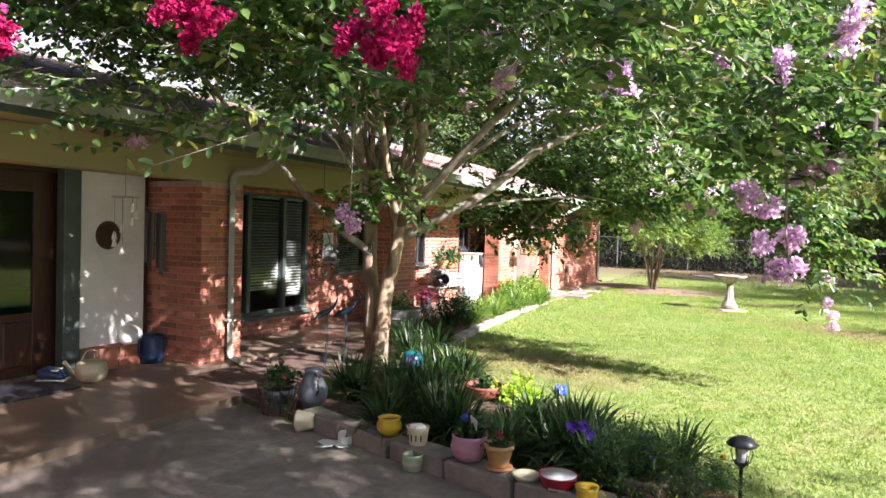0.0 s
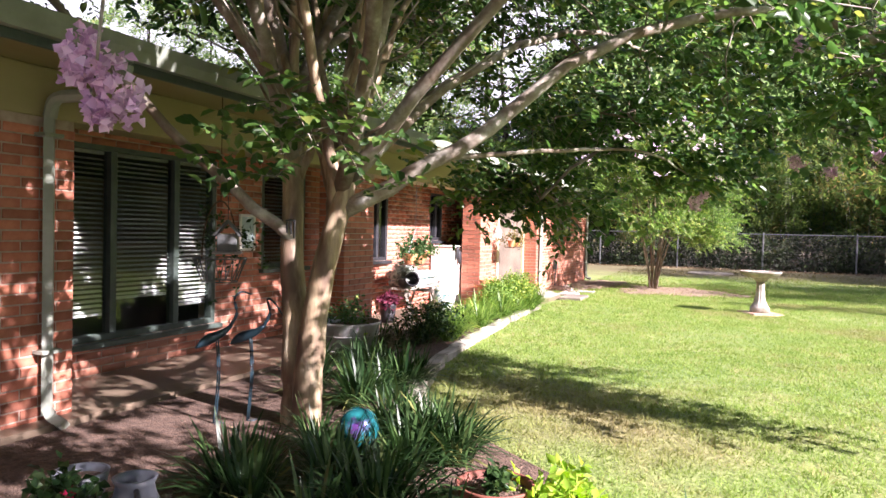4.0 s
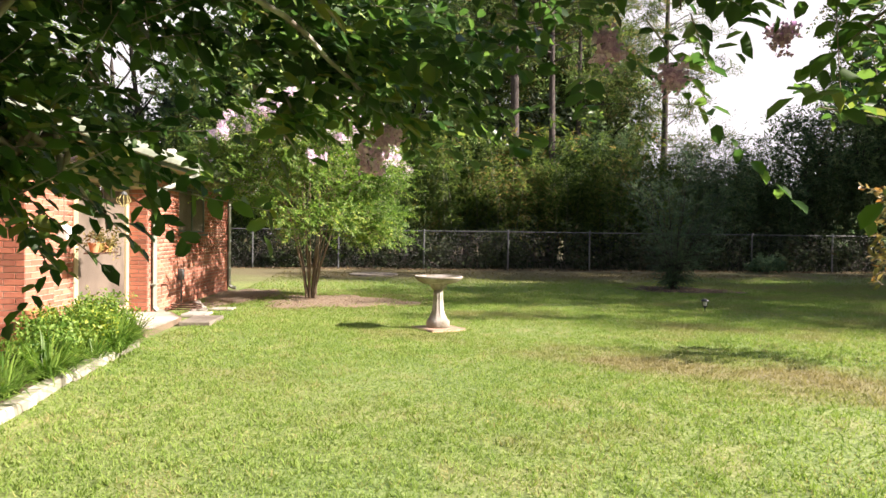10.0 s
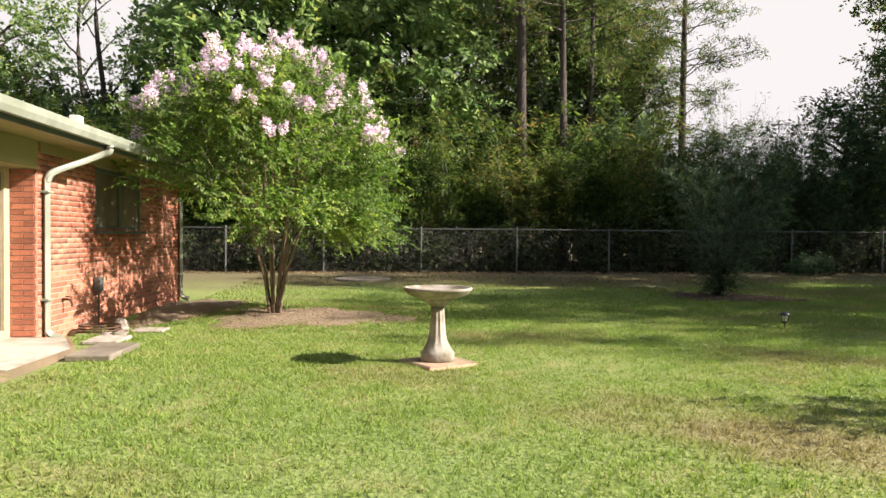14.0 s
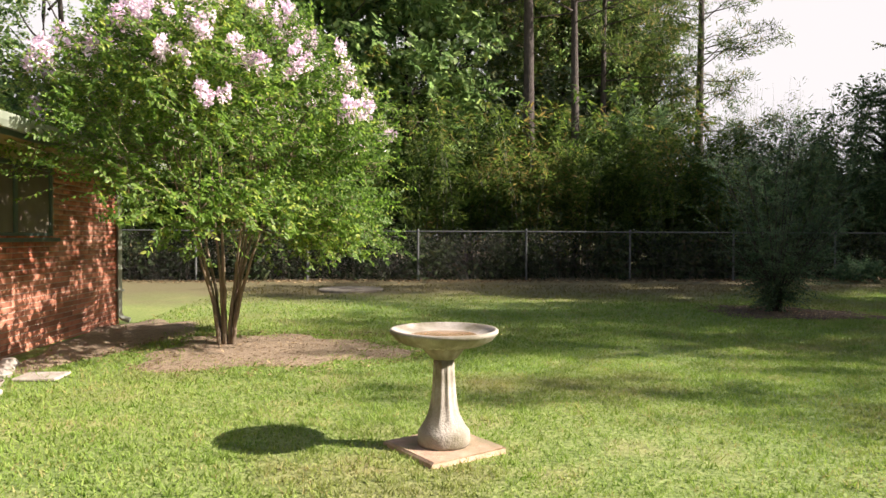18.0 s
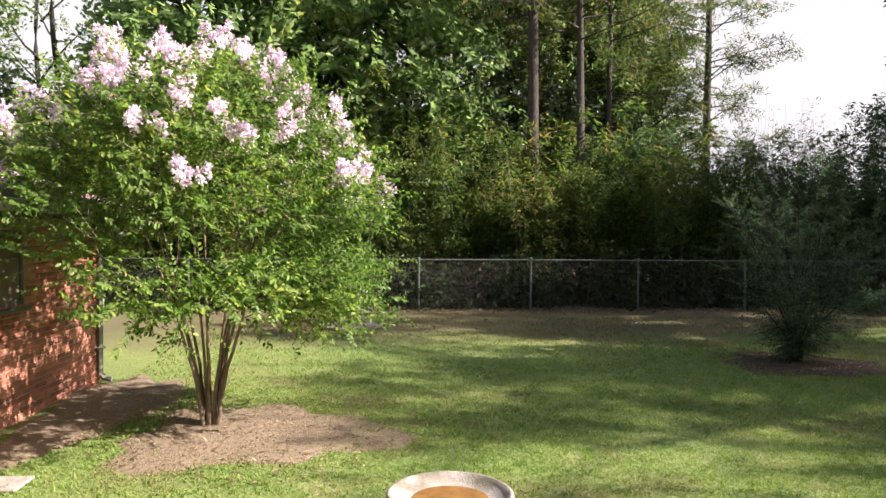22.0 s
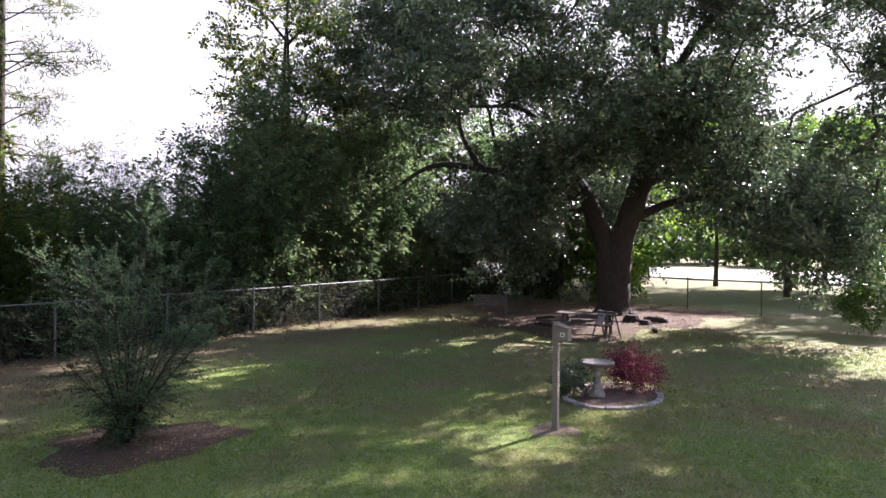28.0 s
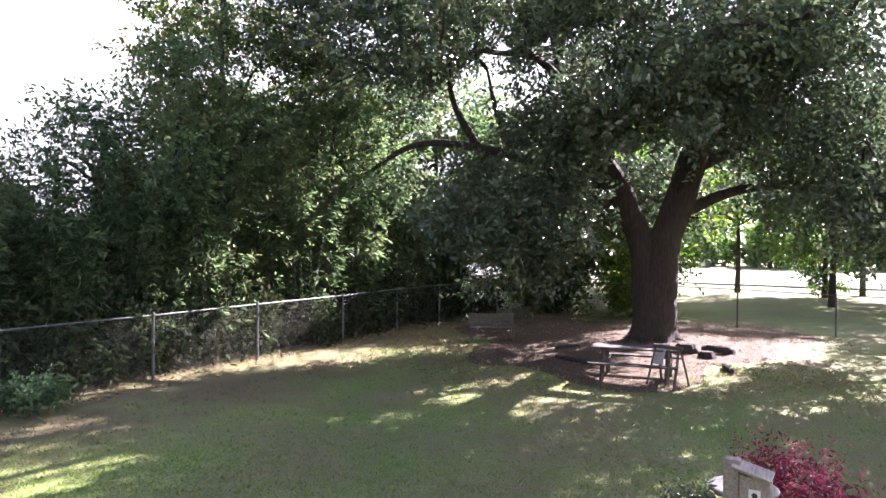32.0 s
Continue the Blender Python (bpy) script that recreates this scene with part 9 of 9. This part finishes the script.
rng = np.random.default_rng(77)
gxy = np.stack([rng.uniform(-5.2, 24.0, 2600000), rng.uniform(3.6, 30.5, 2600000)], 1)
LANE = np.array([(-1.5, 4.0), (-1.5, 7.0), (-1.4, 10.0), (-1.25, 13.0), (0.5, 16.5), (4.5, 18.5), (8.0, 20.0)])
near_lane = np.min(np.linalg.norm(gxy[:, None] - LANE[None], axis=2), 1)
keep = rng.uniform(0, 1, len(gxy)) < np.clip(1.15 * np.exp(-((near_lane / 5.0) ** 1.4)), 0.05, 1.0)
gxy, near_lane = gxy[keep], near_lane[keep]
x, y = gxy.T
bad = inside(DRIVE, x, y) | inside(BED, x, y) | (x < -5.3) | ((x < -4.6) & (y < 18.1))
for cx, cy, rx, ry in ((-2.65, 20.6, 1.15, 0.9), (-4.75, 21.9, 0.6, 2.0), (6.1, 24.45, 1.35, 1.1), (13.3, 19.5, 1.05, 0.75), (27.4, 25.0, 6.3, 5.1), (-0.88, 16.72, 0.3, 0.3)):
    bad |= ((x - cx) / rx) ** 2 + ((y - cy) / ry) ** 2 < rng.uniform(0.45, 1.15, len(x))
thin = np.zeros(len(x))
for q, (kx, ky) in enumerate(((0.9, 1.3), (1.7, -0.8), (-0.6, 2.1))):
    thin += np.sin(kx * x + q) * np.sin(ky * y + 2 * q)
bad |= rng.uniform(0, 1, len(x)) < np.clip(thin * 0.25 - 0.05, 0, 0.6)
x, y, near_lane = x[~bad], y[~bad], near_lane[~bad]
n = len(x)
hgt = rng.uniform(0.012, 0.038, n) * (1 + 0.06 * near_lane)
tuft = 0.5 + 0.5 * np.sin(15 * x + 2.3 * np.sin(6.1 * y) + 3 * np.sin(1.7 * x)) * np.sin(17 * y + 2.1 * np.sin(5.3 * x) + 3 * np.sin(2.3 * y))
hgt *= 0.6 + 0.95 * tuft ** 1.5
wid = rng.uniform(0.005, 0.012, n) * (1 + 0.16 * near_lane)
a = rng.uniform(0, 2 * math.pi, n)
base = np.stack([x, y, ground_z(x, y) - 0.003], 1)
side = np.stack([np.cos(a), np.sin(a), np.zeros(n)], 1)
lean = np.stack([rng.normal(size=n) * 0.6, rng.normal(size=n) * 0.6, np.ones(n)], 1)
v = np.stack([base - side * wid[:, None] / 2, base + side * wid[:, None] / 2, base + lean * hgt[:, None]], 1).reshape(-1, 3)
tagged(np_object("grass", v, np.arange(3 * n).reshape(-1, 3), M["grass"]), "short green lawn grass with dry blades", "grass", kind="stuff")
